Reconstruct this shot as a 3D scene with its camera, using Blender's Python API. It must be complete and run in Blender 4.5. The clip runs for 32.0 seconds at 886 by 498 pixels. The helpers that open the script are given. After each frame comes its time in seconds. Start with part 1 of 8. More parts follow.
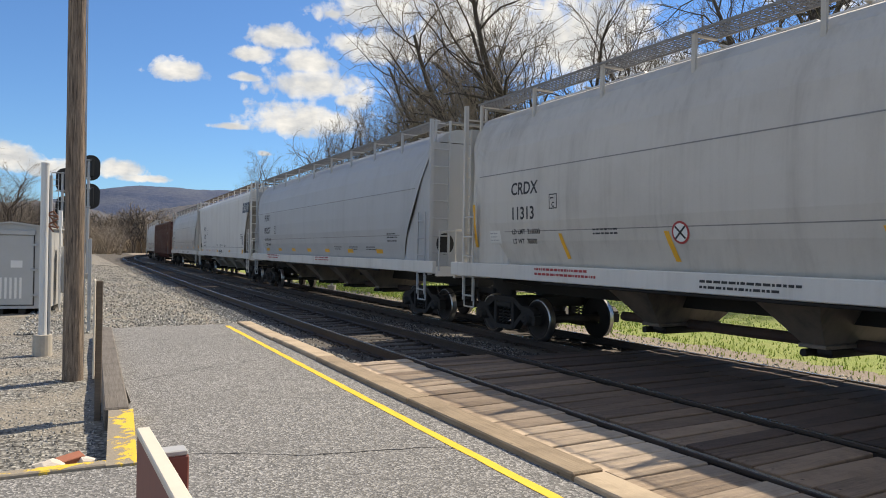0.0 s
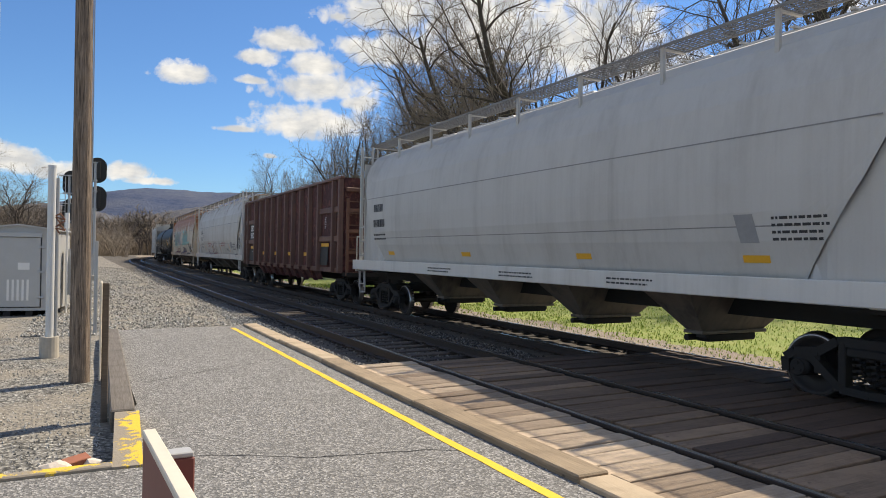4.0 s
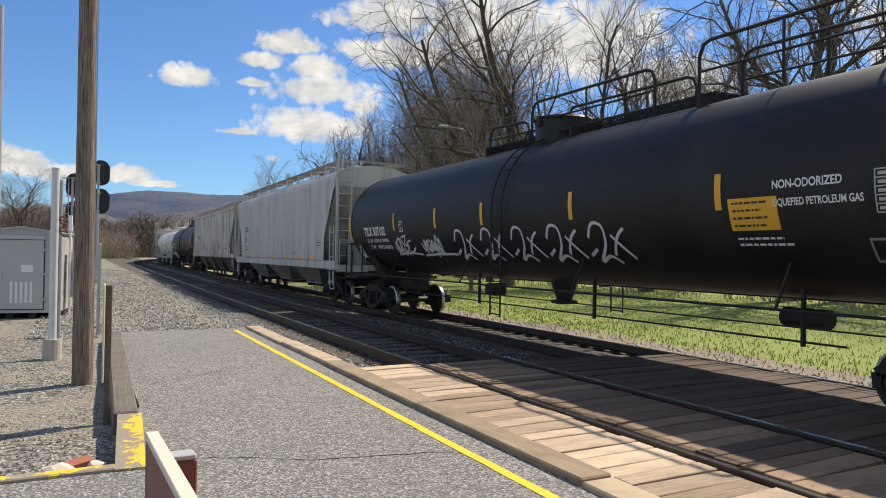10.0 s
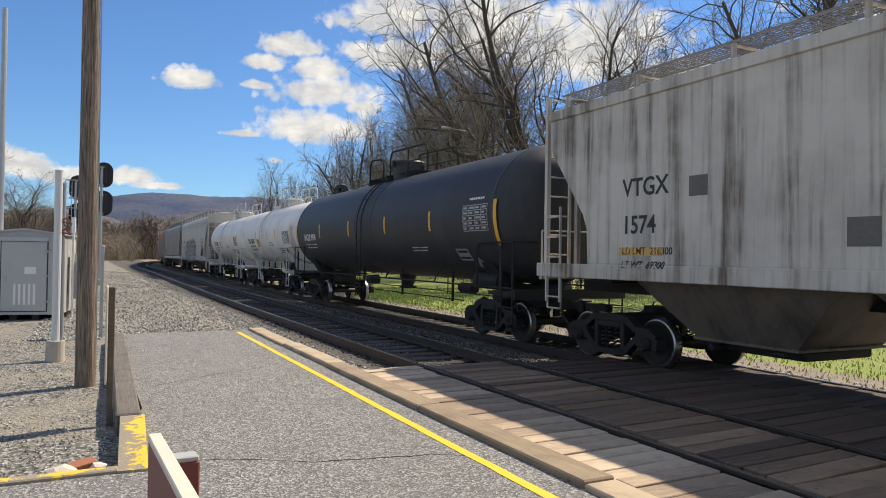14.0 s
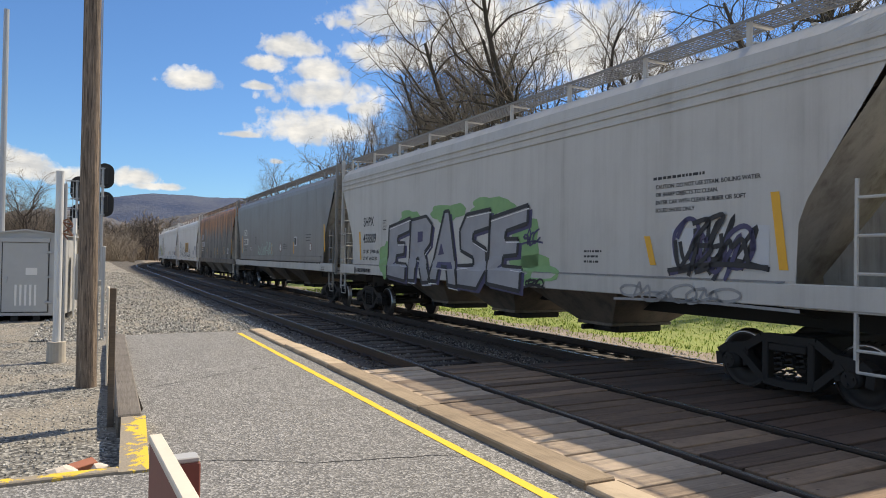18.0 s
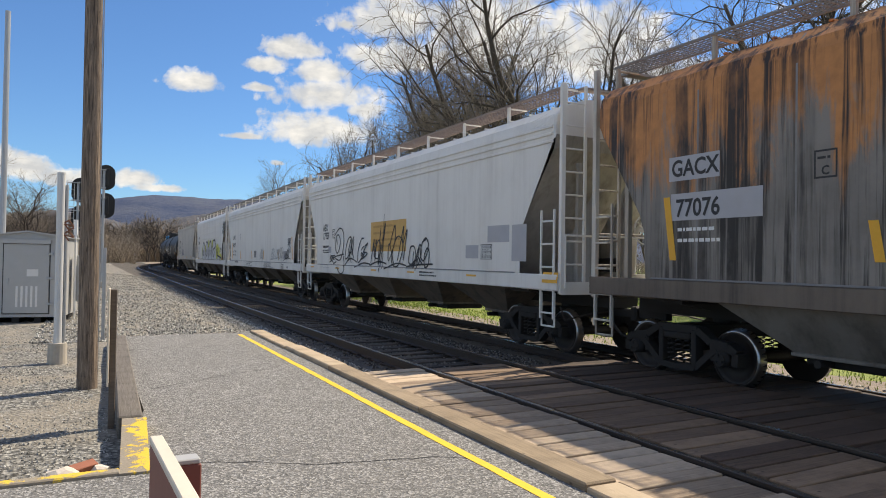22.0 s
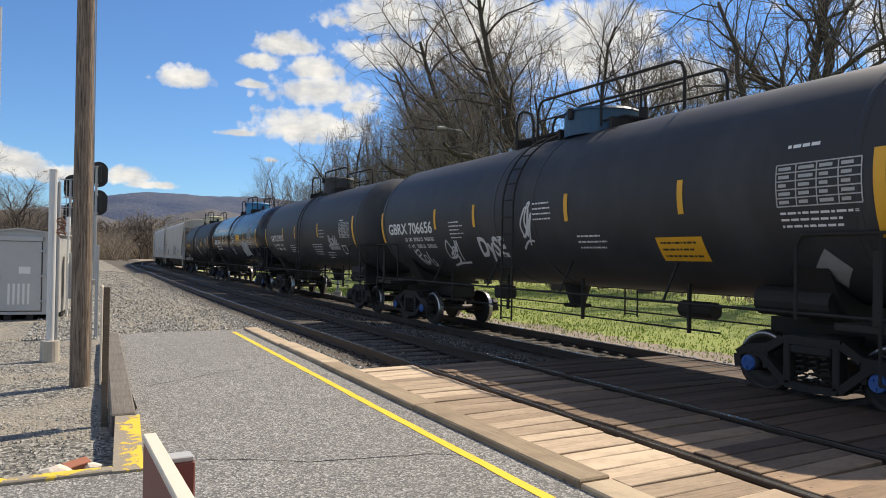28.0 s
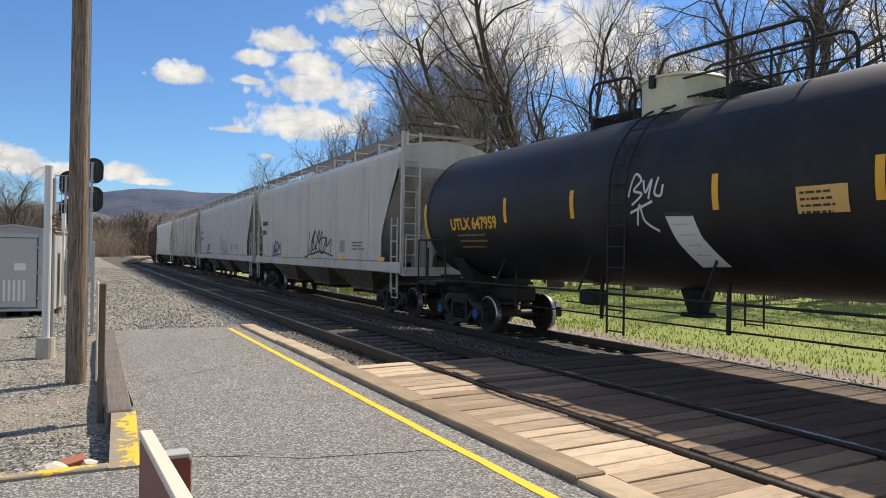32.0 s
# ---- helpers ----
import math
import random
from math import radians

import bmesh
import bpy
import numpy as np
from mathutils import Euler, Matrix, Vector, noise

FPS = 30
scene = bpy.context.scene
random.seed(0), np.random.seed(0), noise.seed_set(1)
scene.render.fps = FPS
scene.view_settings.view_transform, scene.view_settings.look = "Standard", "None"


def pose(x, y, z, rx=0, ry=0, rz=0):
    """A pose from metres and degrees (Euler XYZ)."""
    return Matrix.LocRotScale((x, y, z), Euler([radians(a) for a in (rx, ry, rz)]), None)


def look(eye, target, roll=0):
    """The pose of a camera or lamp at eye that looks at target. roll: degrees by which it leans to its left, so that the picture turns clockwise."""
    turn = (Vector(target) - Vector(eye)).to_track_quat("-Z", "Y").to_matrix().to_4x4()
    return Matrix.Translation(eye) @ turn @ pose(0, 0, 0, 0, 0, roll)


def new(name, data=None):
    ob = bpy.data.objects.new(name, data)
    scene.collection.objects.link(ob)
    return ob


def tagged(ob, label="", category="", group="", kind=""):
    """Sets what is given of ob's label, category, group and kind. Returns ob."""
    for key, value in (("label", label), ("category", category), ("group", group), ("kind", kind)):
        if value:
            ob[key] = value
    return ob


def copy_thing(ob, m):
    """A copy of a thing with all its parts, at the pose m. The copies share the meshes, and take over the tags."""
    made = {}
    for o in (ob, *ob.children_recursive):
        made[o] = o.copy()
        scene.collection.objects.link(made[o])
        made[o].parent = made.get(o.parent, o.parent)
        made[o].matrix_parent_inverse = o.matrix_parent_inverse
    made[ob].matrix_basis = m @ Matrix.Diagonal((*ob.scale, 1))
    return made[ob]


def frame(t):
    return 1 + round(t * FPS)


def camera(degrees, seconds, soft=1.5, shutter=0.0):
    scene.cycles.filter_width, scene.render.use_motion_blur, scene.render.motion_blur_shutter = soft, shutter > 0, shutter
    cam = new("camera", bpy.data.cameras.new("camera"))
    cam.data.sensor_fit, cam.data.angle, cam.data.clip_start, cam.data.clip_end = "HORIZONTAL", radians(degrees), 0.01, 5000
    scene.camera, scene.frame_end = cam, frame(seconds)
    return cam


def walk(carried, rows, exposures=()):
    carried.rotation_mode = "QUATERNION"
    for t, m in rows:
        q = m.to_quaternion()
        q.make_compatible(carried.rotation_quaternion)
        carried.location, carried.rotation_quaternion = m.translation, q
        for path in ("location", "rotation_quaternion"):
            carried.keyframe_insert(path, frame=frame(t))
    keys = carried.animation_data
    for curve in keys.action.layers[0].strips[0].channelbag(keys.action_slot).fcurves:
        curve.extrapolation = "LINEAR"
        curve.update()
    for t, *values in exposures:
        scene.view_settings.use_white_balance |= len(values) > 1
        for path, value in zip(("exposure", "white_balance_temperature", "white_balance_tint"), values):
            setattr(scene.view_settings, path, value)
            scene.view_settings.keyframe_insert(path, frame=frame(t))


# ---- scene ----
# ---- the camera and its small hand movements ----
FOV = 64.16
EYE = (0.0, 0.0, 1.68)
FOCAL = 1250.7          # focal length in picture widths / 1568
cam = camera(FOV, 32.0, soft=1.0)


def held(dx, dy):
    """Camera pose for a picture that has drifted by dx, dy from the mean view."""
    yaw = 0.47382 - dx / FOCAL
    pitch = 0.0098 + dy / FOCAL
    target = (math.sin(yaw) * math.cos(pitch), math.cos(yaw) * math.cos(pitch), EYE[2] + math.sin(pitch))
    return look(EYE, target, math.degrees(0.0160))


SWAY = [(0, -13.8, -7.9), (0.5, -15.5, -7.5), (1, -17.4, -6.2), (1.5, -15, -4.7), (2, -9.4, -3.2), (2.5, -6.0, -3.0),
        (3, -4.6, -3.4), (3.5, -4.4, -4.2), (5.5, -4.3, -3.3), (6, -3.1, -3.2), (7, -1.6, -4.2), (8, -1.4, -2.6), (9, -1.1, -0.4),
        (10, 0, 0), (11, 0.3, -0.3), (12, 2.8, 0.2), (13, 4.4, 1.7), (14, 4.4, 3.3), (14.5, 3.6, 4.4), (16.5, 4.5, 4.6),
        (18, 6, 4.9), (19, 6.2, 6.2), (20, 7.8, 7.8), (20.5, 8.8, 9.0), (21, 8.0, 9.2), (22, 7.5, 7.5), (23, 6.3, 6.2),
        (24, 5.8, 5.9), (25, 4.5, 4.7), (25.5, 3.2, 4.4), (27.5, -1.5, 3.2), (28, -3.0, 2.8), (28.5, -4.9, 2.0), (29, -7.8, 2.1),
        (29.5, -10.4, 1.7), (30, -10.2, 1.4), (30.5, -8.2, 0.8), (31, -7.6, -0.1), (31.5, -7.9, -1.6), (32, -9.2, -3.1)]
walk(cam, [(t, held(dx, dy)) for t, dx, dy in SWAY], [(0, 0.26, 7300, 10), (32, 0.26, 7300, 10)])

# ---- sky and sun ----
SUN_FROM = Vector((0.957, 0.290, 0.0)).normalized()
ELEV = radians(48.6)
sun_vec = Vector((SUN_FROM.x * math.cos(ELEV), SUN_FROM.y * math.cos(ELEV), math.sin(ELEV)))
sun = new("sun", bpy.data.lights.new("sun", "SUN"))
sun.data.energy, sun.data.angle, sun.data.color = 4.9, radians(0.55), (1.0, 0.93, 0.82)
sun.matrix_world = look(sun_vec * 60, (0, 0, 0))


class Nodes:
    """A short way to wire shader nodes."""

    def __init__(self, tree):
        self.tree = tree
        tree.nodes.clear()

    def add(self, kind, **sets):
        n = self.tree.nodes.new(kind)
        for k, v in sets.items():
            if isinstance(v, bpy.types.NodeSocket):
                self.tree.links.new(v, n.inputs[k])
            else:
                n.inputs[k].default_value = v
        return n

    def link(self, a, b):
        self.tree.links.new(a, b)

    def math(self, op, a, b=0.0, c=0.0):
        n = self.tree.nodes.new("ShaderNodeMath")
        n.operation = op
        for i, v in enumerate((a, b, c)):
            if isinstance(v, bpy.types.NodeSocket):
                self.tree.links.new(v, n.inputs[i])
            else:
                n.inputs[i].default_value = v
        return n.outputs[0]

    def mix(self, fac, a, b, blend="MIX"):
        n = self.tree.nodes.new("ShaderNodeMix")
        n.data_type, n.blend_type = "RGBA", blend
        for i, v in ((0, fac), (6, a), (7, b)):
            if isinstance(v, bpy.types.NodeSocket):
                self.tree.links.new(v, n.inputs[i])
            else:
                n.inputs[i].default_value = (*v, 1) if isinstance(v, tuple) and len(v) == 3 else v
        return n.outputs[2]

    def ramp(self, fac, stops):
        n = self.tree.nodes.new("ShaderNodeValToRGB")
        els = n.color_ramp.elements
        while len(els) < len(stops):
            els.new(0.5)
        for e, (p, c) in zip(els, stops):
            e.position, e.color = p, ((*c, 1) if isinstance(c, tuple) else (c, c, c, 1))
        self.link(fac, n.inputs[0])
        return n.outputs[0]

    def noise(self, vec, scale, detail=4.0, rough=0.55, distort=0.0):
        n = self.tree.nodes.new("ShaderNodeTexNoise")
        n.inputs["Scale"].default_value, n.inputs["Detail"].default_value = scale, detail
        n.inputs["Roughness"].default_value, n.inputs["Distortion"].default_value = rough, distort
        self.link(vec, n.inputs["Vector"])
        return n.outputs[0]


world = bpy.data.worlds.new("sky")
scene.world = world
world.use_nodes = True
W = Nodes(world.node_tree)
sky = W.add("ShaderNodeTexSky")
sky.sky_type, sky.sun_disc = "NISHITA", False
sky.sun_elevation, sky.sun_rotation = ELEV, math.atan2(SUN_FROM.x, SUN_FROM.y)
sky.air_density, sky.dust_density, sky.ozone_density, sky.altitude = 1.0, 0.2, 2.5, 200
tc = W.add("ShaderNodeTexCoord")
gen = tc.outputs["Generated"]
sep = W.add("ShaderNodeSeparateXYZ", Vector=gen)
# cloud banks: direction (x, y over the horizon plane) in azimuth / elevation, each an ellipse broken by noise
az = W.math("ARCTAN2", sep.outputs[0], sep.outputs[1])
el = W.math("ARCSINE", sep.outputs[2])
BANKS = [(0.122, 0.230, 0.040, 0.017), (0.258, 0.283, 0.045, 0.017), (0.216, 0.257, 0.027, 0.011), (0.293, 0.252, 0.036, 0.018),
         (0.305, 0.222, 0.075, 0.022), (0.357, 0.206, 0.030, 0.014), (0.295, 0.174, 0.085, 0.023), (0.188, 0.163, 0.026, 0.005),
         (0.210, 0.228, 0.022, 0.006), (0.390, 0.325, 0.090, 0.032), (0.419, 0.275, 0.078, 0.026), (0.352, 0.280, 0.034, 0.014),
         (0.327, 0.318, 0.015, 0.008), (0.055, 0.098, 0.034, 0.013), (0.085, 0.088, 0.03, 0.006), (0.236, 0.129, 0.010, 0.004), (-0.082, 0.105, 0.050, 0.020),
         (-0.02, 0.094, 0.050, 0.012), (0.527, 0.309, 0.100, 0.060), (0.660, 0.280, 0.120, 0.060), (0.449, 0.197, 0.026, 0.005),
         (0.790, 0.235, 0.076, 0.040), (1.232, 0.280, 0.220, 0.090), (-0.468, 0.330, 0.220, 0.090), (-1.168, 0.230, 0.264, 0.108),
         (2.432, 0.380, 0.352, 0.117), (-2.168, 0.480, 0.352, 0.126), (0.232, 0.600, 0.158, 0.063)]
warp = W.noise(gen, 17.0, 5.0, 0.6)
fine = W.noise(gen, 46.0, 8.0, 0.66, 0.3)
puff = W.add("ShaderNodeTexVoronoi", Scale=48.0)
W.link(W.mix(0.035, gen, W.add("ShaderNodeTexNoise", Vector=gen, Scale=30.0).outputs[1], "ADD"), puff.inputs["Vector"])
total = None
for ca, ce, wa, we in BANKS:
    da = W.math("DIVIDE", W.math("SUBTRACT", az, ca), wa)
    de = W.math("DIVIDE", W.math("SUBTRACT", el, ce), we)
    # flat feet: the lower half falls off faster
    de = W.math("MAXIMUM", de, W.math("MULTIPLY", de, -1.5))
    r = W.math("SQRT", W.math("ADD", W.math("MULTIPLY", da, da), W.math("MULTIPLY", de, de)))
    v = W.math("SUBTRACT", 1.30, r)
    total = v if total is None else W.math("SMOOTH_MAX", total, v, 0.15)
body = W.math("ADD", total, W.math("MULTIPLY", W.math("SUBTRACT", warp, 0.5), 1.5))
body = W.math("ADD", body, W.math("MULTIPLY", W.math("SUBTRACT", fine, 0.5), 1.45))
body = W.math("ADD", body, W.math("MULTIPLY", W.math("SUBTRACT", 0.45, puff.outputs["Distance"]), 0.55))
# scattered unseen fair-weather clouds, added over the rest of the sky to whiten shade light
away = W.ramp(W.math("ADD", W.math("MULTIPLY", sep.outputs[0], 0.456), W.math("MULTIPLY", sep.outputs[1], 0.89)), [(0.30, 1.0), (0.72, 0.0)])
field = W.math("MULTIPLY", W.math("SUBTRACT", W.noise(gen, 3.2, 7.0, 0.6), 0.50), 9.0)
body = W.math("MAXIMUM", body, W.math("SUBTRACT", W.math("MULTIPLY", W.math("ADD", field, 4.0), away), 4.0))
cover = W.ramp(W.math("MULTIPLY", body, 0.6), [(0.02, 0.0), (0.14, 0.42), (0.30, 0.88), (0.55, 1.0)])
flat_map = W.add("ShaderNodeMapping", Vector=gen)
flat_map.inputs["Scale"].default_value = (1.0, 1.0, 2.2)
belly = W.math("ADD", W.math("MULTIPLY", W.noise(flat_map.outputs[0], 15.0, 6.0, 0.6), 1.0), W.math("MULTIPLY", puff.outputs["Distance"], -0.16))
shade = W.ramp(W.math("ADD", belly, W.math("MULTIPLY", body, -0.05)), [(0.30, (5.6, 6.0, 6.6)), (0.44, (7.4, 7.65, 7.95)), (0.56, (8.8, 8.95, 9.1))])
skyc = W.mix(1.0, sky.outputs[0], (0.60, 0.94, 1.36), "MULTIPLY")
lit = W.mix(cover, skyc, shade)
bg = W.add("ShaderNodeBackground", Color=lit, Strength=0.092)
out = W.add("ShaderNodeOutputWorld")
W.link(bg.outputs[0], out.inputs[0])


# ---- materials ----
MATS = {}


def material(name, make):
    if name not in MATS:
        m = bpy.data.materials.new(name)
        m.use_nodes = True
        n = Nodes(m.node_tree)
        n.pos = n.add("ShaderNodeTexCoord").outputs["Object"]
        n.rand = n.add("ShaderNodeObjectInfo").outputs["Random"]
        n.bsdf = n.add("ShaderNodeBsdfPrincipled")
        o = n.add("ShaderNodeOutputMaterial")
        n.link(n.bsdf.outputs[0], o.inputs[0])
        make(n)
        MATS[name] = m
    return MATS[name]


def put(n, colour, rough=0.6, metal=0.0, bump=None, strength=0.3, dist=0.02):
    b = n.bsdf.inputs
    for key, v in (("Base Color", colour), ("Roughness", rough), ("Metallic", metal)):
        if isinstance(v, bpy.types.NodeSocket):
            n.link(v, b[key])
        else:
            b[key].default_value = (*v, 1) if isinstance(v, tuple) else v
    if bump is not None:
        bp = n.add("ShaderNodeBump", Height=bump, Strength=strength, Distance=dist)
        n.link(bp.outputs[0], b["Normal"])


def stretched(n, x, y, z):
    mp = n.add("ShaderNodeMapping", Vector=n.pos)
    mp.inputs["Scale"].default_value = (x, y, z)
    return mp.outputs[0]


def painted(name, base, dirt=(0.12, 0.10, 0.08), amount=0.35, streak=0.5, rough=0.55, rust=0.0, rust_col=(0.22, 0.075, 0.03), rust_top=0.0, soft=0.08, drips=0.0):
    """Weathered car paint: vertical streaks, grime, rust."""
    def make(n):
        st = n.noise(stretched(n, 1.5, 1.5, 0.09), 1.6, 6.0, 0.66, 0.25)
        st2 = n.noise(stretched(n, 6.0, 6.0, 0.22), 1.6, 4.0, 0.6, 0.2)
        big = n.noise(n.pos, 0.55, 5.0, 0.62)
        fine = n.noise(n.pos, 38.0, 3.0, 0.6)
        f = n.math("MULTIPLY", n.ramp(st, [(0.47, 0.0), (0.66, 1.0)]), streak)
        f2 = n.math("MULTIPLY", n.ramp(st2, [(0.52, 0.0), (0.74, 1.0)]), streak * 0.55)
        f = n.math("MULTIPLY", n.math("ADD", f, f2), n.ramp(big, [(0.30, 0.35), (0.62, 1.0)]))
        f = n.math("ADD", f, n.math("MULTIPLY", n.ramp(big, [(0.44, 0.0), (0.75, 1.0)]), amount))
        f = n.math("MINIMUM", n.math("ADD", f, n.math("MULTIPLY", n.math("SUBTRACT", fine, 0.5), 0.12)), 0.95)
        f = n.math("MAXIMUM", f, 0.0)
        c = n.mix(f, base, dirt)
        if rust > 0:
            z = n.add("ShaderNodeSeparateXYZ", Vector=n.pos).outputs[2]
            rn = n.noise(stretched(n, 1.5, 1.5, 0.30), 1.8, 8.0, 0.72, 0.5)
            lift = n.math("MULTIPLY", n.math("SUBTRACT", z, 3.2), rust_top)
            r = n.ramp(n.math("ADD", rn, lift), [(0.74 - rust * 0.4 - soft / 2, 0.0), (0.74 - rust * 0.4 + soft / 2, 1.0)])
            rc = n.mix(n.noise(n.pos, 6.0, 4.0, 0.6), rust_col, tuple(v * 0.45 for v in rust_col))
            c = n.mix(r, c, rc)
        if drips > 0:
            dn = n.noise(stretched(n, 3.2, 3.2, 0.10), 1.9, 6.0, 0.7, 0.3)
            d2 = n.noise(stretched(n, 1.0, 1.0, 0.5), 1.2, 5.0, 0.65)
            dr = n.math("MULTIPLY", n.ramp(dn, [(0.47, 0.0), (0.57, 1.0)]), n.ramp(d2, [(0.33, 0.25), (0.55, 1.0)]))
            c = n.mix(n.math("MULTIPLY", dr, drips), c, (0.018, 0.014, 0.012))
        put(n, c, n.math("ADD", n.math("MULTIPLY", fine, 0.2), rough - 0.1), 0.0, n.math("ADD", fine, n.math("MULTIPLY", big, 2.0)), 0.10, 0.01)
    return material(name, make)


def plain(name, base, rough=0.5, metal=0.0, var=0.25, scale=12.0, bump=0.15, dist=0.006):
    def make(n):
        a = n.noise(n.pos, scale, 5.0, 0.6)
        b = n.noise(n.pos, scale * 0.12, 3.0, 0.5)
        k = n.math("ADD", n.math("MULTIPLY", a, 0.6), n.math("MULTIPLY", b, 0.6))
        c = n.mix(k, tuple(v * (1 - var) for v in base), tuple(min(1, v * (1 + var)) for v in base))
        put(n, c, rough, metal, a, bump, dist)
    return material(name, make)


def glossy_tank(name, base, rough):
    def make(n):
        big = n.noise(stretched(n, 0.9, 0.9, 0.35), 1.4, 4.0, 0.6)
        fine = n.noise(n.pos, 30.0, 3.0, 0.6)
        c = n.mix(n.ramp(big, [(0.45, 0.0), (0.8, 0.6)]), base, tuple(v * 1.5 + 0.02 for v in base))
        put(n, c, n.math("ADD", n.math("MULTIPLY", big, 0.15), rough), 0.0, fine, 0.05, 0.004)
        n.bsdf.inputs["Specular IOR Level"].default_value = 0.5 if rough < 0.3 else 0.3
    return material(name, make)


def asphalt(n):
    sp = n.add("ShaderNodeTexVoronoi", Vector=n.pos, Scale=62.0)
    sc = n.add("ShaderNodeSeparateColor", Color=sp.outputs["Color"])
    g = n.noise(n.pos, 30.0, 5.0, 0.75)
    big = n.noise(n.pos, 0.7, 5.0, 0.6)
    mid = n.noise(n.pos, 5.0, 4.0, 0.6)
    c = n.ramp(sc.outputs[0], [(0.0, (0.065, 0.065, 0.063)), (0.55, (0.19, 0.187, 0.18)), (1.0, (0.58, 0.565, 0.54))])
    c = n.mix(n.ramp(g, [(0.35, 0.0), (0.7, 0.75)]), c, (0.15, 0.145, 0.138))
    c = n.mix(n.ramp(big, [(0.35, 0.0), (0.75, 0.35)]), c, (0.14, 0.135, 0.128))
    c = n.mix(n.ramp(mid, [(0.5, 0.0), (0.75, 0.25)]), c, (0.36, 0.345, 0.325))
    put(n, c, 0.9, 0.0, n.math("ADD", sp.outputs["Distance"], g), 0.6, 0.012)


def gravel_col(n, dark, light, scale):
    v = n.add("ShaderNodeTexVoronoi", Vector=n.pos, Scale=scale)
    s = n.add("ShaderNodeSeparateColor", Color=v.outputs["Color"])
    c = n.mix(s.outputs[0], dark, light)
    edge = n.ramp(v.outputs["Distance"], [(0.25, 1.0), (0.75, 0.35)])
    return n.mix(1.0, c, edge, "MULTIPLY"), v.outputs["Distance"]


def ground_mat(n):
    xyz = n.add("ShaderNodeSeparateXYZ", Vector=n.pos)
    wob = n.noise(n.pos, 0.9, 5.0, 0.65)
    c1, d1 = gravel_col(n, (0.085, 0.080, 0.070), (0.50, 0.48, 0.43), 24.0)
    dirt = n.mix(n.noise(n.pos, 3.0, 5.0, 0.7), (0.16, 0.138, 0.108), (0.40, 0.36, 0.295))
    stones = n.mix(n.ramp(n.noise(n.pos, 0.8, 4.0, 0.6), [(0.42, 0.0), (0.58, 0.8)]), c1, dirt)
    # dark oily ballast near the rails
    near = n.math("ABSOLUTE", n.math("SUBTRACT", n.math("ADD", xyz.outputs[0], n.math("MULTIPLY", n.math("SUBTRACT", wob, 0.5), 1.2)), 7.75))
    wear = n.math("MULTIPLY", n.math("LESS_THAN", near, 3.75), 0.78)
    stones = n.mix(wear, stones, n.mix(n.noise(n.pos, 5.0, 4.0, 0.6), (0.030, 0.025, 0.021), (0.095, 0.080, 0.068)))
    gn = n.noise(n.pos, 1.3, 5.0, 0.7)
    g2 = n.noise(n.pos, 55.0, 3.0, 0.7)
    grass = n.mix(g2, (0.11, 0.155, 0.03), (0.32, 0.375, 0.085))
    grass = n.mix(n.ramp(gn, [(0.45, 0.0), (0.75, 0.55)]), grass, (0.36, 0.33, 0.13))
    gx = n.math("ADD", xyz.outputs[0], n.math("MULTIPLY", n.math("SUBTRACT", wob, 0.5), 2.4))
    gx = n.math("ADD", gx, n.math("MULTIPLY", n.math("SUBTRACT", gn, 0.5), 1.4))
    isg = n.math("MULTIPLY", n.math("GREATER_THAN", gx, 14.3), n.math("LESS_THAN", xyz.outputs[1], 105.0))
    bank = n.math("GREATER_THAN", gx, 12.0)
    soil = n.mix(n.noise(n.pos, 2.0, 6.0, 0.75), (0.13, 0.10, 0.075), (0.40, 0.32, 0.25))
    stones = n.mix(n.math("MULTIPLY", bank, 0.75), stones, soil)
    c = n.mix(isg, stones, grass)
    put(n, c, 0.95, 0.0, n.math("ADD", d1, n.math("MULTIPLY", g2, 0.5)), 0.7, 0.03)


def woodmat(name, dark, light, along=1):
    """Weathered timber with grain along local x."""
    def make(n):
        g = n.noise(stretched(n, 1.4, 26, 26), 1.5, 6.0, 0.62, 0.8)
        b = n.noise(n.pos, 2.5, 4.0, 0.6)
        t = n.math("ADD", n.math("MULTIPLY", g, 0.75), n.math("MULTIPLY", n.rand, 0.55))
        c = n.mix(n.ramp(t, [(0.25, 0.0), (0.85, 1.0)]), dark, light)
        c = n.mix(n.ramp(b, [(0.45, 0.0), (0.8, 0.55)]), c, tuple(v * 0.45 for v in dark))
        kn = n.add("ShaderNodeTexVoronoi", Vector=stretched(n, 1.0, 2.0, 2.0), Scale=3.2)
        c = n.mix(n.ramp(kn.outputs["Distance"], [(0.03, 0.8), (0.09, 0.0)]), c, tuple(v * 0.25 for v in dark))
        put(n, c, 0.85, 0.0, g, 0.5, 0.008)
    return material(name, make)


def bark(n):
    g = n.noise(stretched(n, 3, 3, 0.6), 6.0, 5.0, 0.65)
    c = n.mix(g, (0.022, 0.018, 0.015), (0.12, 0.10, 0.086))
    c = n.mix(n.math("MULTIPLY", n.rand, 0.4), c, (0.12, 0.098, 0.08))
    put(n, c, 0.95, 0.0, g, 0.5, 0.02)


ASPHALT = material("asphalt", asphalt)
GROUND = material("ground", ground_mat)
def twig(n):
    g = n.noise(n.pos, 1.5, 4.0, 0.6)
    c = n.mix(g, (0.075, 0.062, 0.051), (0.30, 0.25, 0.20))
    put(n, n.mix(n.math("MULTIPLY", n.rand, 0.6), c, (0.26, 0.215, 0.17)), 0.95)


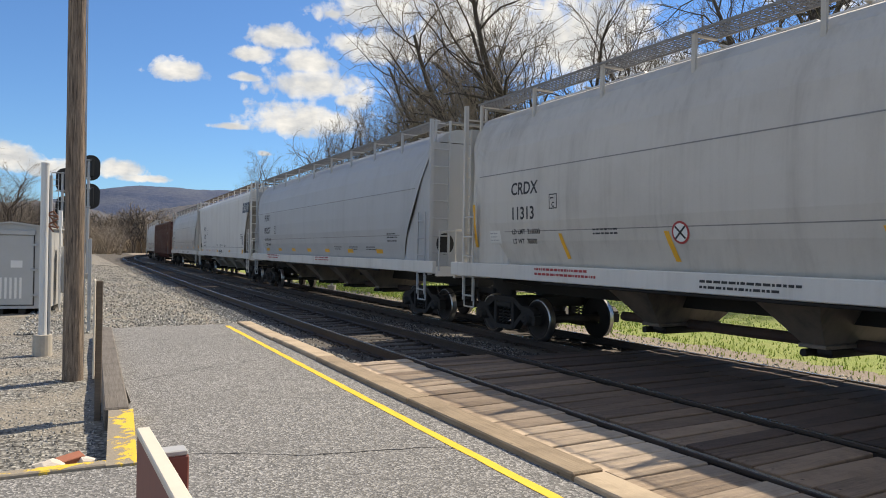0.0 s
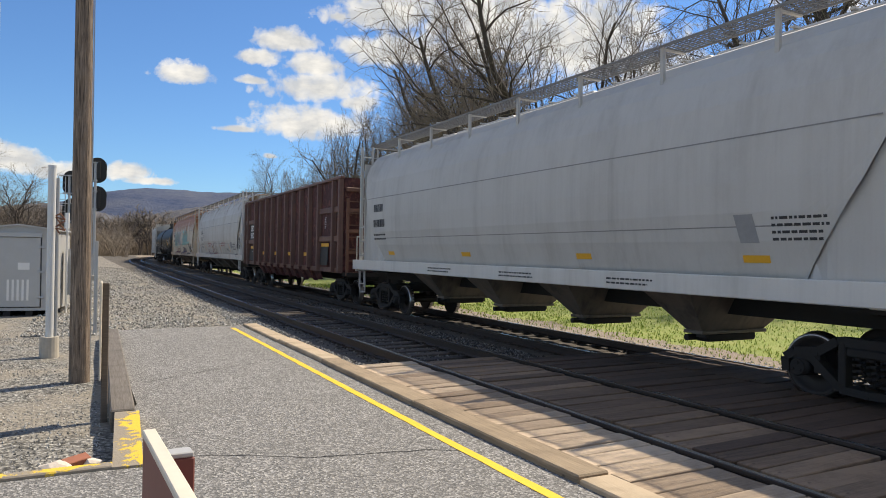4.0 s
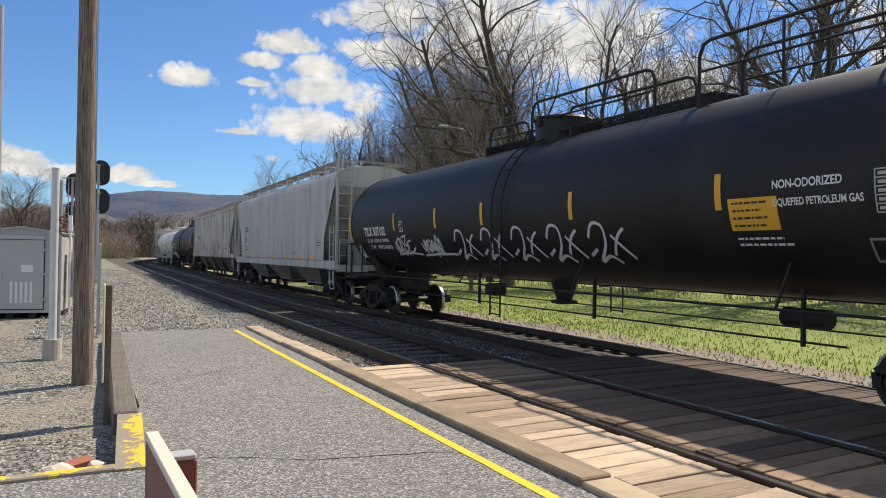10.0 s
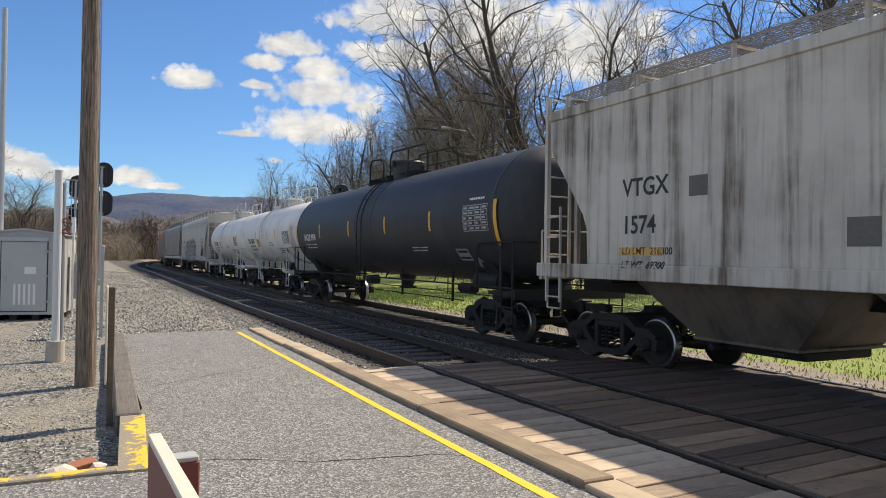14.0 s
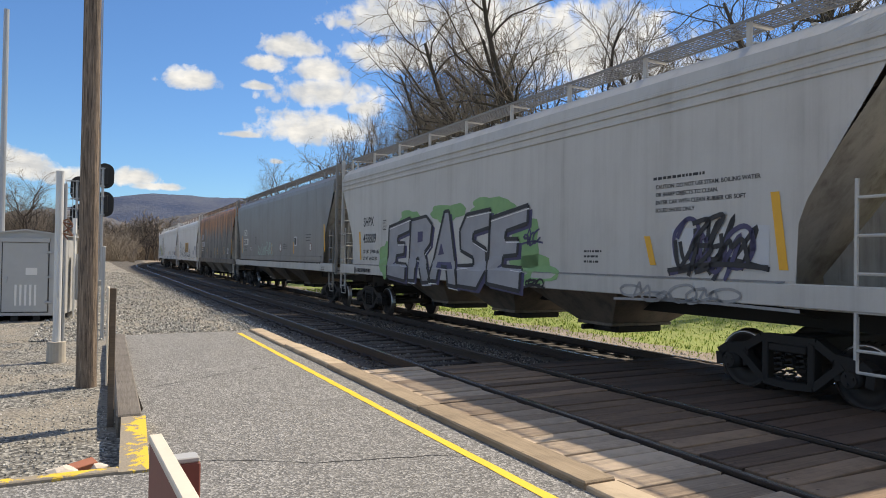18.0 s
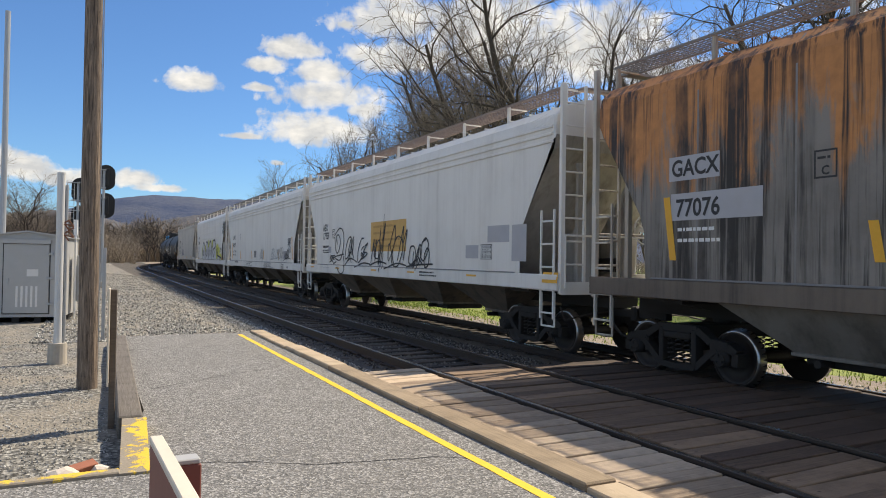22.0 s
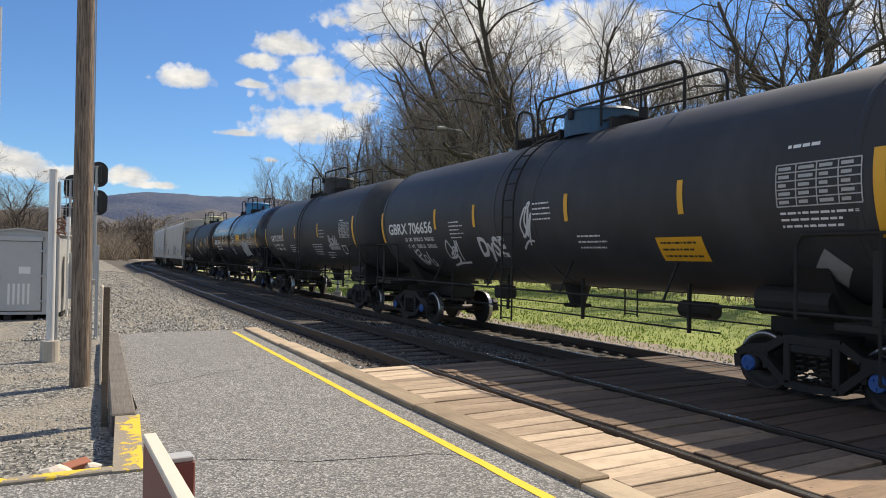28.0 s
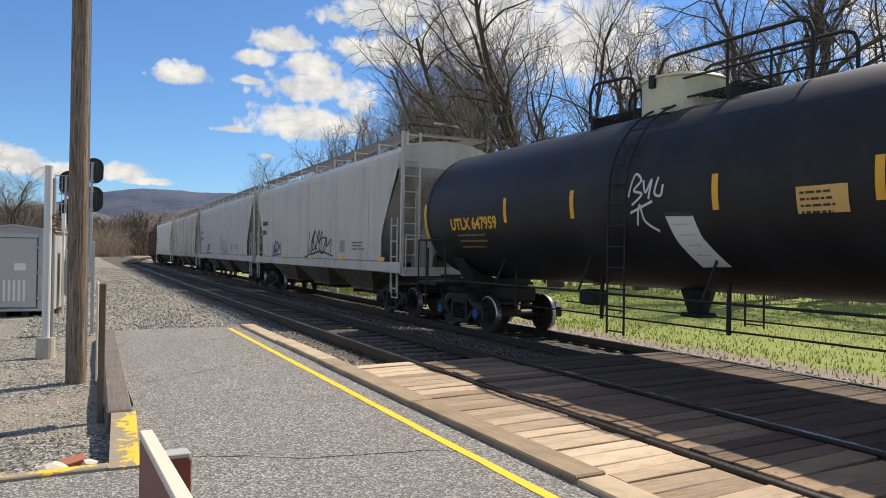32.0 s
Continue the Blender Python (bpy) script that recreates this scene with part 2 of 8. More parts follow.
BARK = material("bark", bark)
TWIG = material("twig_bark", twig)
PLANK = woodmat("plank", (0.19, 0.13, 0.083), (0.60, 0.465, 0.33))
# these two carry the train's shade in their colour, besides oil and stain
PLANKD = woodmat("oily_shaded_plank", (0.026, 0.016, 0.011), (0.110, 0.069, 0.046))
PLANKM = woodmat("stained_shaded_plank", (0.070, 0.042, 0.026), (0.32, 0.215, 0.135))
TIE = woodmat("tie", (0.022, 0.017, 0.014), (0.085, 0.066, 0.052))
KERB = woodmat("kerb_timber", (0.23, 0.17, 0.108), (0.49, 0.385, 0.265))
STEEL = plain("rail_steel", (0.055, 0.042, 0.034), 0.55, 0.3, 0.3, 20)
POLISH = plain("rail_head", (0.55, 0.55, 0.56), 0.22, 1.0, 0.1, 20, 0.05)
YELLOW = plain("yellow_paint", (0.80, 0.52, 0.03), 0.6, 0.0, 0.18, 30)
DARK = plain("dark_running_gear", (0.016, 0.014, 0.0125), 0.75, 0.0, 0.45, 8, 0.3, 0.01)
WHEELM = plain("wheel_steel", (0.038, 0.031, 0.027), 0.6, 0.3, 0.4, 8, 0.2)
TREAD = plain("wheel_tread", (0.42, 0.41, 0.40), 0.3, 1.0, 0.15, 10)
GALV = plain("galvanised", (0.42, 0.43, 0.44), 0.5, 0.6, 0.2, 14)
GREYBOX = plain("grey_enclosure", (0.45, 0.45, 0.44), 0.5, 0.2, 0.10, 6)
BLACK = plain("black_paint", (0.012, 0.012, 0.012), 0.5, 0.0, 0.3)
WHITE = plain("white_paint", (0.78, 0.77, 0.74), 0.6, 0.0, 0.06)
AMBER = plain("reflector_amber", (0.78, 0.40, 0.03), 0.45, 0.0, 0.12, 20)
CONC = plain("concrete", (0.42, 0.38, 0.32), 0.85, 0.0, 0.25, 14, 0.3)
SIGNRED = plain("sign_brown", (0.20, 0.065, 0.05), 0.6, 0.0, 0.2, 20)
CREAM = plain("cream_paint", (0.66, 0.59, 0.48), 0.6, 0.0, 0.12, 20)
BLUE = plain("dome_blue", (0.02, 0.20, 0.42), 0.5, 0.0, 0.2, 10)


# ---- mesh helpers ----
def mesh_from(name, verts, faces, mat, smooth=False):
    me = bpy.data.meshes.new(name)
    me.from_pydata([tuple(v) for v in verts], [], faces)
    me.materials.append(mat)
    if smooth:
        me.polygons.foreach_set("use_smooth", [True] * len(me.polygons))
    me.update()
    return me


class Geo:
    """Collects faces of one part."""

    def __init__(self):
        self.v, self.f = [], []

    def add(self, verts, faces):
        b = len(self.v)
        self.v += [tuple(p) for p in verts]
        self.f += [tuple(i + b for i in f) for f in faces]
        return self

    def box(self, x0, x1, y0, y1, z0, z1, m=None, c=0.0):
        if c > 0:
            pts, fs = cham(x0, x1, y0, y1, z0, z1, c)
        else:
            pts = [(x, y, z) for x in (x0, x1) for y in (y0, y1) for z in (z0, z1)]
            fs = [(0, 1, 3, 2), (4, 6, 7, 5), (0, 4, 5, 1), (2, 3, 7, 6), (0, 2, 6, 4), (1, 5, 7, 3)]
        if m is not None:
            pts = [m @ Vector(p) for p in pts]
        return self.add(pts, fs)

    def tube(self, a, b, r, r2=None, n=8, caps=True):
        a, b = Vector(a), Vector(b)
        r2 = r if r2 is None else r2
        d = (b - a).normalized()
        u = d.orthogonal().normalized()
        w = d.cross(u)
        ring = [(u * math.cos(t) + w * math.sin(t)) for t in (2 * math.pi * i / n for i in range(n))]
        pts = [a + q * r for q in ring] + [b + q * r2 for q in ring]
        fs = [(i, (i + 1) % n, n + (i + 1) % n, n + i) for i in range(n)]
        if caps:
            fs += [tuple(range(n - 1, -1, -1)), tuple(range(n, 2 * n))]
        return self.add(pts, fs)

    def pipe(self, pts, r, n=6):
        for a, b in zip(pts, pts[1:]):
            self.tube(a, b, r, n=n)
        return self

    def bar(self, a, b, w, h):
        """A flat bar from a to b, w wide (level) and h high."""
        a, b = Vector(a), Vector(b)
        d = (b - a).normalized()
        s = d.cross(Vector((0, 0, 1)))
        s = s.normalized() if s.length > 1e-3 else Vector((1, 0, 0))
        u = s.cross(d)
        pts = [p + s * i * w / 2 + u * j * h / 2 for p in (a, b) for i, j in ((-1, -1), (1, -1), (1, 1), (-1, 1))]
        return self.add(pts, [(0, 1, 5, 4), (1, 2, 6, 5), (2, 3, 7, 6), (3, 0, 4, 7), (3, 2, 1, 0), (4, 5, 6, 7)])

    def loft(self, rings, closed=True, caps=True):
        n = len(rings[0])
        b = len(self.v)
        for r in rings:
            self.v += [tuple(p) for p in r]
        for k in range(len(rings) - 1):
            for i in range(n if closed else n - 1):
                j = (i + 1) % n
                self.f.append((b + k * n + i, b + k * n + j, b + (k + 1) * n + j, b + (k + 1) * n + i))
        if caps:
            self.f.append(tuple(b + i for i in range(n - 1, -1, -1)))
            e = b + (len(rings) - 1) * n
            self.f.append(tuple(e + i for i in range(n)))
        return self

    def mesh(self, name, mat, smooth=False):
        return mesh_from(name, self.v, self.f, mat, smooth)


def cham(x0, x1, y0, y1, z0, z1, c):
    bm = bmesh.new()
    bmesh.ops.create_cube(bm, size=1)
    for v in bm.verts:
        v.co = Vector((x0 if v.co.x < 0 else x1, y0 if v.co.y < 0 else y1, z0 if v.co.z < 0 else z1))
    bmesh.ops.bevel(bm, geom=bm.edges[:], offset=c, segments=1, affect="EDGES")
    bm.verts.index_update()
    pts = [v.co.copy() for v in bm.verts]
    fs = [tuple(v.index for v in f.verts) for f in bm.faces]
    bm.free()
    return pts, fs


def part(name, geo, mat, parent=None, label="", smooth=False, at=None):
    """One mesh object, under a thing or a part."""
    me = geo if isinstance(geo, bpy.types.Mesh) else geo.mesh(name, mat, smooth)
    ob = new(name, me)
    if parent is not None:
        ob.parent = parent
    if at is not None:
        ob.matrix_basis = at
    if label:
        ob["label"] = label
    return ob


def thing(name, label, category, group="", at=None, kind=""):
    ob = new(name)
    ob.empty_display_size = 0.3
    if at is not None:
        ob.matrix_basis = at
    return tagged(ob, label, category, group, kind)


# ---- the line of the track ----
KNOTS = ([-600, 0, 40, 75, 100, 150, 210, 300, 620], [0.0, 0.000164, 0.000605, -0.0006, 0.0020, 0.0035, 0.0030, 0.0005, 0.0])
NEAR_C = 4.755 + 0.7525        # middle of the empty track
FAR_C = NEAR_C + 3.8626        # middle of the train's track
FAR_Z = -0.117
_s = np.arange(-600, 621, 1.0)
_ph = np.cumsum(np.interp(_s, *KNOTS))
_ph -= _ph[600]
_x = np.cumsum(np.sin(_ph))
_y = np.cumsum(np.cos(_ph))
_x -= _x[600]
_y -= _y[600]


def on_track(s, off):
    """Place and heading at s metres along the line, off metres to its right."""
    p = float(np.interp(s, _s, _ph))
    return float(np.interp(s, _s, _x)) + math.cos(p) * off, float(np.interp(s, _s, _y)) - math.sin(p) * off, p


SPEED = 13.05

# ---- ground ----
def side_of(x, y):
    """Metres to the right of the camera's own line along the track."""
    return x - float(np.interp(y, _y, _x)) if -590 < y < 300 else x - float(_x[0 if y < 0 else 900])


def ground_height(x, y):
    o = side_of(x, y)
    bed = np.interp(o, [-30, -3, 0.2, 2.6, 3.6, 4.2, 7.0, 8.2, 10.6, 11.6, 13.4, 16, 60, 200], [-0.3, -0.12, -0.12, -0.16, -0.19, -0.195, -0.195, -0.315, -0.315, -0.42, -0.62, -0.6, -0.2, 2.0])
    if y > 17 and o < 3.0:
        bed += 0.22 * math.exp(-((o + 2.0) / 4.5) ** 2) * min(1, (y - 17) / 20)
    far = max(0.0, math.hypot(x, y) - 260)
    bed -= min(1.0, far / 120) * 0.5
    return float(bed) + 0.03 * noise.noise(Vector((x * 0.5, y * 0.5, 0))) * (1 if not (3.4 < o < 11.5) else 0.3)


def build_ground():
    xs = sorted(set([-2500, -1200, -600, -300, -150, -80, -50, -35, -25] + [round(-18 + 1.5 * i, 2) for i in range(12)] + [round(-0.2 + 0.4 * i, 2) for i in range(44)]
                    + [18.0, 20, 23, 26, 30, 36, 45, 60, 90, 140, 220, 400, 800, 1500, 2800]))
    ys = sorted(set([-2500, -1200, -600, -400, -250, -150, -100, -60, -40, -25, -15, -8] + [round(-4 + 0.8 * i, 2) for i in range(40)] + [28 + 2 * i for i in range(50)]
                    + [132, 140, 150, 160, 175, 190, 210, 240, 280, 350, 500, 800, 1500, 2800]))
    v = [(x, y, ground_height(x, y)) for y in ys for x in xs]
    n = len(xs)
    f = [(j * n + i, j * n + i + 1, (j + 1) * n + i + 1, (j + 1) * n + i) for j in range(len(ys) - 1) for i in range(n - 1)]
    return tagged(new("ground", mesh_from("ground", v, f, GROUND, True)), "grey gravel, track ballast and green grass ground", "ground", kind="structure")


build_ground()


# ---- tracks ----
RAIL = [(-0.07, -0.17), (0.07, -0.17), (0.07, -0.155), (0.012, -0.135), (0.012, -0.045), (0.036, -0.035), (0.036, -0.006), (0.028, 0.0), (-0.028, 0.0), (-0.036, -0.006), (-0.036, -0.035), (-0.012, -0.045), (-0.012, -0.135), (-0.07, -0.155)]


def rail_geo(off, z, s0, s1, prof):
    g = Geo()
    st = [s0]
    while st[-1] < s1:
        st.append(min(s1, st[-1] + (4 if -20 < st[-1] < 260 else 40)))
    rings = []
    for s in st:
        rings.append([(*on_track(s, off + a)[:2], z + b) for a, b in prof])
    return g.loft(rings)


def build_track(off, z, tilt, label):
    tr = thing("railroad_track", label, "railway track", kind="structure", at=pose(0, 0, 0))
    for k in (-1, 1):
        zz = z + (tilt if k > 0 else 0)
        r = part("rail", rail_geo(off + k * 0.7525, zz, -560, 560, RAIL), STEEL, tr, "rusty brown steel rail with a polished head")
        part("rail_head", rail_geo(off + k * 0.7525, zz + 0.002, -560, 560, [(-0.026, -0.004), (0.026, -0.004), (0.026, 0.0), (-0.026, 0.0)]), POLISH, r)
    tie = Geo().box(-1.3, 1.3, -0.115, 0.115, -0.16, 0.0, c=0.012).mesh("tie", TIE)
    plate = Geo().box(-0.17, 0.17, -0.09, 0.09, 0.0, 0.014)
    for sgn in (-1, 1):
        for t in (-1, 1):
            plate.box(sgn * 0.1 - 0.02, sgn * 0.1 + 0.02, t * 0.05 - 0.015, t * 0.05 + 0.015, 0.014, 0.05)
    plate = plate.mesh("tie_plate", STEEL)
    far = Geo()
    s = -45.0
    k = 0
    while s < 230:
        x, y, p = on_track(s, off)
        m = pose(x, y, z - 0.172 + random.uniform(-0.012, 0.006), 0, math.degrees(-tilt / 1.505), math.degrees(-p) + random.uniform(-1.2, 1.2))
        if 9.8 < s < 75:
            t = part("tie", tie, TIE, tr, at=m @ pose(random.uniform(-0.06, 0.06), 0, 0))
            if s < 40:
                for e in (-1, 1):
                    part("tie_plate", plate, STEEL, t, at=pose(e * 0.7525, 0, 0.0))
        else:
            far.box(-1.3, 1.3, -0.115, 0.115, -0.16, 0, m)
        s += 0.54
        k += 1
    tagged(part("tie", far, TIE, tr), kind="stuff")
    return tr


build_track(NEAR_C, 0.0, 0.03, "empty railroad track with rusty rails on dark timber ties")
build_track(FAR_C, FAR_Z - 0.012, 0.024, "railroad track under the passing freight train")

# ---- platform ----
def slab(name, pts, z0, z1, mat, label, category):
    g = Geo()
    n = len(pts)
    g.add([(x, y, z0) for x, y in pts] + [(x, y, z1) for x, y in pts],
          [tuple(range(n - 1, -1, -1)), tuple(range(n, 2 * n))] + [(i, (i + 1) % n, n + (i + 1) % n, n + i) for i in range(n)])
    return tagged(new(name, g.mesh(name, mat)), label, category, kind="structure")


slab("pavement", [(0.62, 15.95), (0.60, 8.3), (0.52, 8.0), (0.29, 5.98), (0.26, 5.92), (-14, 5.92), (-14, -30), (3.3, -30), (3.3, 16.1)], -0.4, 0.0, ASPHALT, "weathered grey asphalt station platform with fine cracks", "platform")
g = Geo()
prev = None
for i in range(231):
    y = -30 + i * 0.1985
    a = 2.925 + 0.004 * max(0, y - 6) + 0.010 * noise.noise(Vector((y * 2.3, 0, 0))) + 0.006 * noise.noise(Vector((y * 11, 3, 0)))
    b = 3.018 + 0.0045 * max(0, y - 6) + 0.010 * noise.noise(Vector((y * 2.1, 7, 0))) + 0.006 * noise.noise(Vector((y * 12, 9, 0)))
    k = len(g.v)
    g.v += [(a, y, 0.004), (b, y, 0.004)]
    if prev is not None:
        g.f.append((prev, prev + 1, k + 1, k))
    prev = k
tagged(new("yellow_line", g.mesh("yellow_line", YELLOW)), "yellow painted safety line along the platform edge", "painted line", kind="structure")
CRACKM = plain("crack_tar", (0.03, 0.03, 0.03), 0.9)


def crack(x0, y0, x1, y1, w, seed):
    """A wandering crack, a thin dark seam in the asphalt."""
    g = Geo()
    n = 60
    for i in range(n + 1):
        t = i / n
        x, y = x0 + (x1 - x0) * t, y0 + (y1 - y0) * t
        off = 0.14 * noise.noise(Vector((t * 3, seed, 0))) + 0.05 * noise.noise(Vector((t * 12, seed, 1))) + 0.015 * noise.noise(Vector((t * 40, seed, 2)))
        ww = w * (0.35 + abs(noise.noise(Vector((t * 22, seed, 5)))) * 1.6)
        k = len(g.v)
        g.v += [(x, y + off - ww, 0.003), (x, y + off + ww, 0.003)]
        if i:
            g.f.append((k - 2, k, k + 1, k - 1))
    tagged(new("crack", g.mesh("crack", CRACKM)), "dark hairline crack running across the asphalt", "crack", "cracks in the platform", "structure")


crack(0.62, 6.05, 3.0, 5.25, 0.011, 1.0)
crack(0.72, 9.6, 2.7, 10.9, 0.013, 2.0)
crack(0.7, 13.6, 3.0, 13.9, 0.012, 3.0)
crack(0.3, 3.2, 3.0, 2.4, 0.010, 4.0)

# timber kerb along the track side, in lengths
y = 16.05
for ln in (3.1, 2.6, 3.3, 2.9, 3.4, 3.0, 3.2, 3.0, 3.0, 3.0):
    g = Geo().box(0, ln - 0.015, -0.15, 0.15, -0.22, 0.0, c=0.014)
    k = part("kerb", g, KERB, None, at=pose(3.455 + random.uniform(-0.012, 0.012), y, 0.05 + random.uniform(-0.01, 0.012), 0, 0, -90 + random.uniform(-0.3, 0.3)))
    tagged(k, "weathered brown timber beam edging the platform", "kerb timber", "kerb timbers", "structure")
    y -= ln
KERBGREY = woodmat("grey_timber", (0.10, 0.085, 0.07), (0.30, 0.27, 0.235))
k = part("timber_edge", Geo().box(-3.85, 3.85, -0.115, 0.115, -0.3, 0.0, c=0.015), KERBGREY, None, at=pose(0.525, 11.45, 0.10, 0, 0, 88.5))
tagged(k, "grey weathered railway timber edging the platform", "timber edging", kind="structure")


def worn_yellow(n):
    w = n.noise(n.pos, 5.0, 6.0, 0.7, 0.6)
    g = n.noise(n.pos, 40.0, 3.0, 0.6)
    x = n.add("ShaderNodeSeparateXYZ", Vector=n.pos).outputs[1]
    f = n.ramp(n.math("ADD", w, n.math("MULTIPLY", x, -0.8)), [(0.50, 0.0), (0.56, 1.0)])
    c = n.mix(f, n.mix(g, (0.20, 0.17, 0.13), (0.36, 0.31, 0.24)), (0.74, 0.50, 0.05))
    put(n, c, 0.8, 0.0, n.math("ADD", g, f), 0.4, 0.01)


WORNY = material("worn_yellow_timber", worn_yellow)
g = Geo().loft([[(-1.05, -0.13, -0.3), (-1.05, 0.13, -0.3), (-1.05, 0.13, 0.02), (-1.05, -0.13, 0.02)], [(0.9, -0.13, -0.3), (0.9, 0.13, -0.3), (0.9, 0.13, 0.10), (0.9, -0.13, 0.10)], [(1.05, -0.13, -0.3), (1.05, 0.13, -0.3), (1.05, 0.13, 0.085), (1.05, -0.13, 0.085)]])
k = part("timber_edge", g, WORNY, None, at=pose(0.415, 6.74, 0, 0, 0, 87.0) @ Matrix.Diagonal((0.80, 0.84, 1, 1)))
tagged(k, "sloping timber end with flaking yellow paint", "timber edging", kind="structure")
k = part("timber_edge", Geo().box(-2.2, 2.2, -0.06, 0.06, -0.3, 0.03, c=0.01), WORNY, None, at=pose(-1.93, 5.98, 0, 0, 0, 180))
tagged(k, "low timber kerb with faded yellow paint", "timber edging", kind="structure")

# ---- plank crossing over the tracks ----
deck = thing("plank_crossing", "weathered brown wooden plank crossing between the rails", "crossing", kind="structure")
PL = {}


def plank_mesh(ln, w, mat):
    key = (ln, w, mat.name)
    if key not in PL:
        PL[key] = [Geo().box(-ln / 2, ln / 2, -w / 2 + 0.009, w / 2 - 0.009, -0.09, 0.0, c=0.007).mesh("plank", mat) for _ in range(1)]
    return PL[key][0]


STRIPS = [(3.63, 4.67, 10.02, -0.015), (4.86, 6.16, 9.95, -0.005), (6.38, 8.52, 9.98, -0.06), (8.72, 9.99, 9.9, -0.105)]
for x0, x1, ytop, z in STRIPS:
    y = ytop
    while y > -7:
        w = random.choice((0.22, 0.26, 0.29))
        ln = x1 - x0
        cut = random.choice((0.0, 0.0, -0.03, 0.02))
        # beyond the near rail: planks with shade put into their colour
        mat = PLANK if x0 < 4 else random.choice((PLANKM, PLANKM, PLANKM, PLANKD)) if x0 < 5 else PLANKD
        if x0 < 4:
            ln -= random.choice((0.0, 0.03, 0.06, 0.10))
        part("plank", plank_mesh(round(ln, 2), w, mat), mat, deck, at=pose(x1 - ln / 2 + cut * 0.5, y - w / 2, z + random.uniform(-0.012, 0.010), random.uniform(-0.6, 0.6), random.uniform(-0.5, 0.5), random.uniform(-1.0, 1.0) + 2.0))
        y -= w

# ---- lineside things ----
BROKEN = plain("broken_block", (0.62, 0.55, 0.47), 0.9, 0, 0.3, 10, 0.4, 0.02)
BRICKM = plain("brick_red", (0.34, 0.13, 0.08), 0.9, 0, 0.3, 16, 0.4)


def lump(name, at, size, mat, label, cat, seed):
    bm = bmesh.new()
    bmesh.ops.create_icosphere(bm, subdivisions=2, radius=1)
    for v in bm.verts:
        k = 1 + 0.35 * noise.noise(v.co * 1.3 + Vector((seed, 0, 0)))
        v.co = Vector((v.co.x * size[0] * k, v.co.y * size[1] * k, v.co.z * size[2] * k))
    me = bpy.data.meshes.new(name)
    bm.to_mesh(me)
    bm.free()
    me.materials.append(mat)
    return tagged(part(name, me, mat, None, at=at), label, cat)


lump("stone", pose(-0.12, 6.28, -0.06), (0.13, 0.08, 0.075), BROKEN, "pale broken concrete lump beside the yellow kerb", "stone", 3)
lump("stone", pose(0.14, 6.42, -0.08), (0.08, 0.07, 0.05), BROKEN, "small pale stone beside the yellow kerb", "stone", 9)
k = part("brick", Geo().box(-0.10, 0.10, -0.05, 0.05, -0.03, 0.03, c=0.006), BRICKM, None, at=pose(0.02, 6.45, -0.05, 14, -6, 24))
tagged(k, "broken red brick lying on the gravel", "brick")

# utility pole
g = Geo()
rings = []
for i in range(13):
    z = -0.5 + i * 1.0
    r = 0.128 - 0.0035 * i
    rings.append([(math.cos(a) * r * (1 + 0.03 * noise.noise(Vector((math.cos(a) * 2, math.sin(a) * 2, z)))), math.sin(a) * r, z) for a in (2 * math.pi * j / 18 for j in range(18))])
pole = thing("utility_pole", "tall weathered brown wooden utility pole", "utility pole", at=pose(0.052, 10.60, -0.12, 0, -0.25))


def pole_grain(n):
    g = n.noise(stretched(n, 30, 30, 1.3), 1.7, 7.0, 0.72, 0.9)
    b = n.noise(n.pos, 2.2, 4.0, 0.6)
    c = n.mix(n.ramp(g, [(0.38, 0.0), (0.64, 1.0)]), (0.045, 0.031, 0.023), (0.36, 0.275, 0.205))
    c = n.mix(n.ramp(b, [(0.45, 0.0), (0.8, 0.6)]), c, (0.13, 0.105, 0.085))
    put(n, c, 0.9, 0.0, g, 0.7, 0.012)


POLEM = material("pole_timber", pole_grain)
part("pole", Geo().loft(rings), POLEM, pole)
g = Geo().box(0.115, 0.13, -0.012, 0.012, 0.2, 11.0)
part("conduit", g, GALV, pole, "grey ground wire moulding")

# grey steel post on a concrete footing
post = thing("steel_post", "grey painted steel post on a concrete footing", "post", at=pose(-0.385, 13.3, -0.12))
part("footing", Geo().tube((0, 0, -0.2), (0, 0, 0.33), 0.15, 0.14, n=18), CONC, post)
part("tube", Geo().tube((0, 0, 0.33), (0, 0, 3.12), 0.062, n=16).tube((0, 0, 3.12), (0, 0, 3.15), 0.066, n=16), plain("pale_grey_paint", (0.62, 0.63, 0.62), 0.5, 0.0, 0.06), post)
part("conduit", Geo().tube((0.085, 0.02, 0.0), (0.085, 0.02, 2.95), 0.028, n=10), GALV, post)
g = Geo().pipe([(0.06 + 0.07 * (i % 3), -0.05 - 0.015 * (i % 2), 2.32 - 0.03 * i + 0.07 * (i % 2)) for i in range(11)], 0.012)
part("cable_loop", g, plain("rusty_cable", (0.22, 0.10, 0.06), 0.8), post, "rusty cable ends tied to the post")

POSTWOOD = woodmat("post_wood", (0.06, 0.045, 0.034), (0.17, 0.135, 0.105))
# edge-on sign post
sp = thing("sign_post", "weathered square timber sign post seen edge-on", "sign post", at=pose(0.272, 8.15, -0.12, 0, 0, -2.6))
part("post", Geo().box(-0.03, 0.034, -0.045, 0.045, -0.1, 1.44, c=0.006), POSTWOOD, sp)
part("panel", Geo().box(-0.052, -0.034, -0.10, 0.16, 0.44, 1.45, c=0.004), CREAM, sp, "pale sign board, its face turned away")

# second slim post behind the pole
sp = thing("steel_post", "short slim grey steel post", "post", at=pose(0.36, 16.6, -0.12))
part("tube", Geo().box(-0.035, 0.035, -0.035, 0.035, 0, 1.95, c=0.008), GALV, sp)

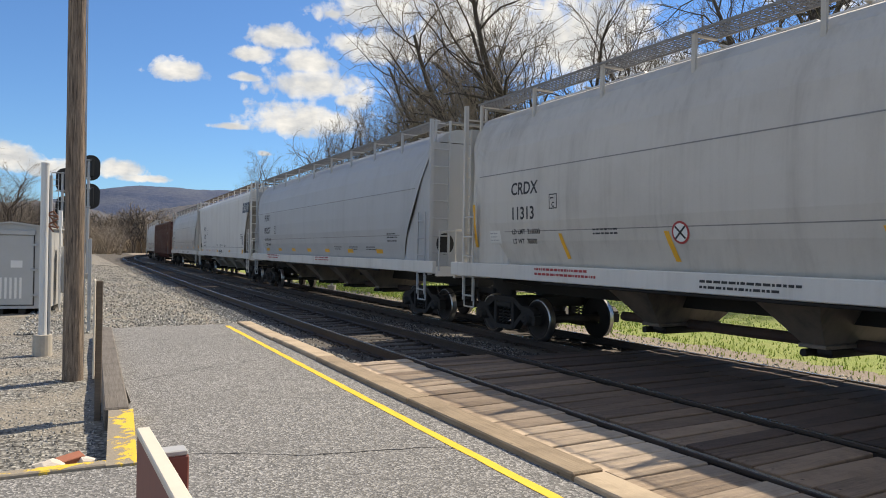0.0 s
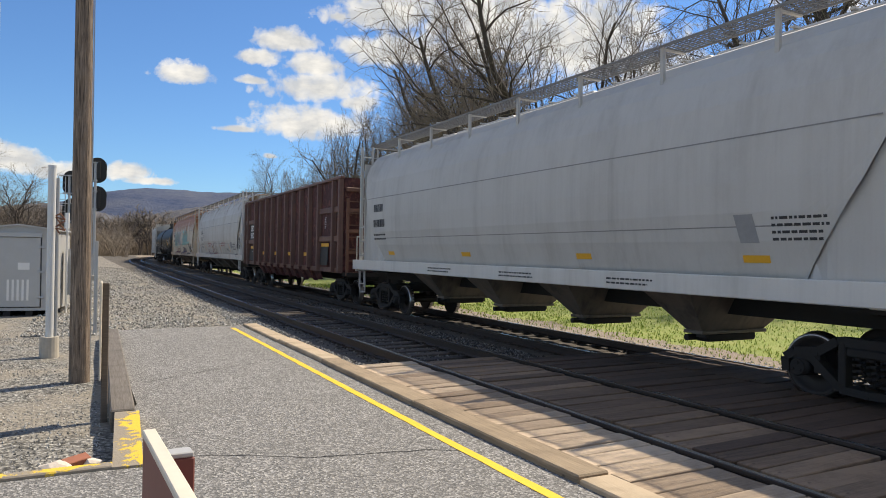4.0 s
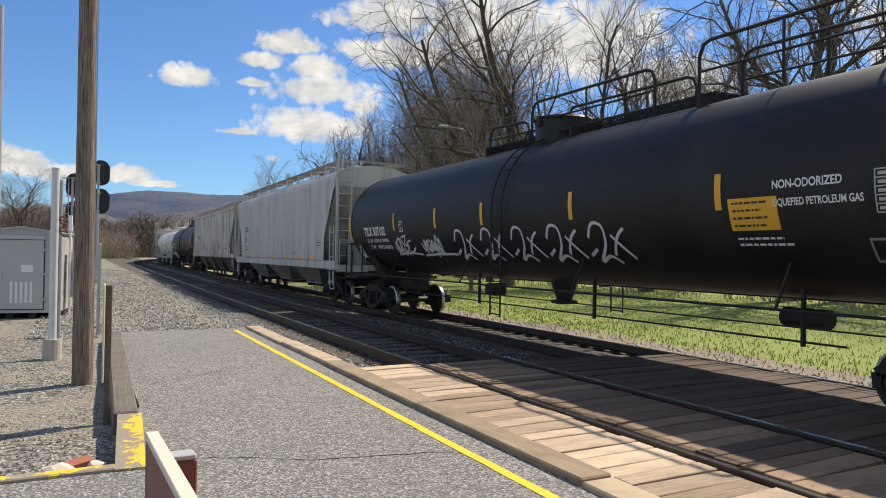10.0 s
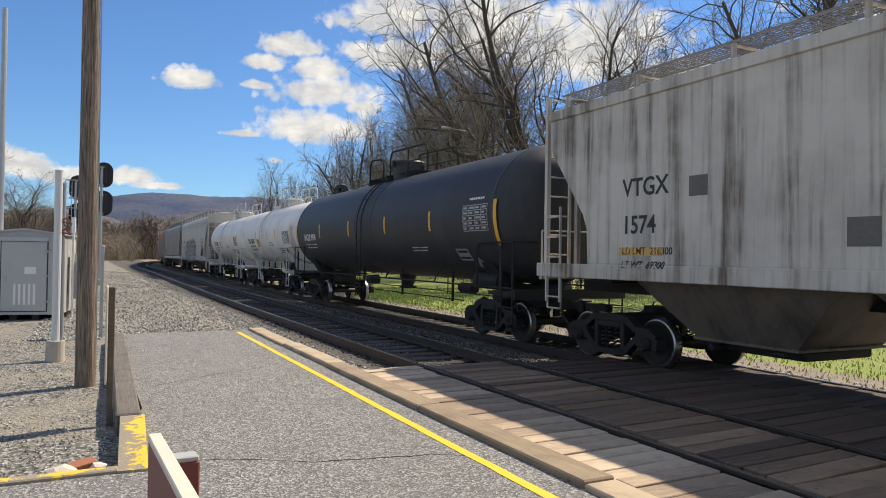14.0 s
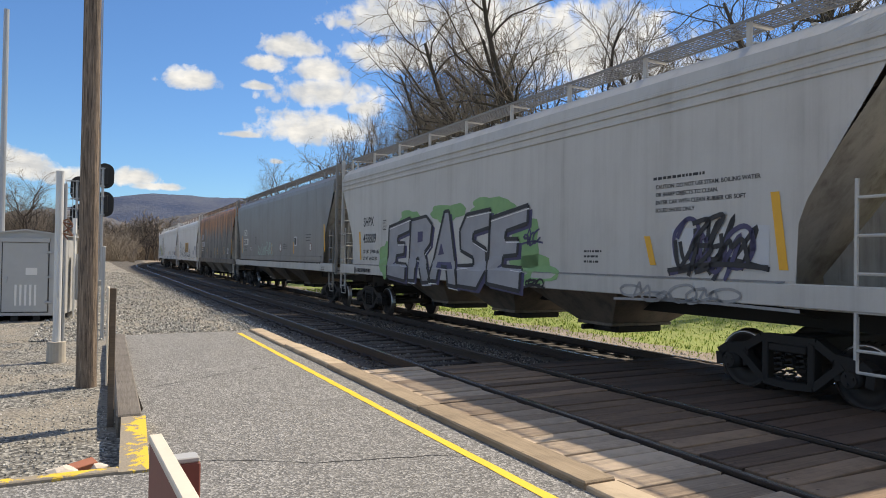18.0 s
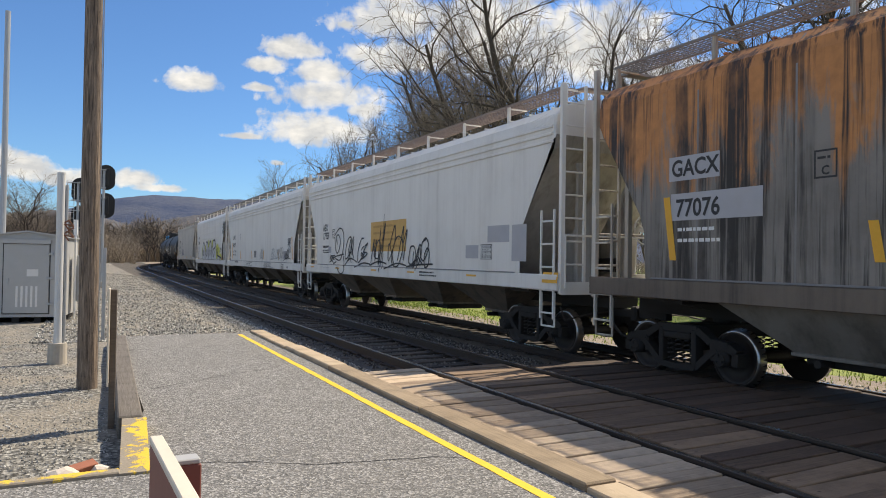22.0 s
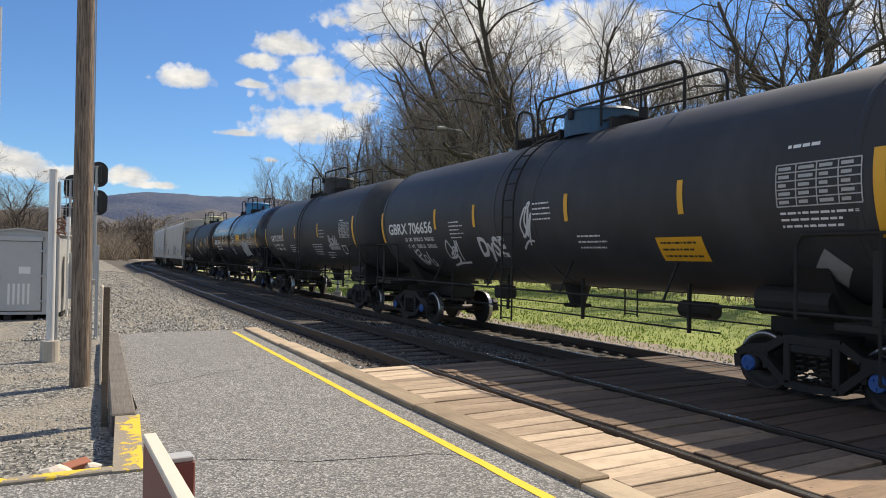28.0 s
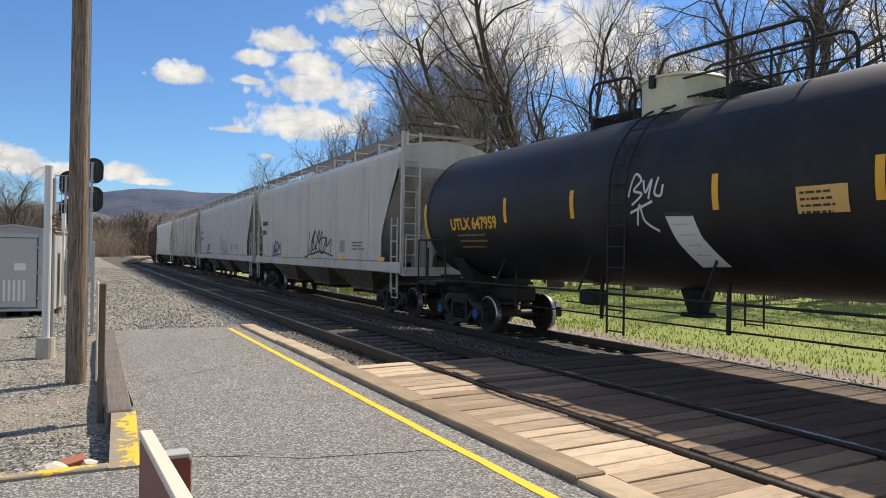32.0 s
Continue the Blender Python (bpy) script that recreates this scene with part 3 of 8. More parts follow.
# near sign board with a cream top rail
sg = thing("sign_board", "low brown-red sign board with a cream painted top edge", "sign", at=pose(0.30, 2.05, 0, 0, 0, 92))
part("board", Geo().box(-2.2, 0.98, -0.022, 0.022, 0.25, 0.935, c=0.003), SIGNRED, sg)
part("top_rail", Geo().box(-2.2, 0.99, -0.025, 0.025, 0.935, 0.962, c=0.004), CREAM, sg, "cream painted top rail")
part("post", Geo().box(0.72, 0.80, -0.13, -0.03, -0.02, 0.905, c=0.006), SIGNRED, sg)
part("post_cap", Geo().box(0.72, 0.80, -0.125, -0.03, 0.905, 0.925, c=0.004), GREYBOX, sg)
for i in range(7):
    part("lettering", Geo().box(-1.6 + i * 0.32, -1.6 + i * 0.32 + 0.06, 0.0225, 0.026, 0.55, 0.75), WHITE, sg, "worn pale lettering")

# equipment bungalow
bx = thing("equipment_bungalow", "grey metal railway equipment bungalow with a closed door", "equipment hut", at=pose(-1.22, 21.6, -0.1, 0, 0, -8))
W2, D2, H2 = 0.82, 1.5, 2.22
g = Geo()
prof = [(-W2, 0.16), (W2, 0.16), (W2, H2), (0, H2 + 0.10), (-W2, H2)]
g.loft([[(x, -0.75, z) for x, z in prof], [(x, D2, z) for x, z in prof]])
part("body", g, GREYBOX, bx)
g = Geo()
for sx in (-1, 1):
    g.loft([[(0, y, H2 + 0.10 + 0.005), (sx * (W2 + 0.07), y, H2 - 0.012), (sx * (W2 + 0.07), y, H2 + 0.025), (0, y, H2 + 0.145)] for y in (-0.84, D2 + 0.08)])
part("roof", g, GREYBOX, bx)
door = part("door", Geo().box(-0.52, 0.50, -0.785, -0.752, 0.26, 2.02, c=0.006), GREYBOX, bx)
# thin black strips drawn for the shaded gap round the door
for x0, x1, z0, z1 in ((-0.545, -0.525, 0.25, 2.03), (0.505, 0.525, 0.25, 2.03), (-0.545, 0.525, 2.024, 2.04), (-0.545, 0.525, 0.235, 0.255)):
    part("door_seal", Geo().box(x0, x1, -0.76, -0.752, z0, z1), BLACK, bx)
part("hood", Geo().box(-0.56, 0.54, -0.83, -0.752, 2.03, 2.14, c=0.006), GREYBOX, bx)
g = Geo()
for i in range(5):
    g.box(-0.24 + i * 0.11, -0.24 + i * 0.11 + 0.05, -0.792, -0.786, 0.42, 0.95)
part("vent_slot", g, WHITE, door, "pale vertical louvres")
part("notice", Geo().box(0.0, 0.26, -0.790, -0.786, 1.20, 1.38), WHITE, door, "blank white notice")
part("latch", Geo().tube((-0.43, -0.82, 1.12), (-0.43, -0.78, 1.12), 0.04).box(-0.45, -0.41, -0.81, -0.79, 1.0, 1.12), GALV, door)
for z in (0.5, 1.15, 1.78):
    part("hinge", Geo().box(0.44, 0.60, -0.81, -0.78, z - 0.03, z + 0.03, c=0.008), GALV, door)
for x in (-0.7, -0.25, 0.25, 0.7):
    part("support_block", Geo().box(x - 0.08, x + 0.08, -0.7, 1.4, -0.15, 0.16), DARK, bx)
part("antenna", Geo().tube((0.95, 0.2, 0), (0.95, 0.2, 2.7), 0.03).tube((0.95, 0.2, 2.3), (0.95, 0.2, 2.72), 0.05), WHITE, bx, "white antenna stub")
part("meter_box", Geo().box(0.9, 1.25, 0.3, 0.6, 0.5, 1.75, c=0.01), GREYBOX, bx)
for x, y, h, r in ((-2.02, 22.4, 8.4, 0.085), (-2.33, 23.2, 12.0, 0.04)):
    p = thing("antenna_mast", "tall slim grey steel antenna mast", "mast", at=pose(x, y, -0.15))
    part("mast", Geo().tube((0, 0, 0), (0, 0, h), r, r * 0.8, n=12), GALV, p)
    part("base_plate", Geo().box(-0.15, 0.15, -0.15, 0.15, 0, 0.03), GALV, p)


# signals
def signal_mast(m, label, h=6.0):
    s = thing("railway_signal", label, "railway signal", "railway signals", at=m)
    part("mast", Geo().tube((0, 0, 0), (0, 0, h), 0.075, 0.065, n=12), GALV, s)
    part("base", Geo().box(-0.2, 0.2, -0.2, 0.2, -0.1, 0.25, c=0.02), CONC, s)
    g = Geo()
    for sx in (-0.16, 0.16):
        g.tube((sx - 0.35, -0.12, 0.4), (sx - 0.35, -0.12, h - 0.1), 0.018, n=6)
    for i in range(int((h - 0.6) / 0.3)):
        g.tube((-0.51, -0.12, 0.5 + i * 0.3), (-0.19, -0.12, 0.5 + i * 0.3), 0.012, n=5)
    part("ladder", g, GALV, s)
    for z in (h - 1.85, h - 0.40):
        g = Geo()
        out = [(0.12 + math.sin(a) * 0.43, 0.22 + math.cos(a) * 0.43) if math.cos(a) > 0 else (0.12 + math.sin(a) * 0.43, -0.22 + math.cos(a) * 0.43) for a in (2 * math.pi * i / 24 for i in range(24))]
        g.loft([[(x, 0.16, z + q) for x, q in out], [(x, 0.18, z + q) for x, q in out]])
        hd = part("signal_head", g, BLACK, s, "black signal head with a round-ended backing")
        g = Geo().box(0.0, 0.24, -0.02, 0.16, z - 0.45, z + 0.45, c=0.02)
        part("housing", g, BLACK, hd)
        for dz in (-0.32, 0.0, 0.32):
            part("visor", Geo().tube((0.12, 0.18, z + dz), (0.12, 0.42, z + dz), 0.11, n=12, caps=False), BLACK, hd)
        part("bracket", Geo().box(-0.3, 0.1, -0.1, 0.05, z - 0.58, z - 0.52), GALV, s)
        part("bracket", Geo().box(-0.5, 0.1, -0.14, 0.05, z + 0.34, z + 0.38), GALV, s)
    return s


sig = signal_mast(pose(0.75, 40.0, 0.05, 0, 0, 4), "two-headed railway signal on a grey steel mast with a ladder")
copy_thing(sig, pose(13.0, 38.0, -0.55, 0, 0, 150))
sig2 = copy_thing(sig, pose(-0.42, 41.5, -0.55, 0, 0, 4))

# far utility pole with a lamp arm
lp = thing("street_lamp", "slim street lamp arm on a wooden utility pole", "street lamp", at=pose(22.6, 40.0, -0.6))
part("pole", Geo().tube((0, 0, 0), (0, 0, 12.2), 0.16, 0.11, n=12), POLEM, lp)
part("arm", Geo().pipe([(0, 0, 10.2), (-0.8, 0, 10.5), (-1.9, 0, 10.55)], 0.035), GALV, lp)
part("lamp_head", Geo().box(-2.5, -1.85, -0.12, 0.12, 10.48, 10.62, c=0.04), GALV, lp)


# ---- loose stones on the ballast ----
def stones(name, count, place, size, label, mats):
    bm = bmesh.new()
    bmesh.ops.create_icosphere(bm, subdivisions=1, radius=1)
    base = [v.co.copy() for v in bm.verts]
    tri = [tuple(v.index for v in f.verts) for f in bm.faces]
    bm.free()
    bm = None
    octa = [Vector(p) for p in ((1, 0, 0), (-1, 0, 0), (0, 1, 0), (0, -1, 0), (0, 0, 1), (0, 0, -1))]
    otri = [(0, 2, 4), (2, 1, 4), (1, 3, 4), (3, 0, 4), (2, 0, 5), (1, 2, 5), (3, 1, 5), (0, 3, 5)]
    V, F = [], []
    for _ in range(count):
        x, y, z = place()
        r = size * random.uniform(0.55, 1.35)
        m = Euler((random.random() * 6, random.random() * 6, random.random() * 6)).to_matrix()
        b = len(V)
        sc = (r, r * random.uniform(0.6, 1), r * random.uniform(0.5, 0.8))
        for p in octa:
            k = random.uniform(0.75, 1.15)
            q = m @ Vector((p.x * sc[0] * k, p.y * sc[1] * k, p.z * sc[2] * k))
            V.append((x + q.x, y + q.y, z + q.z + r * 0.2))
        F += [tuple(i + b for i in f) for f in otri]
    me = mesh_from(name, V, F, mats)
    return tagged(new(name, me), label, "stones", kind="stuff")


def stone_mat(n):
    r = n.add("ShaderNodeNewGeometry").outputs["Random Per Island"]
    c = n.ramp(r, [(0.0, (0.09, 0.088, 0.083)), (0.45, (0.28, 0.275, 0.25)), (0.8, (0.47, 0.455, 0.41)), (1.0, (0.64, 0.63, 0.60))])
    put(n, c, 0.9, 0.0, n.noise(n.pos, 40.0, 3.0), 0.4, 0.01)


def dark_stone(n):
    r = n.add("ShaderNodeNewGeometry").outputs["Random Per Island"]
    c = n.ramp(r, [(0.0, (0.022, 0.019, 0.017)), (0.6, (0.08, 0.072, 0.064)), (1.0, (0.27, 0.26, 0.24))])
    put(n, c, 0.9, 0.0, n.noise(n.pos, 40.0, 3.0), 0.4, 0.01)


STONE = material("ballast_stone", stone_mat)
DSTONE = material("oily_ballast_stone", dark_stone)


def in_strip(o0, o1, s0, s1, power=1.6):
    def f():
        t = random.random() ** power
        s = s0 + (s1 - s0) * t
        x, y, _ = on_track(s, random.uniform(o0, o1))
        return x, y, ground_height(x, y)
    return f


stones("ballast_stones", 13000, in_strip(-1.0, 4.2, 16.3, 70, 1.9), 0.034, "loose pale grey crushed ballast stones", STONE)
stones("ballast_stones", 2600, in_strip(3.62, 4.25, 10.1, 24), 0.03, "loose pale grey crushed ballast stones", STONE)
stones("ballast_stones", 5200, in_strip(6.75, 8.1, 10.2, 48), 0.03, "grey crushed ballast stones between the tracks", DSTONE)
stones("ballast_stones", 4200, in_strip(4.4, 6.6, 10.2, 40), 0.026, "dark oily ballast stones between the rails", DSTONE)
stones("ballast_stones", 1500, in_strip(10.5, 13.4, 2, 45), 0.035, "loose grey stones on the track shoulder", STONE)


def left_gravel():
    y = 6.1 + 14 * random.random() ** 1.5
    x = random.uniform(-3.5, 0.25)
    return x, y, ground_height(x, y)


stones("gravel", 9000, left_gravel, 0.014, "fine loose grey gravel beside the platform", STONE)


# ---- grass ----
def grass_mat(n):
    r = n.add("ShaderNodeNewGeometry").outputs["Random Per Island"]
    c = n.ramp(r, [(0.0, (0.12, 0.20, 0.02)), (0.6, (0.30, 0.42, 0.06)), (0.92, (0.42, 0.46, 0.10)), (1.0, (0.52, 0.46, 0.22))])
    put(n, c, 0.7)


V, F = [], []
for i in range(26000):
    t = random.random()
    x = 13.6 + 20 * t * t + random.gauss(0, 0.4)
    y = random.uniform(-2, 48)
    if x < 14.3 and random.random() < 0.6:
        continue
    z = ground_height(x, y)
    a = random.random() * 6.28
    h = random.uniform(0.04, 0.11)
    w = 0.012 + 0.0006 * y
    dx, dy = math.cos(a) * w, math.sin(a) * w
    lx, ly = random.uniform(-0.04, 0.04), random.uniform(-0.04, 0.04)
    b = len(V)
    V += [(x - dx, y - dy, z - 0.01), (x + dx, y + dy, z - 0.01), (x + lx, y + ly, z + h)]
    F.append((b, b + 1, b + 2))
tagged(new("grass", mesh_from("grass", V, F, material("grass_blade", grass_mat))), "short bright green spring grass", "grass", kind="stuff")

# ---- trees ----
def tree_meshes(seed, height, wide, stems=1, fork=0.22, twigs=5, stout=0.016, lean=0.0, gnarl=0.16, fine=1.0, rich=(9, 10)):
    """A bare tree: trunk and limbs in one mesh, the twig crown in another. Limbs climb towards the light and spray out in twigs."""
    rnd = random.Random(seed)
    thick, thin = Geo(), Geo()

    def spike(a, b, r):
        d = (b - a).normalized()
        u = d.orthogonal().normalized() * r
        w = d.cross(u)
        k = len(thin.v)
        thin.v += [tuple(a + u), tuple(a - u * 0.5 + w * 0.87), tuple(a - u * 0.5 - w * 0.87), tuple(b)]
        thin.f += [(k, k + 1, k + 3), (k + 1, k + 2, k + 3), (k + 2, k, k + 3)]

    def limb(p, d, length, r, lev):
        n = (6, 8, 5, 3, 1)[lev]
        wob = gnarl * (0.6, 1.5, 1.8, 1.9, 1.0)[lev]
        rise = (0.03, 0.09, 0.05, 0.0, 0.0)[lev]
        pts, rs, ds = [p.copy()], [r], [d.copy()]
        q, dd = p.copy(), d.copy()
        for i in range(n):
            dd = (dd + Vector((rnd.gauss(0, wob), rnd.gauss(0, wob), rnd.gauss(rise, wob * 0.7)))).normalized()
            q = q + dd * (length / n)
            pts.append(q.copy())
            ds.append(dd.copy())
            rs.append(r * (1 - (0.40, 0.62, 0.72, 0.72, 0.7)[lev] * (i + 1) / n))
        if lev == 4:
            spike(pts[0], pts[1], max(r, 0.009 * fine))
            return
        g = thick if lev < 3 else thin
        sides = (10, 7, 4, 3)[lev]
        for i in range(n):
            if lev == 3 and i == n - 1:
                spike(pts[i], pts[i + 1], max(rs[i], 0.011 * fine))
            else:
                g.tube(pts[i], pts[i + 1], max(rs[i], 0.014 * fine), max(rs[i + 1], 0.011 * fine), n=sides, caps=False)
        kids = (rnd.randint(4, 5), rich[0], rich[1], twigs)[lev]
        for k in range(kids):
            lo = (0.50, 0.16, 0.14, 0.10)[lev]
            t = lo + (1.0 - lo) * (k + rnd.random()) / kids
            i = min(n - 1, int(t * n))
            base = pts[i].lerp(pts[i + 1], t * n - i)
            dn = ds[i + 1]
            axis = dn.orthogonal().normalized()
            axis.rotate(Matrix.Rotation(k * 2.4 + rnd.uniform(-0.7, 0.7), 3, dn))
            nd = dn.copy()
            nd.rotate(Matrix.Rotation((rnd.uniform(0.35, 0.85) if lev == 0 else rnd.uniform(0.45, 0.95)) * wide, 3, axis))
            nd.z += 0.08
            nd.normalize()
            taper = 1.0 - 0.45 * t
            ln = length * ((rnd.uniform(1.5, 2.0), rnd.uniform(0.40, 0.66) * taper * 1.3, rnd.uniform(0.36, 0.60) * taper * 1.3, rnd.uniform(0.35, 0.6))[lev])
            limb(base, nd, ln, max(rs[i] * ((0.62, 0.46, 0.40, 0.5)[lev]) * rnd.uniform(0.85, 1.1), 0.008), lev + 1)
        if lev == 0:
            limb(pts[-1], ds[-1], length * 1.9, rs[-1] * 0.85, 1)
    for k in range(stems):
        a = k * 2.4 + seed
        tilt = lean + (0.0 if stems == 1 else rnd.uniform(0.16, 0.34))
        limb(Vector((0.35 * math.cos(a) * (stems > 1), 0.35 * math.sin(a) * (stems > 1), -0.3)), Vector((math.cos(a) * tilt, math.sin(a) * tilt, 1)).normalized(), height * fork * rnd.uniform(0.9, 1.15), height * stout * (1.0 if stems == 1 else 0.72), 0)
    k = height / max(p[2] for p in thin.v)
    for g in (thick, thin):
        g.v = [(p[0] * k, p[1] * k, p[2] * k) for p in g.v]
    return thick.mesh("trunk", BARK, True), thin.mesh("crown", TWIG)


# kinds of tree: height, spread, stems, fork, twigs, stoutness, lean, gnarl, thinnest twig, branching
KINDS = [(22, 0.95, 1, 0.17, 6, 0.0190, 0.10, 0.17, 1.0, (9, 10), "spreading bare tree with dark forked limbs"),
         (22, 0.85, 2, 0.17, 4, 0.0170, 0.0, 0.16, 1.0, (8, 9), "bare tree with two dark trunks and a fine twig crown"),
         (22, 0.85, 1, 0.20, 6, 0.0160, 0.05, 0.16, 1.0, (9, 10), "tall bare tree with a fine rounded twig crown"),
         (24, 0.90, 1, 0.22, 4, 0.0230, 0.22, 0.20, 1.0, (9, 10), "stout old tree with heavy crooked dark limbs"),
         (20, 0.80, 1, 0.26, 2, 0.0115, 0.0, 0.15, 1.5, (8, 8), "slender bare tree among the woods"),
         (20, 0.80, 2, 0.24, 1, 0.0115, 0.0, 0.15, 1.5, (7, 7), "clump of slender bare trees among the woods"),
         (12, 1.0, 2, 0.18, 1, 0.0150, 0.0, 0.17, 3.4, (5, 5), "low bare tree in the scrub")]
TREES = []
for i, (h, wd, st, fk, tw, stout, ln, gn, fi, rich, txt) in enumerate(KINDS):
    t = thing("tree", txt, "tree", "bare trees beyond the tracks")
    a, b = tree_meshes(23 + i * 7, h, wd, st, fk, tw, stout, ln, gn, fi, rich)
    part("trunk", a, BARK, t)
    part("crown", b, TWIG, t)
    TREES.append(t)
random.seed(5)
used = set()


def plant(x, y, h, kind, turn=None, slim=0.8):
    z = ground_height(x, y)
    m = pose(x, y, z - 0.1, 0, 0, random.uniform(0, 360) if turn is None else turn)
    t = TREES[kind]
    if kind in used:
        t = copy_thing(t, m)
    else:
        used.add(kind)
        t.matrix_basis = m
    k = h / KINDS[kind][0]
    t.scale = (k * slim, k * slim, k)


def plant_at(bearing, dist, h, kind, turn=None, slim=0.8):
    """A tree at a compass bearing (degrees) and distance from the platform's end."""
    plant(math.sin(radians(bearing)) * dist, math.cos(radians(bearing)) * dist, h, kind, turn, slim)


# the wood's edge, from its far end to abreast of the platform
for row in ((13.7, 116, 18.0, 2), (15.1, 112, 16.0, 4), (16.5, 108, 16.8, 1), (18.8, 100, 18.8, 2), (20.2, 96, 19.4, 0), (21.4, 92, 20.2, 2), (22.6, 90, 20.2, 1), (23.8, 86, 20.0, 2), (25.0, 82, 20.6, 0),
            (26.0, 80, 21.2, 2), (27.2, 76, 23.2, 1), (28.4, 70, 23.4, 2), (29.7, 65, 23.2, 0), (31.0, 60, 23.2, 2)):
    plant_at(row[0], row[1], row[2] + (1.8 if row[0] > 18 else 0.8), row[3], slim=0.68)
for row in ((32.6, 54, 23.0, 0), (36.8, 50, 24.5, 0), (40.0, 54, 24.0, 2), (43.2, 48, 22.0, 0), (48.0, 54, 21.0, 2), (53.6, 43, 26.0, 3, 180), (57.0, 44, 26.0, 3, 20), (62.0, 46, 25.0, 0)):
    plant_at(*row)
# slender trees deeper in the wood
for i in range(24):
    b = 18.5 + i * 1.75 + random.uniform(-0.5, 0.5)
    plant_at(b, float(np.interp(b, [14, 24, 32, 62], [128, 104, 80, 70])) + random.uniform(-5, 14), float(np.interp(b, [14, 20, 26, 32, 48, 62], [13, 17, 19, 20, 17, 15])) * random.uniform(0.84, 1.0), 4 + i % 2, None, 0.7)
for i in range(5):
    plant(38 + random.uniform(-2, 14), 8 - i * 10 + random.uniform(-2, 2), random.uniform(20, 24), (2, 4, 5)[i % 3])
# scrub at the far bend and on the left
for i in range(26):
    plant(random.uniform(-28, 26), random.uniform(165, 225), random.uniform(8, 14), 6)
for i in range(10):
    plant(-5.5 - i * 1.6 + random.uniform(-0.7, 0.7), random.uniform(55, 78), random.uniform(9.0, 11.0), 0 if i % 2 else 2, None, 1.1)
for i in range(12):
    x = random.uniform(-16, -3)
    plant(x, random.uniform(100, 160), random.uniform(6, 10), 6)


def conifer(n):
    put(n, n.mix(n.noise(n.pos, 12.0), (0.02, 0.035, 0.02), (0.06, 0.09, 0.05)), 0.9)


CON = material("conifer_needles", conifer)
cf = thing("conifer", "dark green conifer among the bare trees", "tree", at=pose(35.5, 20.5, -0.3))
part("trunk", Geo().tube((0, 0, 0), (0, 0, 10), 0.2, 0.03), BARK, cf)
V, F = [], []
rnd = random.Random(3)
for i in range(5200):
    z = 1.5 + 9 * rnd.random()
    rr = (10.8 - z) * 0.30 * math.sqrt(rnd.random())
    a = rnd.random() * 6.28
    p = Vector((math.cos(a) * rr, math.sin(a) * rr, z - rr * 0.25))
    d = Vector((math.cos(a), math.sin(a), rnd.uniform(-0.4, 0.3))) * rnd.uniform(0.15, 0.4)
    s = Vector((-math.sin(a), math.cos(a), 0)) * 0.05
    b = len(V)
    V += [p - s, p + s, p + d]
    F.append((b, b + 1, b + 2))
part("crown", mesh_from("crown", V, F, CON), CON, cf)


# brush along the wood's foot: many fine stems
def brush(name, count, place, h, label, k=1.0):
    g = Geo()
    rnd = random.Random(count)
    for i in range(count):
        x, y = place(rnd)
        z = ground_height(x, y) - 0.05
        for _ in range(rnd.randint(2, 4)):
            hh = h * rnd.uniform(0.4, 1.1)
            p = Vector((x + rnd.uniform(-0.3, 0.3), y + rnd.uniform(-0.3, 0.3), z))
            q = p + Vector((rnd.uniform(-0.3, 0.3), rnd.uniform(-0.3, 0.3), 0.55)) * hh
            e = q + Vector((rnd.uniform(-0.4, 0.4), rnd.uniform(-0.4, 0.4), 0.45)) * hh
            g.tube(p, q, 0.03 * k, 0.022 * k, n=3, caps=False)
            g.tube(q, e, 0.022 * k, 0.008 * k, n=3, caps=False)
            for _ in range(3):
                e2 = q + Vector((rnd.uniform(-0.5, 0.5), rnd.uniform(-0.5, 0.5), rnd.uniform(0.1, 0.5))) * hh * 0.8
                g.tube(q, e2, 0.016 * k, 0.007 * k, n=3, caps=False)
    tagged(new(name, g.mesh(name, BRUSHM)), label, "brush", kind="stuff")


def brush_mat(n):
    put(n, n.mix(n.noise(n.pos, 0.6, 4.0), (0.17, 0.135, 0.10), (0.42, 0.35, 0.265)), 0.95)


BRUSHM = material("dry_brush", brush_mat)
brush("brush", 900, lambda r: (r.uniform(31, 44), r.uniform(-15, 130)), 3.2, "leafless brown brush at the foot of the woods")
brush("brush", 800, lambda r: (r.uniform(-34, 9), r.uniform(150, 185)), 6.5, "dry brown scrub beyond the bend of the track", 2.2)
brush("brush", 500, lambda r: (r.uniform(-24, -6), r.uniform(48, 90)), 4.0, "dry brown scrub behind the equipment hut", 1.3)
brush("brush", 500, lambda r: (r.uniform(-14, -3), r.uniform(95, 150)), 3.0, "dry brown scrub beside the track", 1.6)

brush("brush", 600, lambda r: (r.uniform(-8, 60), r.uniform(205, 245)), 11.0, "dry brown woodland beyond the bend", 3.4)


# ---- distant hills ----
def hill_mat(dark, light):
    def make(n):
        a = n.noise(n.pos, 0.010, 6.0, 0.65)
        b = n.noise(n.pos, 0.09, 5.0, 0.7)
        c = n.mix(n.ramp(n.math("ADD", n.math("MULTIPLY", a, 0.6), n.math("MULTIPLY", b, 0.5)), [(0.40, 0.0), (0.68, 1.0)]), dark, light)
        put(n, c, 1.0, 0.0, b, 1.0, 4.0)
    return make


# distance haze is put into the base colours as blue, strongest on the ridge
HILL = material("hazy_hill_woods", hill_mat((0.018, 0.040, 0.105), (0.085, 0.100, 0.140)))
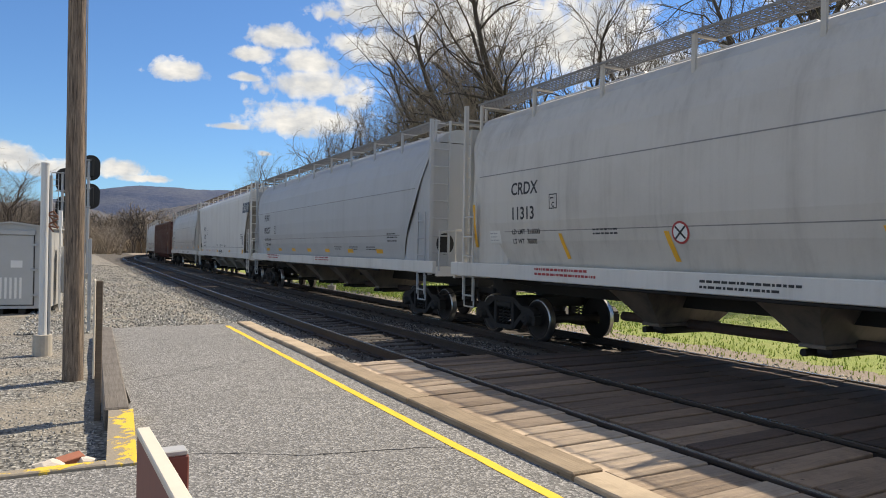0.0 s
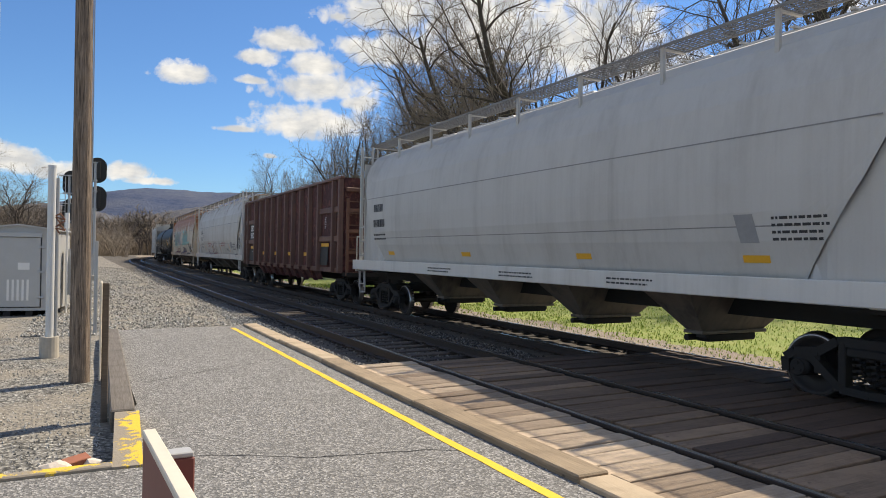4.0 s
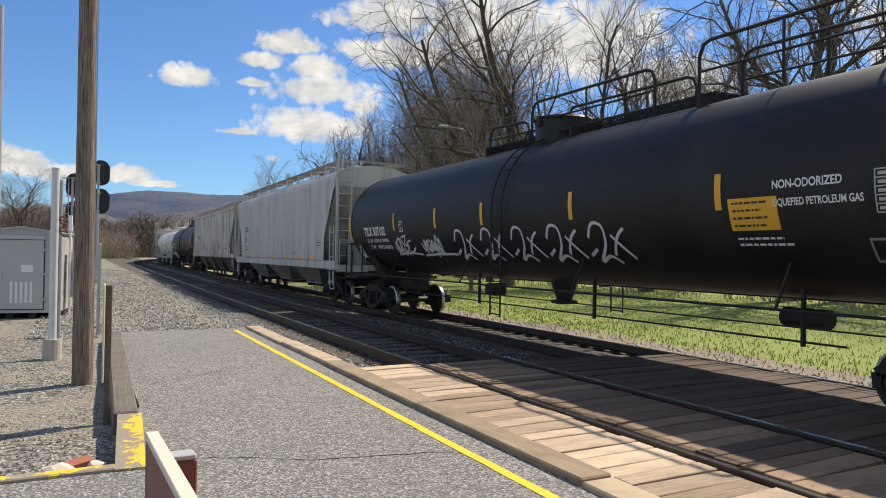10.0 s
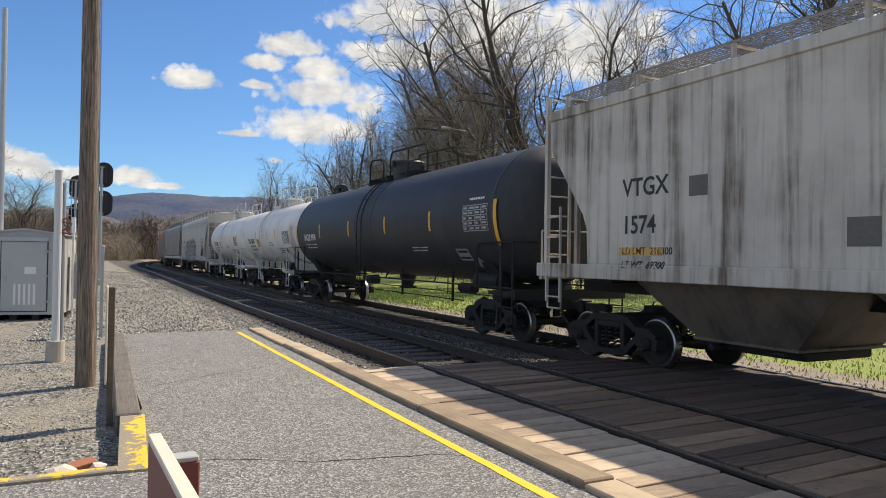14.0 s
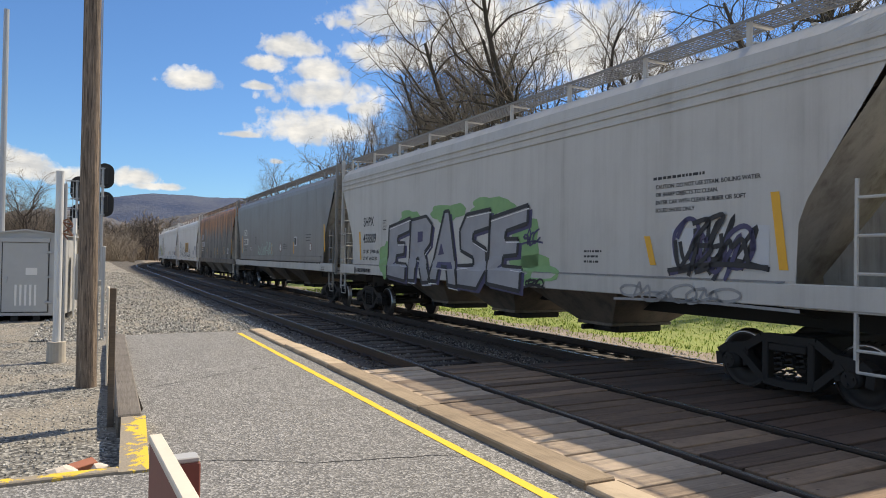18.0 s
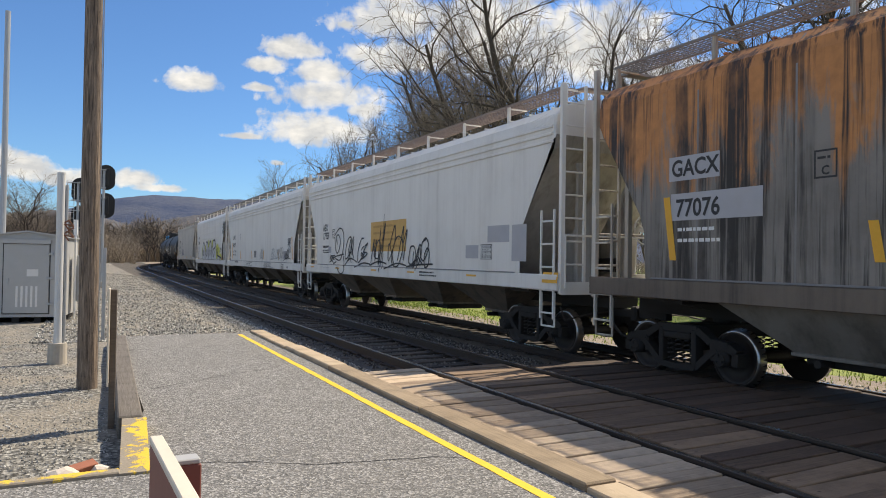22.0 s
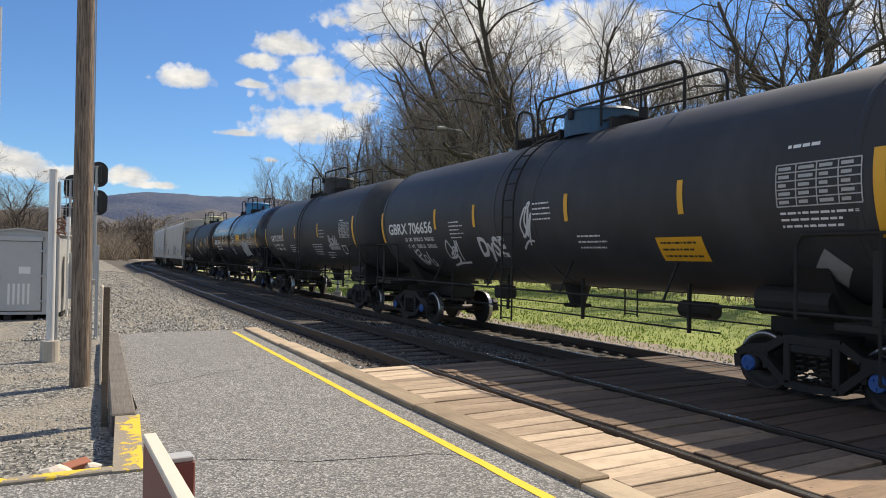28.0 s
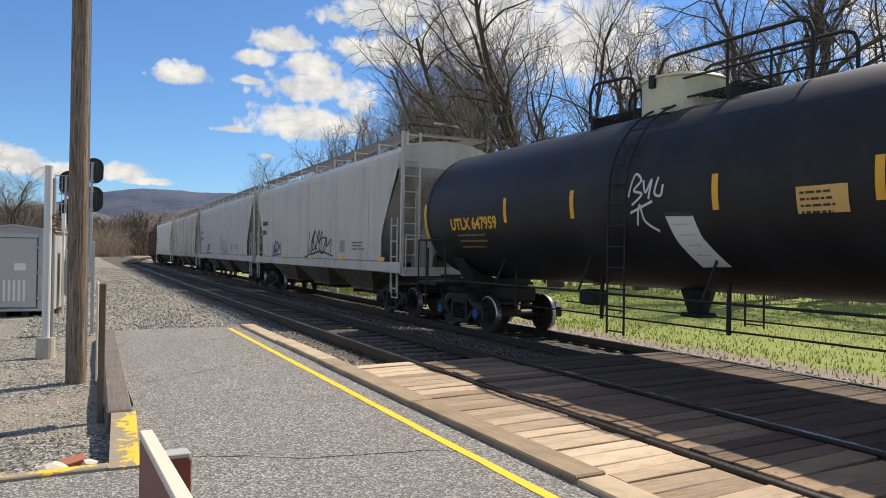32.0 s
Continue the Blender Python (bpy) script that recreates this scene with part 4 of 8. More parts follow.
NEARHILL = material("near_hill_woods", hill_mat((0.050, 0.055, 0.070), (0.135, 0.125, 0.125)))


def hill(name, dist, prof, depth, label, mat):
    azs = np.linspace(prof[0][0], prof[-1][0], 260)
    V, F = [], []
    K = 14
    for a in azs:
        e = float(np.interp(a, [p[0] for p in prof], [p[1] for p in prof]))
        for k in range(K):
            t = k / (K - 1)
            d = dist + depth * t
            hgt = math.tan(radians(e)) * (dist + depth) * (math.sin(t * math.pi / 2) ** 1.3)
            n1 = noise.fractal(Vector((a * 0.45, t * 2.5, dist * 0.01)), 1.0, 2.0, 5) * 0.08 * hgt * t
            n2 = noise.noise(Vector((a * 5, t * 9, 0))) * 3.0 * t
            V.append((math.sin(radians(a)) * d, math.cos(radians(a)) * d, -2 + hgt + n1 * (1 - t) + n2))
    n = K
    for i in range(len(azs) - 1):
        for k in range(K - 1):
            F.append((i * n + k, (i + 1) * n + k, (i + 1) * n + k + 1, i * n + k + 1))
    tagged(new(name, mesh_from(name, V, F, mat, True)), label, "hill", kind="structure")


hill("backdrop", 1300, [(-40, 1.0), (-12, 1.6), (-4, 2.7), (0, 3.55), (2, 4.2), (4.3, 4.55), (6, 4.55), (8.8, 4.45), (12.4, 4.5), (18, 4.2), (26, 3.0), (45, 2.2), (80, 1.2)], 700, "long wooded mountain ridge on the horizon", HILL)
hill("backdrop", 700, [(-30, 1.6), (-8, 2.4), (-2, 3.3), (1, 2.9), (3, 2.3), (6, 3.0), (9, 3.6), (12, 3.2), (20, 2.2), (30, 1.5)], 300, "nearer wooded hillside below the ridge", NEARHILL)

# ---- freight train: shared running gear ----
def truck_meshes():
    """Shared pieces of a three-piece freight truck; origin on the rail under its middle."""
    out = {}
    g = Geo()
    top = [(-1.10, 0.34), (-1.12, 0.52), (-0.98, 0.61), (-0.66, 0.64), (-0.40, 0.80), (0.40, 0.80), (0.66, 0.64), (0.98, 0.61), (1.12, 0.52), (1.10, 0.34)]
    for a, b in zip(top, top[1:]):
        g.bar((a[0], 0, a[1]), (b[0], 0, b[1]), 0.17, 0.11)
    for sx in (-1, 1):
        g.bar((sx * 0.76, 0, 0.56), (sx * 0.36, 0, 0.22), 0.16, 0.10)
        g.bar((sx * 0.36, 0, 0.22), (0, 0, 0.20), 0.18, 0.09)
        g.box(sx * 0.34 - 0.05, sx * 0.34 + 0.05, -0.09, 0.09, 0.22, 0.80, c=0.015)
        g.box(sx * 0.889 - 0.17, sx * 0.889 + 0.17, -0.075, 0.085, 0.50, 0.60, c=0.02)
        g.box(sx * 0.68 - 0.045, sx * 0.68 + 0.045, -0.07, 0.07, 0.36, 0.62, c=0.015)
    out["side_frame"] = g.mesh("side_frame", DARK)
    g = Geo()
    for sx in (-0.17, 0.0, 0.17):
        n, turns = 36, 5.0
        pts = [(sx + 0.065 * math.cos(turns * 6.283 * i / n), 0.065 * math.sin(turns * 6.283 * i / n), 0.27 + 0.36 * i / n) for i in range(n + 1)]
        for a, b in zip(pts, pts[1:]):
            g.tube(a, b, 0.018, n=4, caps=False)
    g.box(-0.28, 0.28, -0.1, 0.1, 0.63, 0.74, c=0.02)
    out["spring_nest"] = g.mesh("spring_nest", DARK)
    g = Geo()
    g.box(-0.2, 0.2, -1.0, 1.0, 0.62, 0.86, c=0.03)
    g.tube((0, 0, 0.86), (0, 0, 0.98), 0.22, n=14)
    for sx in (-1, 1):
        g.box(sx * 0.42 - 0.05, sx * 0.42 + 0.05, -0.85, 0.85, 0.36, 0.46)
        for sy in (-1, 1):
            g.box(sx * 0.45 - 0.03, sx * 0.45 + 0.05, sy * 0.74 - 0.06, sy * 0.74 + 0.06, 0.30, 0.58, c=0.01)
    out["bolster"] = g.mesh("bolster", DARK)
    g = Geo()
    N = 32
    for sy in (-1, 1):
        ys = [0.68, 0.69, 0.70, 0.715, 0.80, 0.835, 0.835, 0.80, 0.765, 0.77, 0.80]
        rs = [0.14, 0.38, 0.445, 0.447, 0.42, 0.413, 0.345, 0.325, 0.24, 0.15, 0.13]
        rings = [[(math.cos(a) * r, sy * y, math.sin(a) * r) for a in (2 * math.pi * i / N for i in range(N))] for y, r in zip(ys, rs)]
        g.loft(rings if sy > 0 else rings[::-1], caps=False)
    g.tube((0, -0.95, 0), (0, 0.95, 0), 0.085, n=12)
    out["wheelset"] = g.mesh("wheelset", WHEELM, True)
    for k, sy in (("tread_near", -1), ("tread_far", 1)):
        g = Geo()
        rings = [[(math.cos(a) * r, sy * y, math.sin(a) * r) for a in (2 * math.pi * i / N for i in range(N))] for y, r in ((0.714, 0.4475), (0.80, 0.4225), (0.837, 0.4165), (0.838, 0.39))]
        g.loft(rings if sy > 0 else rings[::-1], caps=False)
        out[k] = g.mesh("tread", TREAD, True)
    for k, sy in (("bearing_near", -1), ("bearing_far", 1)):
        out[k] = Geo().tube((0, sy * 0.92, 0), (0, sy * 1.15, 0), 0.115, n=16).mesh("bearing", DARK, True)
    g = Geo()
    g.tube((0, -1.175, 0), (0, -1.15, 0), 0.10, 0.11, n=16)
    for a in range(3):
        t = a * 2.094
        g.tube((math.cos(t) * 0.06, -1.195, math.sin(t) * 0.06), (math.cos(t) * 0.06, -1.17, math.sin(t) * 0.06), 0.02, n=6)
    out["bearing_cap"] = g.v, g.f
    return out


TRUCK = truck_meshes()
CAPS = {}
SPINS = []           # wheelsets that turn, with their car
CAPBLUE = plain("cap_blue", (0.02, 0.09, 0.30), 0.5)


def add_truck(car, x, cap=None):
    t = part("truck", TRUCK["bolster"], DARK, car, "black cast steel wheel truck", at=pose(x, 0, 0))
    for sy in (-1, 1):
        part("side_frame", TRUCK["side_frame"], DARK, t, at=pose(0, sy * 1.02, 0))
        part("spring_nest", TRUCK["spring_nest"], DARK, t, at=pose(0, sy * 1.02, 0))
    cap = cap or DARK
    if cap.name not in CAPS:
        CAPS[cap.name] = mesh_from("bearing_cap", *TRUCK["bearing_cap"], cap)
    for sx in (-0.889, 0.889):
        m = pose(sx, 0, 0.42)
        w = part("wheelset", TRUCK["wheelset"], WHEELM, t, at=m)
        SPINS.append((w, car))
        part("tread", TRUCK["tread_near"], TREAD, t, at=m)
        part("tread", TRUCK["tread_far"], TREAD, t, at=m)
        part("bearing", TRUCK["bearing_near"], DARK, t, at=m)
        part("bearing", TRUCK["bearing_far"], DARK, t, at=m)
        c = part("bearing_cap", CAPS[cap.name], cap, t, at=m)
        SPINS.append((c, car))
    return t


g = Geo()
g.box(-0.75, 0.05, -0.08, 0.08, 0.76, 0.92, c=0.02)
g.box(0.0, 0.16, -0.16, 0.12, 0.70, 0.98, c=0.03)
COUPLER = g.mesh("coupler", DARK)
AIRHOSE = Geo().pipe([(-0.45, -0.25, 0.82), (-0.25, -0.33, 0.62), (-0.02, -0.34, 0.45), (0.12, -0.25, 0.40)], 0.028).mesh("air_hose", BLACK)
LEVER = Geo().pipe([(-0.15, -1.38, 0.95), (-0.12, -1.30, 0.70), (-0.05, -0.75, 0.82), (-0.05, -0.2, 0.85)], 0.016).mesh("uncoupling_lever", WHEELM)


def add_couplers(car, L):
    for e, rz in ((1, 0), (-1, 180)):
        m = pose(e * (L / 2 - 0.08), 0, 0, 0, 0, rz)
        part("coupler", COUPLER, DARK, car, at=m)
        part("air_hose", AIRHOSE, BLACK, car, at=m)
        part("uncoupling_lever", LEVER, WHEELM, car, at=pose(e * (L / 2 - 0.45), 0, 0, 0, 0, rz))


# ---- lettering and marks laid on a car's side ----
FLAT = [(1.2, 1.50), (1.35, 1.53), (3.95, 1.53), (4.10, 1.50), (4.28, 1.30), (4.42, 0.85), (4.50, 0.0)]
ROUND = [(1.2, 1.31), (1.45, 1.38), (1.75, 1.47), (2.1, 1.53), (2.5, 1.545), (3.0, 1.53), (3.5, 1.46), (3.85, 1.34), (4.12, 1.18), (4.30, 0.98), (4.41, 0.68), (4.46, 0.0)]
TALL = [(1.2, 1.50), (1.35, 1.53), (4.18, 1.53), (4.20, 1.57), (4.38, 1.57), (4.40, 1.50), (4.55, 0.9), (4.62, 0.0)]


def half_width(prof, z):
    return float(np.interp(z, [p[0] for p in prof], [p[1] for p in prof]))


def side_y(car, z):
    """Where the near face of a car lies at height z."""
    if car["shape"] == "tank":
        return -math.sqrt(max(0.02, car["R"] ** 2 - (z - car["zc"]) ** 2))
    k, dz = RAISE.get(car["shape"], (1.0, 0.0))
    if "raised" in car:
        z = (z - dz) / k
    y = -half_width(PROFS[car["shape"]], z)
    return min(y, -1.562) if z < 1.33 else y


# height of the hopper bodies over their trucks: stretch and lift by kind
RAISE = {"flat": (1.09, 0.118), "round": (1.09, 0.118), "tall": (0.93, 0.50)}


def raise_body(car):
    k, dz = RAISE[car["shape"]]
    m = pose(0, 0, dz) @ Matrix.Diagonal((1, 1, k, 1))
    for ob in car.children:
        ob.matrix_basis = m @ ob.matrix_basis
    car["raised"] = 1


PROFS = {"flat": FLAT, "round": ROUND, "tall": TALL, "gondola": [(1.0, 1.52), (4.4, 1.52)]}


def lay(name, verts, faces, car, mat, lift=1, label=""):
    """Flat shapes in x, z wrapped on the near side of a car."""
    bm = bmesh.new()
    vs = [bm.verts.new((x, 0, z)) for x, z in verts]
    for f in faces:
        try:
            bm.faces.new([vs[i] for i in f])
        except ValueError:
            pass
    zs = [z for _, z in verts]
    if max(zs) - min(zs) > 0.2 and car["shape"] != "gondola":
        z = min(zs) + 0.1
        while z < max(zs):
            bmesh.ops.bisect_plane(bm, geom=bm.verts[:] + bm.edges[:] + bm.faces[:], plane_co=(0, 0, z), plane_no=(0, 0, 1))
            z += 0.1 if car["shape"] != "flat" else 0.3
    for v in bm.verts:
        v.co.y = side_y(car, v.co.z) - 0.004 * lift
    bmesh.ops.recalc_face_normals(bm, faces=bm.faces[:])
    me = bpy.data.meshes.new(name)
    bm.to_mesh(me)
    bm.free()
    me.materials.append(mat)
    return part(name, me, mat, car, label)


FONTS = {}


def letters(text, size, fat=0.0, shear=0.0):
    key = (text, size, fat, shear)
    if key not in FONTS:
        cu = bpy.data.curves.new("lettering", "FONT")
        cu.body, cu.size, cu.resolution_u, cu.offset, cu.shear = text, size, 3, fat, shear
        cu.fill_mode = "FRONT"
        ob = bpy.data.objects.new("lettering", cu)
        me = bpy.data.meshes.new_from_object(ob)
        v = [(p.co.x, p.co.y) for p in me.vertices]
        f = [tuple(q.vertices) for q in me.polygons]
        bpy.data.objects.remove(ob)
        bpy.data.curves.remove(cu)
        bpy.data.meshes.remove(me)
        FONTS[key] = v, f
    return FONTS[key]


def write(car, text, x, z, size, mat, fat=0.008, shear=0.0, lift=1, squeeze=1.0, label="", name="lettering"):
    v, f = letters(text, size, fat, shear)
    v = [(x + a * squeeze, z + b) for a, b in v]
    words, right = [], None
    for q in sorted(f, key=lambda q: min(v[i][0] for i in q)):
        left = min(v[i][0] for i in q)
        if right is None or left > right + 0.17 * size * squeeze:
            words.append([])
            right = left
        words[-1].append(q)
        right = max(right, max(v[i][0] for i in q))
    for w in words:
        used = sorted(set(i for q in w for i in q))
        at = {i: k for k, i in enumerate(used)}
        lay(name, [v[i] for i in used], [tuple(at[i] for i in q) for q in w], car, mat, lift, label)


def quad(car, name, x, z, w, h, mat, lift=1, skew=0.0, label=""):
    return lay(name, [(x, z), (x + w, z), (x + w + skew, z + h), (x + skew, z + h)], [(0, 1, 2, 3)], car, mat, lift, label)


def bars(car, x, z, w, rows, mat, h=0.045, gap=0.085, seed=1, lift=1):
    """Small print too fine to read: broken bars."""
    rnd = random.Random(seed)
    h *= 0.72 if h < 0.1 else 1.0
    V, F = [], []
    for r in range(rows):
        q = x
        end = x + w * rnd.uniform(0.7, 1.0)
        while q < end:
            d = rnd.uniform(0.03, 0.12)
            b = len(V)
            zz = z - r * gap
            V += [(q, zz), (min(q + d, end), zz), (min(q + d, end), zz + h), (q, zz + h)]
            F.append((b, b + 1, b + 2, b + 3))
            q += d + 0.022
    return tagged(lay("small_print", V, F, car, mat, lift), kind="stuff")


def strokes(car, name, lines, width, mat, lift=2, label=""):
    """Sprayed lines: smooth ribbons through the given points."""
    V, F = [], []
    for pts in lines:
        P = [Vector(p) for p in pts]
        sm = []
        for i in range(len(P) - 1):
            a, b, c, d = P[max(i - 1, 0)], P[i], P[i + 1], P[min(i + 2, len(P) - 1)]
            for k in range(6):
                t = k / 6
                sm.append(0.5 * ((2 * b) + (c - a) * t + (2 * a - 5 * b + 4 * c - d) * t * t + (3 * b - a - 3 * c + d) * t ** 3))
        sm.append(P[-1])
        base = len(V)
        for i, p in enumerate(sm):
            d = (sm[min(i + 1, len(sm) - 1)] - sm[max(i - 1, 0)])
            d = d.normalized() if d.length > 1e-6 else Vector((1, 0))
            n = Vector((-d.y, d.x)) * width / 2
            V += [(p.x + n.x, p.y + n.y), (p.x - n.x, p.y - n.y)]
            if i:
                k = base + 2 * i
                F.append((k - 2, k - 1, k + 1, k))
    return lay(name, V, F, car, mat, lift, label)


def scrawl(seed, x, z, w, h, n):
    """A sprayed tag: quick overlapping strokes, hooks, slashes and a sweep."""
    rnd = random.Random(seed)
    out = []
    q = x
    lean = rnd.uniform(0.1, 0.45) * h

    def put_stroke(pts):
        out.append([(a + rnd.uniform(-0.06, 0.06) * h + (b - z) / h * lean, b + rnd.uniform(-0.06, 0.06) * h) for a, b in pts])
    for i in range(n):
        cw = w / n * rnd.uniform(0.8, 1.5)
        top, low = z + h * rnd.uniform(0.55, 1.12), z + h * rnd.uniform(-0.18, 0.2)
        mid = (top + low) / 2
        kind = rnd.choice((0, 1, 4, 4, 3, 6, 6, 5))
        if kind == 0:
            put_stroke([(q, low), (q + cw * 0.3, top), (q + cw * 0.45, mid), (q + cw * 0.8, top * 0.9 + low * 0.1), (q + cw, low)])
        elif kind == 1:
            put_stroke([(q + cw * 0.9, top), (q + cw * 0.35, top - h * 0.1), (q, mid), (q + cw * 0.3, low), (q + cw * 1.3, mid - h * 0.1)])
        elif kind == 2:
            put_stroke([(q + cw * 0.2, top + h * 0.1), (q + cw * 0.1, low)])
            put_stroke([(q - cw * 0.1, mid), (q + cw * 1.1, mid + h * 0.2)])
        elif kind == 3:
            put_stroke([(q, top), (q + cw * 0.7, top + h * 0.05), (q + cw * 0.2, mid), (q + cw, mid - h * 0.1), (q + cw * 0.4, low), (q - cw * 0.3, low - h * 0.1)])
        elif kind == 4:
            put_stroke([(q, mid), (q + cw * 0.35, top), (q + cw * 0.7, mid), (q + cw * 0.35, low), (q, mid), (q + cw * 1.1, low - h * 0.05)])
        elif kind == 6:
            ph = rnd.random() * 6.3
            put_stroke([(q + cw * (0.5 + 0.55 * math.cos(ph + a * 0.9)), mid + (top - low) * 0.5 * math.sin(ph + a * 0.9)) for a in range(9)])
        else:
            put_stroke([(q, top), (q + cw * 0.4, low), (q + cw, top + h * 0.1), (q + cw * 0.8, low - h * 0.2)])
        q += cw * 0.62
    put_stroke([(x - w * 0.05, z - h * 0.15), (x + w * 0.5, z + h * rnd.uniform(-0.1, 0.15)), (x + w * 1.02, z - h * 0.05)])
    return out


def blob(x, z, rx, rz, seed, n=28):
    rnd = random.Random(seed)
    ph = [rnd.random() * 6 for _ in range(3)]
    P = []
    for i in range(n):
        a = 6.283 * i / n
        k = 1 + 0.12 * math.sin(3 * a + ph[0]) + 0.10 * math.sin(5 * a + ph[1]) + 0.05 * math.sin(9 * a + ph[2])
        P.append((x + math.cos(a) * rx * k, z + math.sin(a) * rz * k))
    return P


def patch(car, x, z, rx, rz, mat, seed, lift=1, name="graffiti", label=""):
    P = blob(x, z, rx, rz, seed)
    return lay(name, P, [tuple(range(len(P)))], car, mat, lift, label)


def marks(car, code, number, x, z, size, mat, squeeze=0.95, gap=1.45, fat=None, limits=None):
    """The car's painted letters and number with two lines of weights."""
    fat = size * 0.02 if fat is None else fat
    write(car, code, x, z, size, mat, fat, squeeze=squeeze)
    write(car, number, x, z - size * gap, size, mat, fat, squeeze=squeeze)
    if limits:
        for k, t in enumerate(("LD LMT  " + limits[0], "LT WT  " + limits[1])):
            write(car, t, x, z - size * (gap + 0.85) - k * size * 0.55, size * 0.40, mat, 0.003, squeeze=1.0)
    else:
        bars(car, x, z - size * (gap + 0.75), size * 2.8, 2, mat, size * 0.15, size * 0.42, seed=len(code) + int(size * 100))


# ---- covered hopper ----
BOARDM = plain("running_board_steel", (0.24, 0.235, 0.225), 0.6, 0.3, 0.2)
BOARD = {}


def board_panel(ln, w, mat):
    key = (round(ln, 2), w, mat.name)
    if key not in BOARD:
        g = Geo()
        n = int(w / 0.075)
        for i in range(n + 1):
            y = -w / 2 + w * i / n
            t = 0.012 if i in (0, n) else 0.004
            g.box(-ln / 2, ln / 2, y - t, y + t, -0.030 if i in (0, n) else -0.018, 0.0)
        n = int(ln / 0.11)
        for i in range(n + 1):
            x = -ln / 2 + ln * i / n
            g.box(x - 0.005, x + 0.005, -w / 2, w / 2, -0.016, -0.002)
        BOARD[key] = g.mesh("running_board", mat)
    return BOARD[key]


LADDERS = {}


def ladder(car, name, x, y, z0, z1, w, mat, across, step=0.40):
    """Stiles and rungs; across: rungs run across the car, else along it."""
    key = (name, round(z0, 2), round(z1, 2), w, mat.name, across, step)
    if key not in LADDERS:
        g = Geo()
        for k in (0, 1):
            a = (0, k * w, 0) if across else (k * w, 0, 0)
            w0 = (0.085 if k == 0 else 0.05) if across else 0.034
            g.bar((a[0], a[1], z0), (a[0], a[1], z1), w0, w0)
        z = z0 + 0.1
        while z < z1:
            b = (0, w, z) if across else (w, 0, z)
            g.tube((0, 0, z), b, 0.018, n=6)
            z += step
        LADDERS[key] = g.mesh(name, mat)
    return part(name, LADDERS[key], mat, car, at=pose(x, y, 0))


HUBS = {}


def brake_wheel(car, x, y, z, mat, facing):
    if mat.name not in HUBS:
        g = Geo()
        n = 20
        for i in range(n):
            a, b = 6.283 * i / n, 6.283 * (i + 1) / n
            g.tube((0, math.cos(a) * 0.26, math.sin(a) * 0.26), (0, math.cos(b) * 0.26, math.sin(b) * 0.26), 0.016, n=5, caps=False)
        for i in range(5):
            a = 6.283 * i / 5
            g.bar((0, 0, 0), (0, math.cos(a) * 0.26, math.sin(a) * 0.26), 0.03, 0.012)
        g.tube((-0.1, 0, 0), (0.03, 0, 0), 0.05)
        HUBS[mat.name] = g.mesh("brake_wheel", mat)
    part("brake_wheel", HUBS[mat.name], mat, car, at=pose(x, y, z, 0, 0, 0 if facing > 0 else 180))


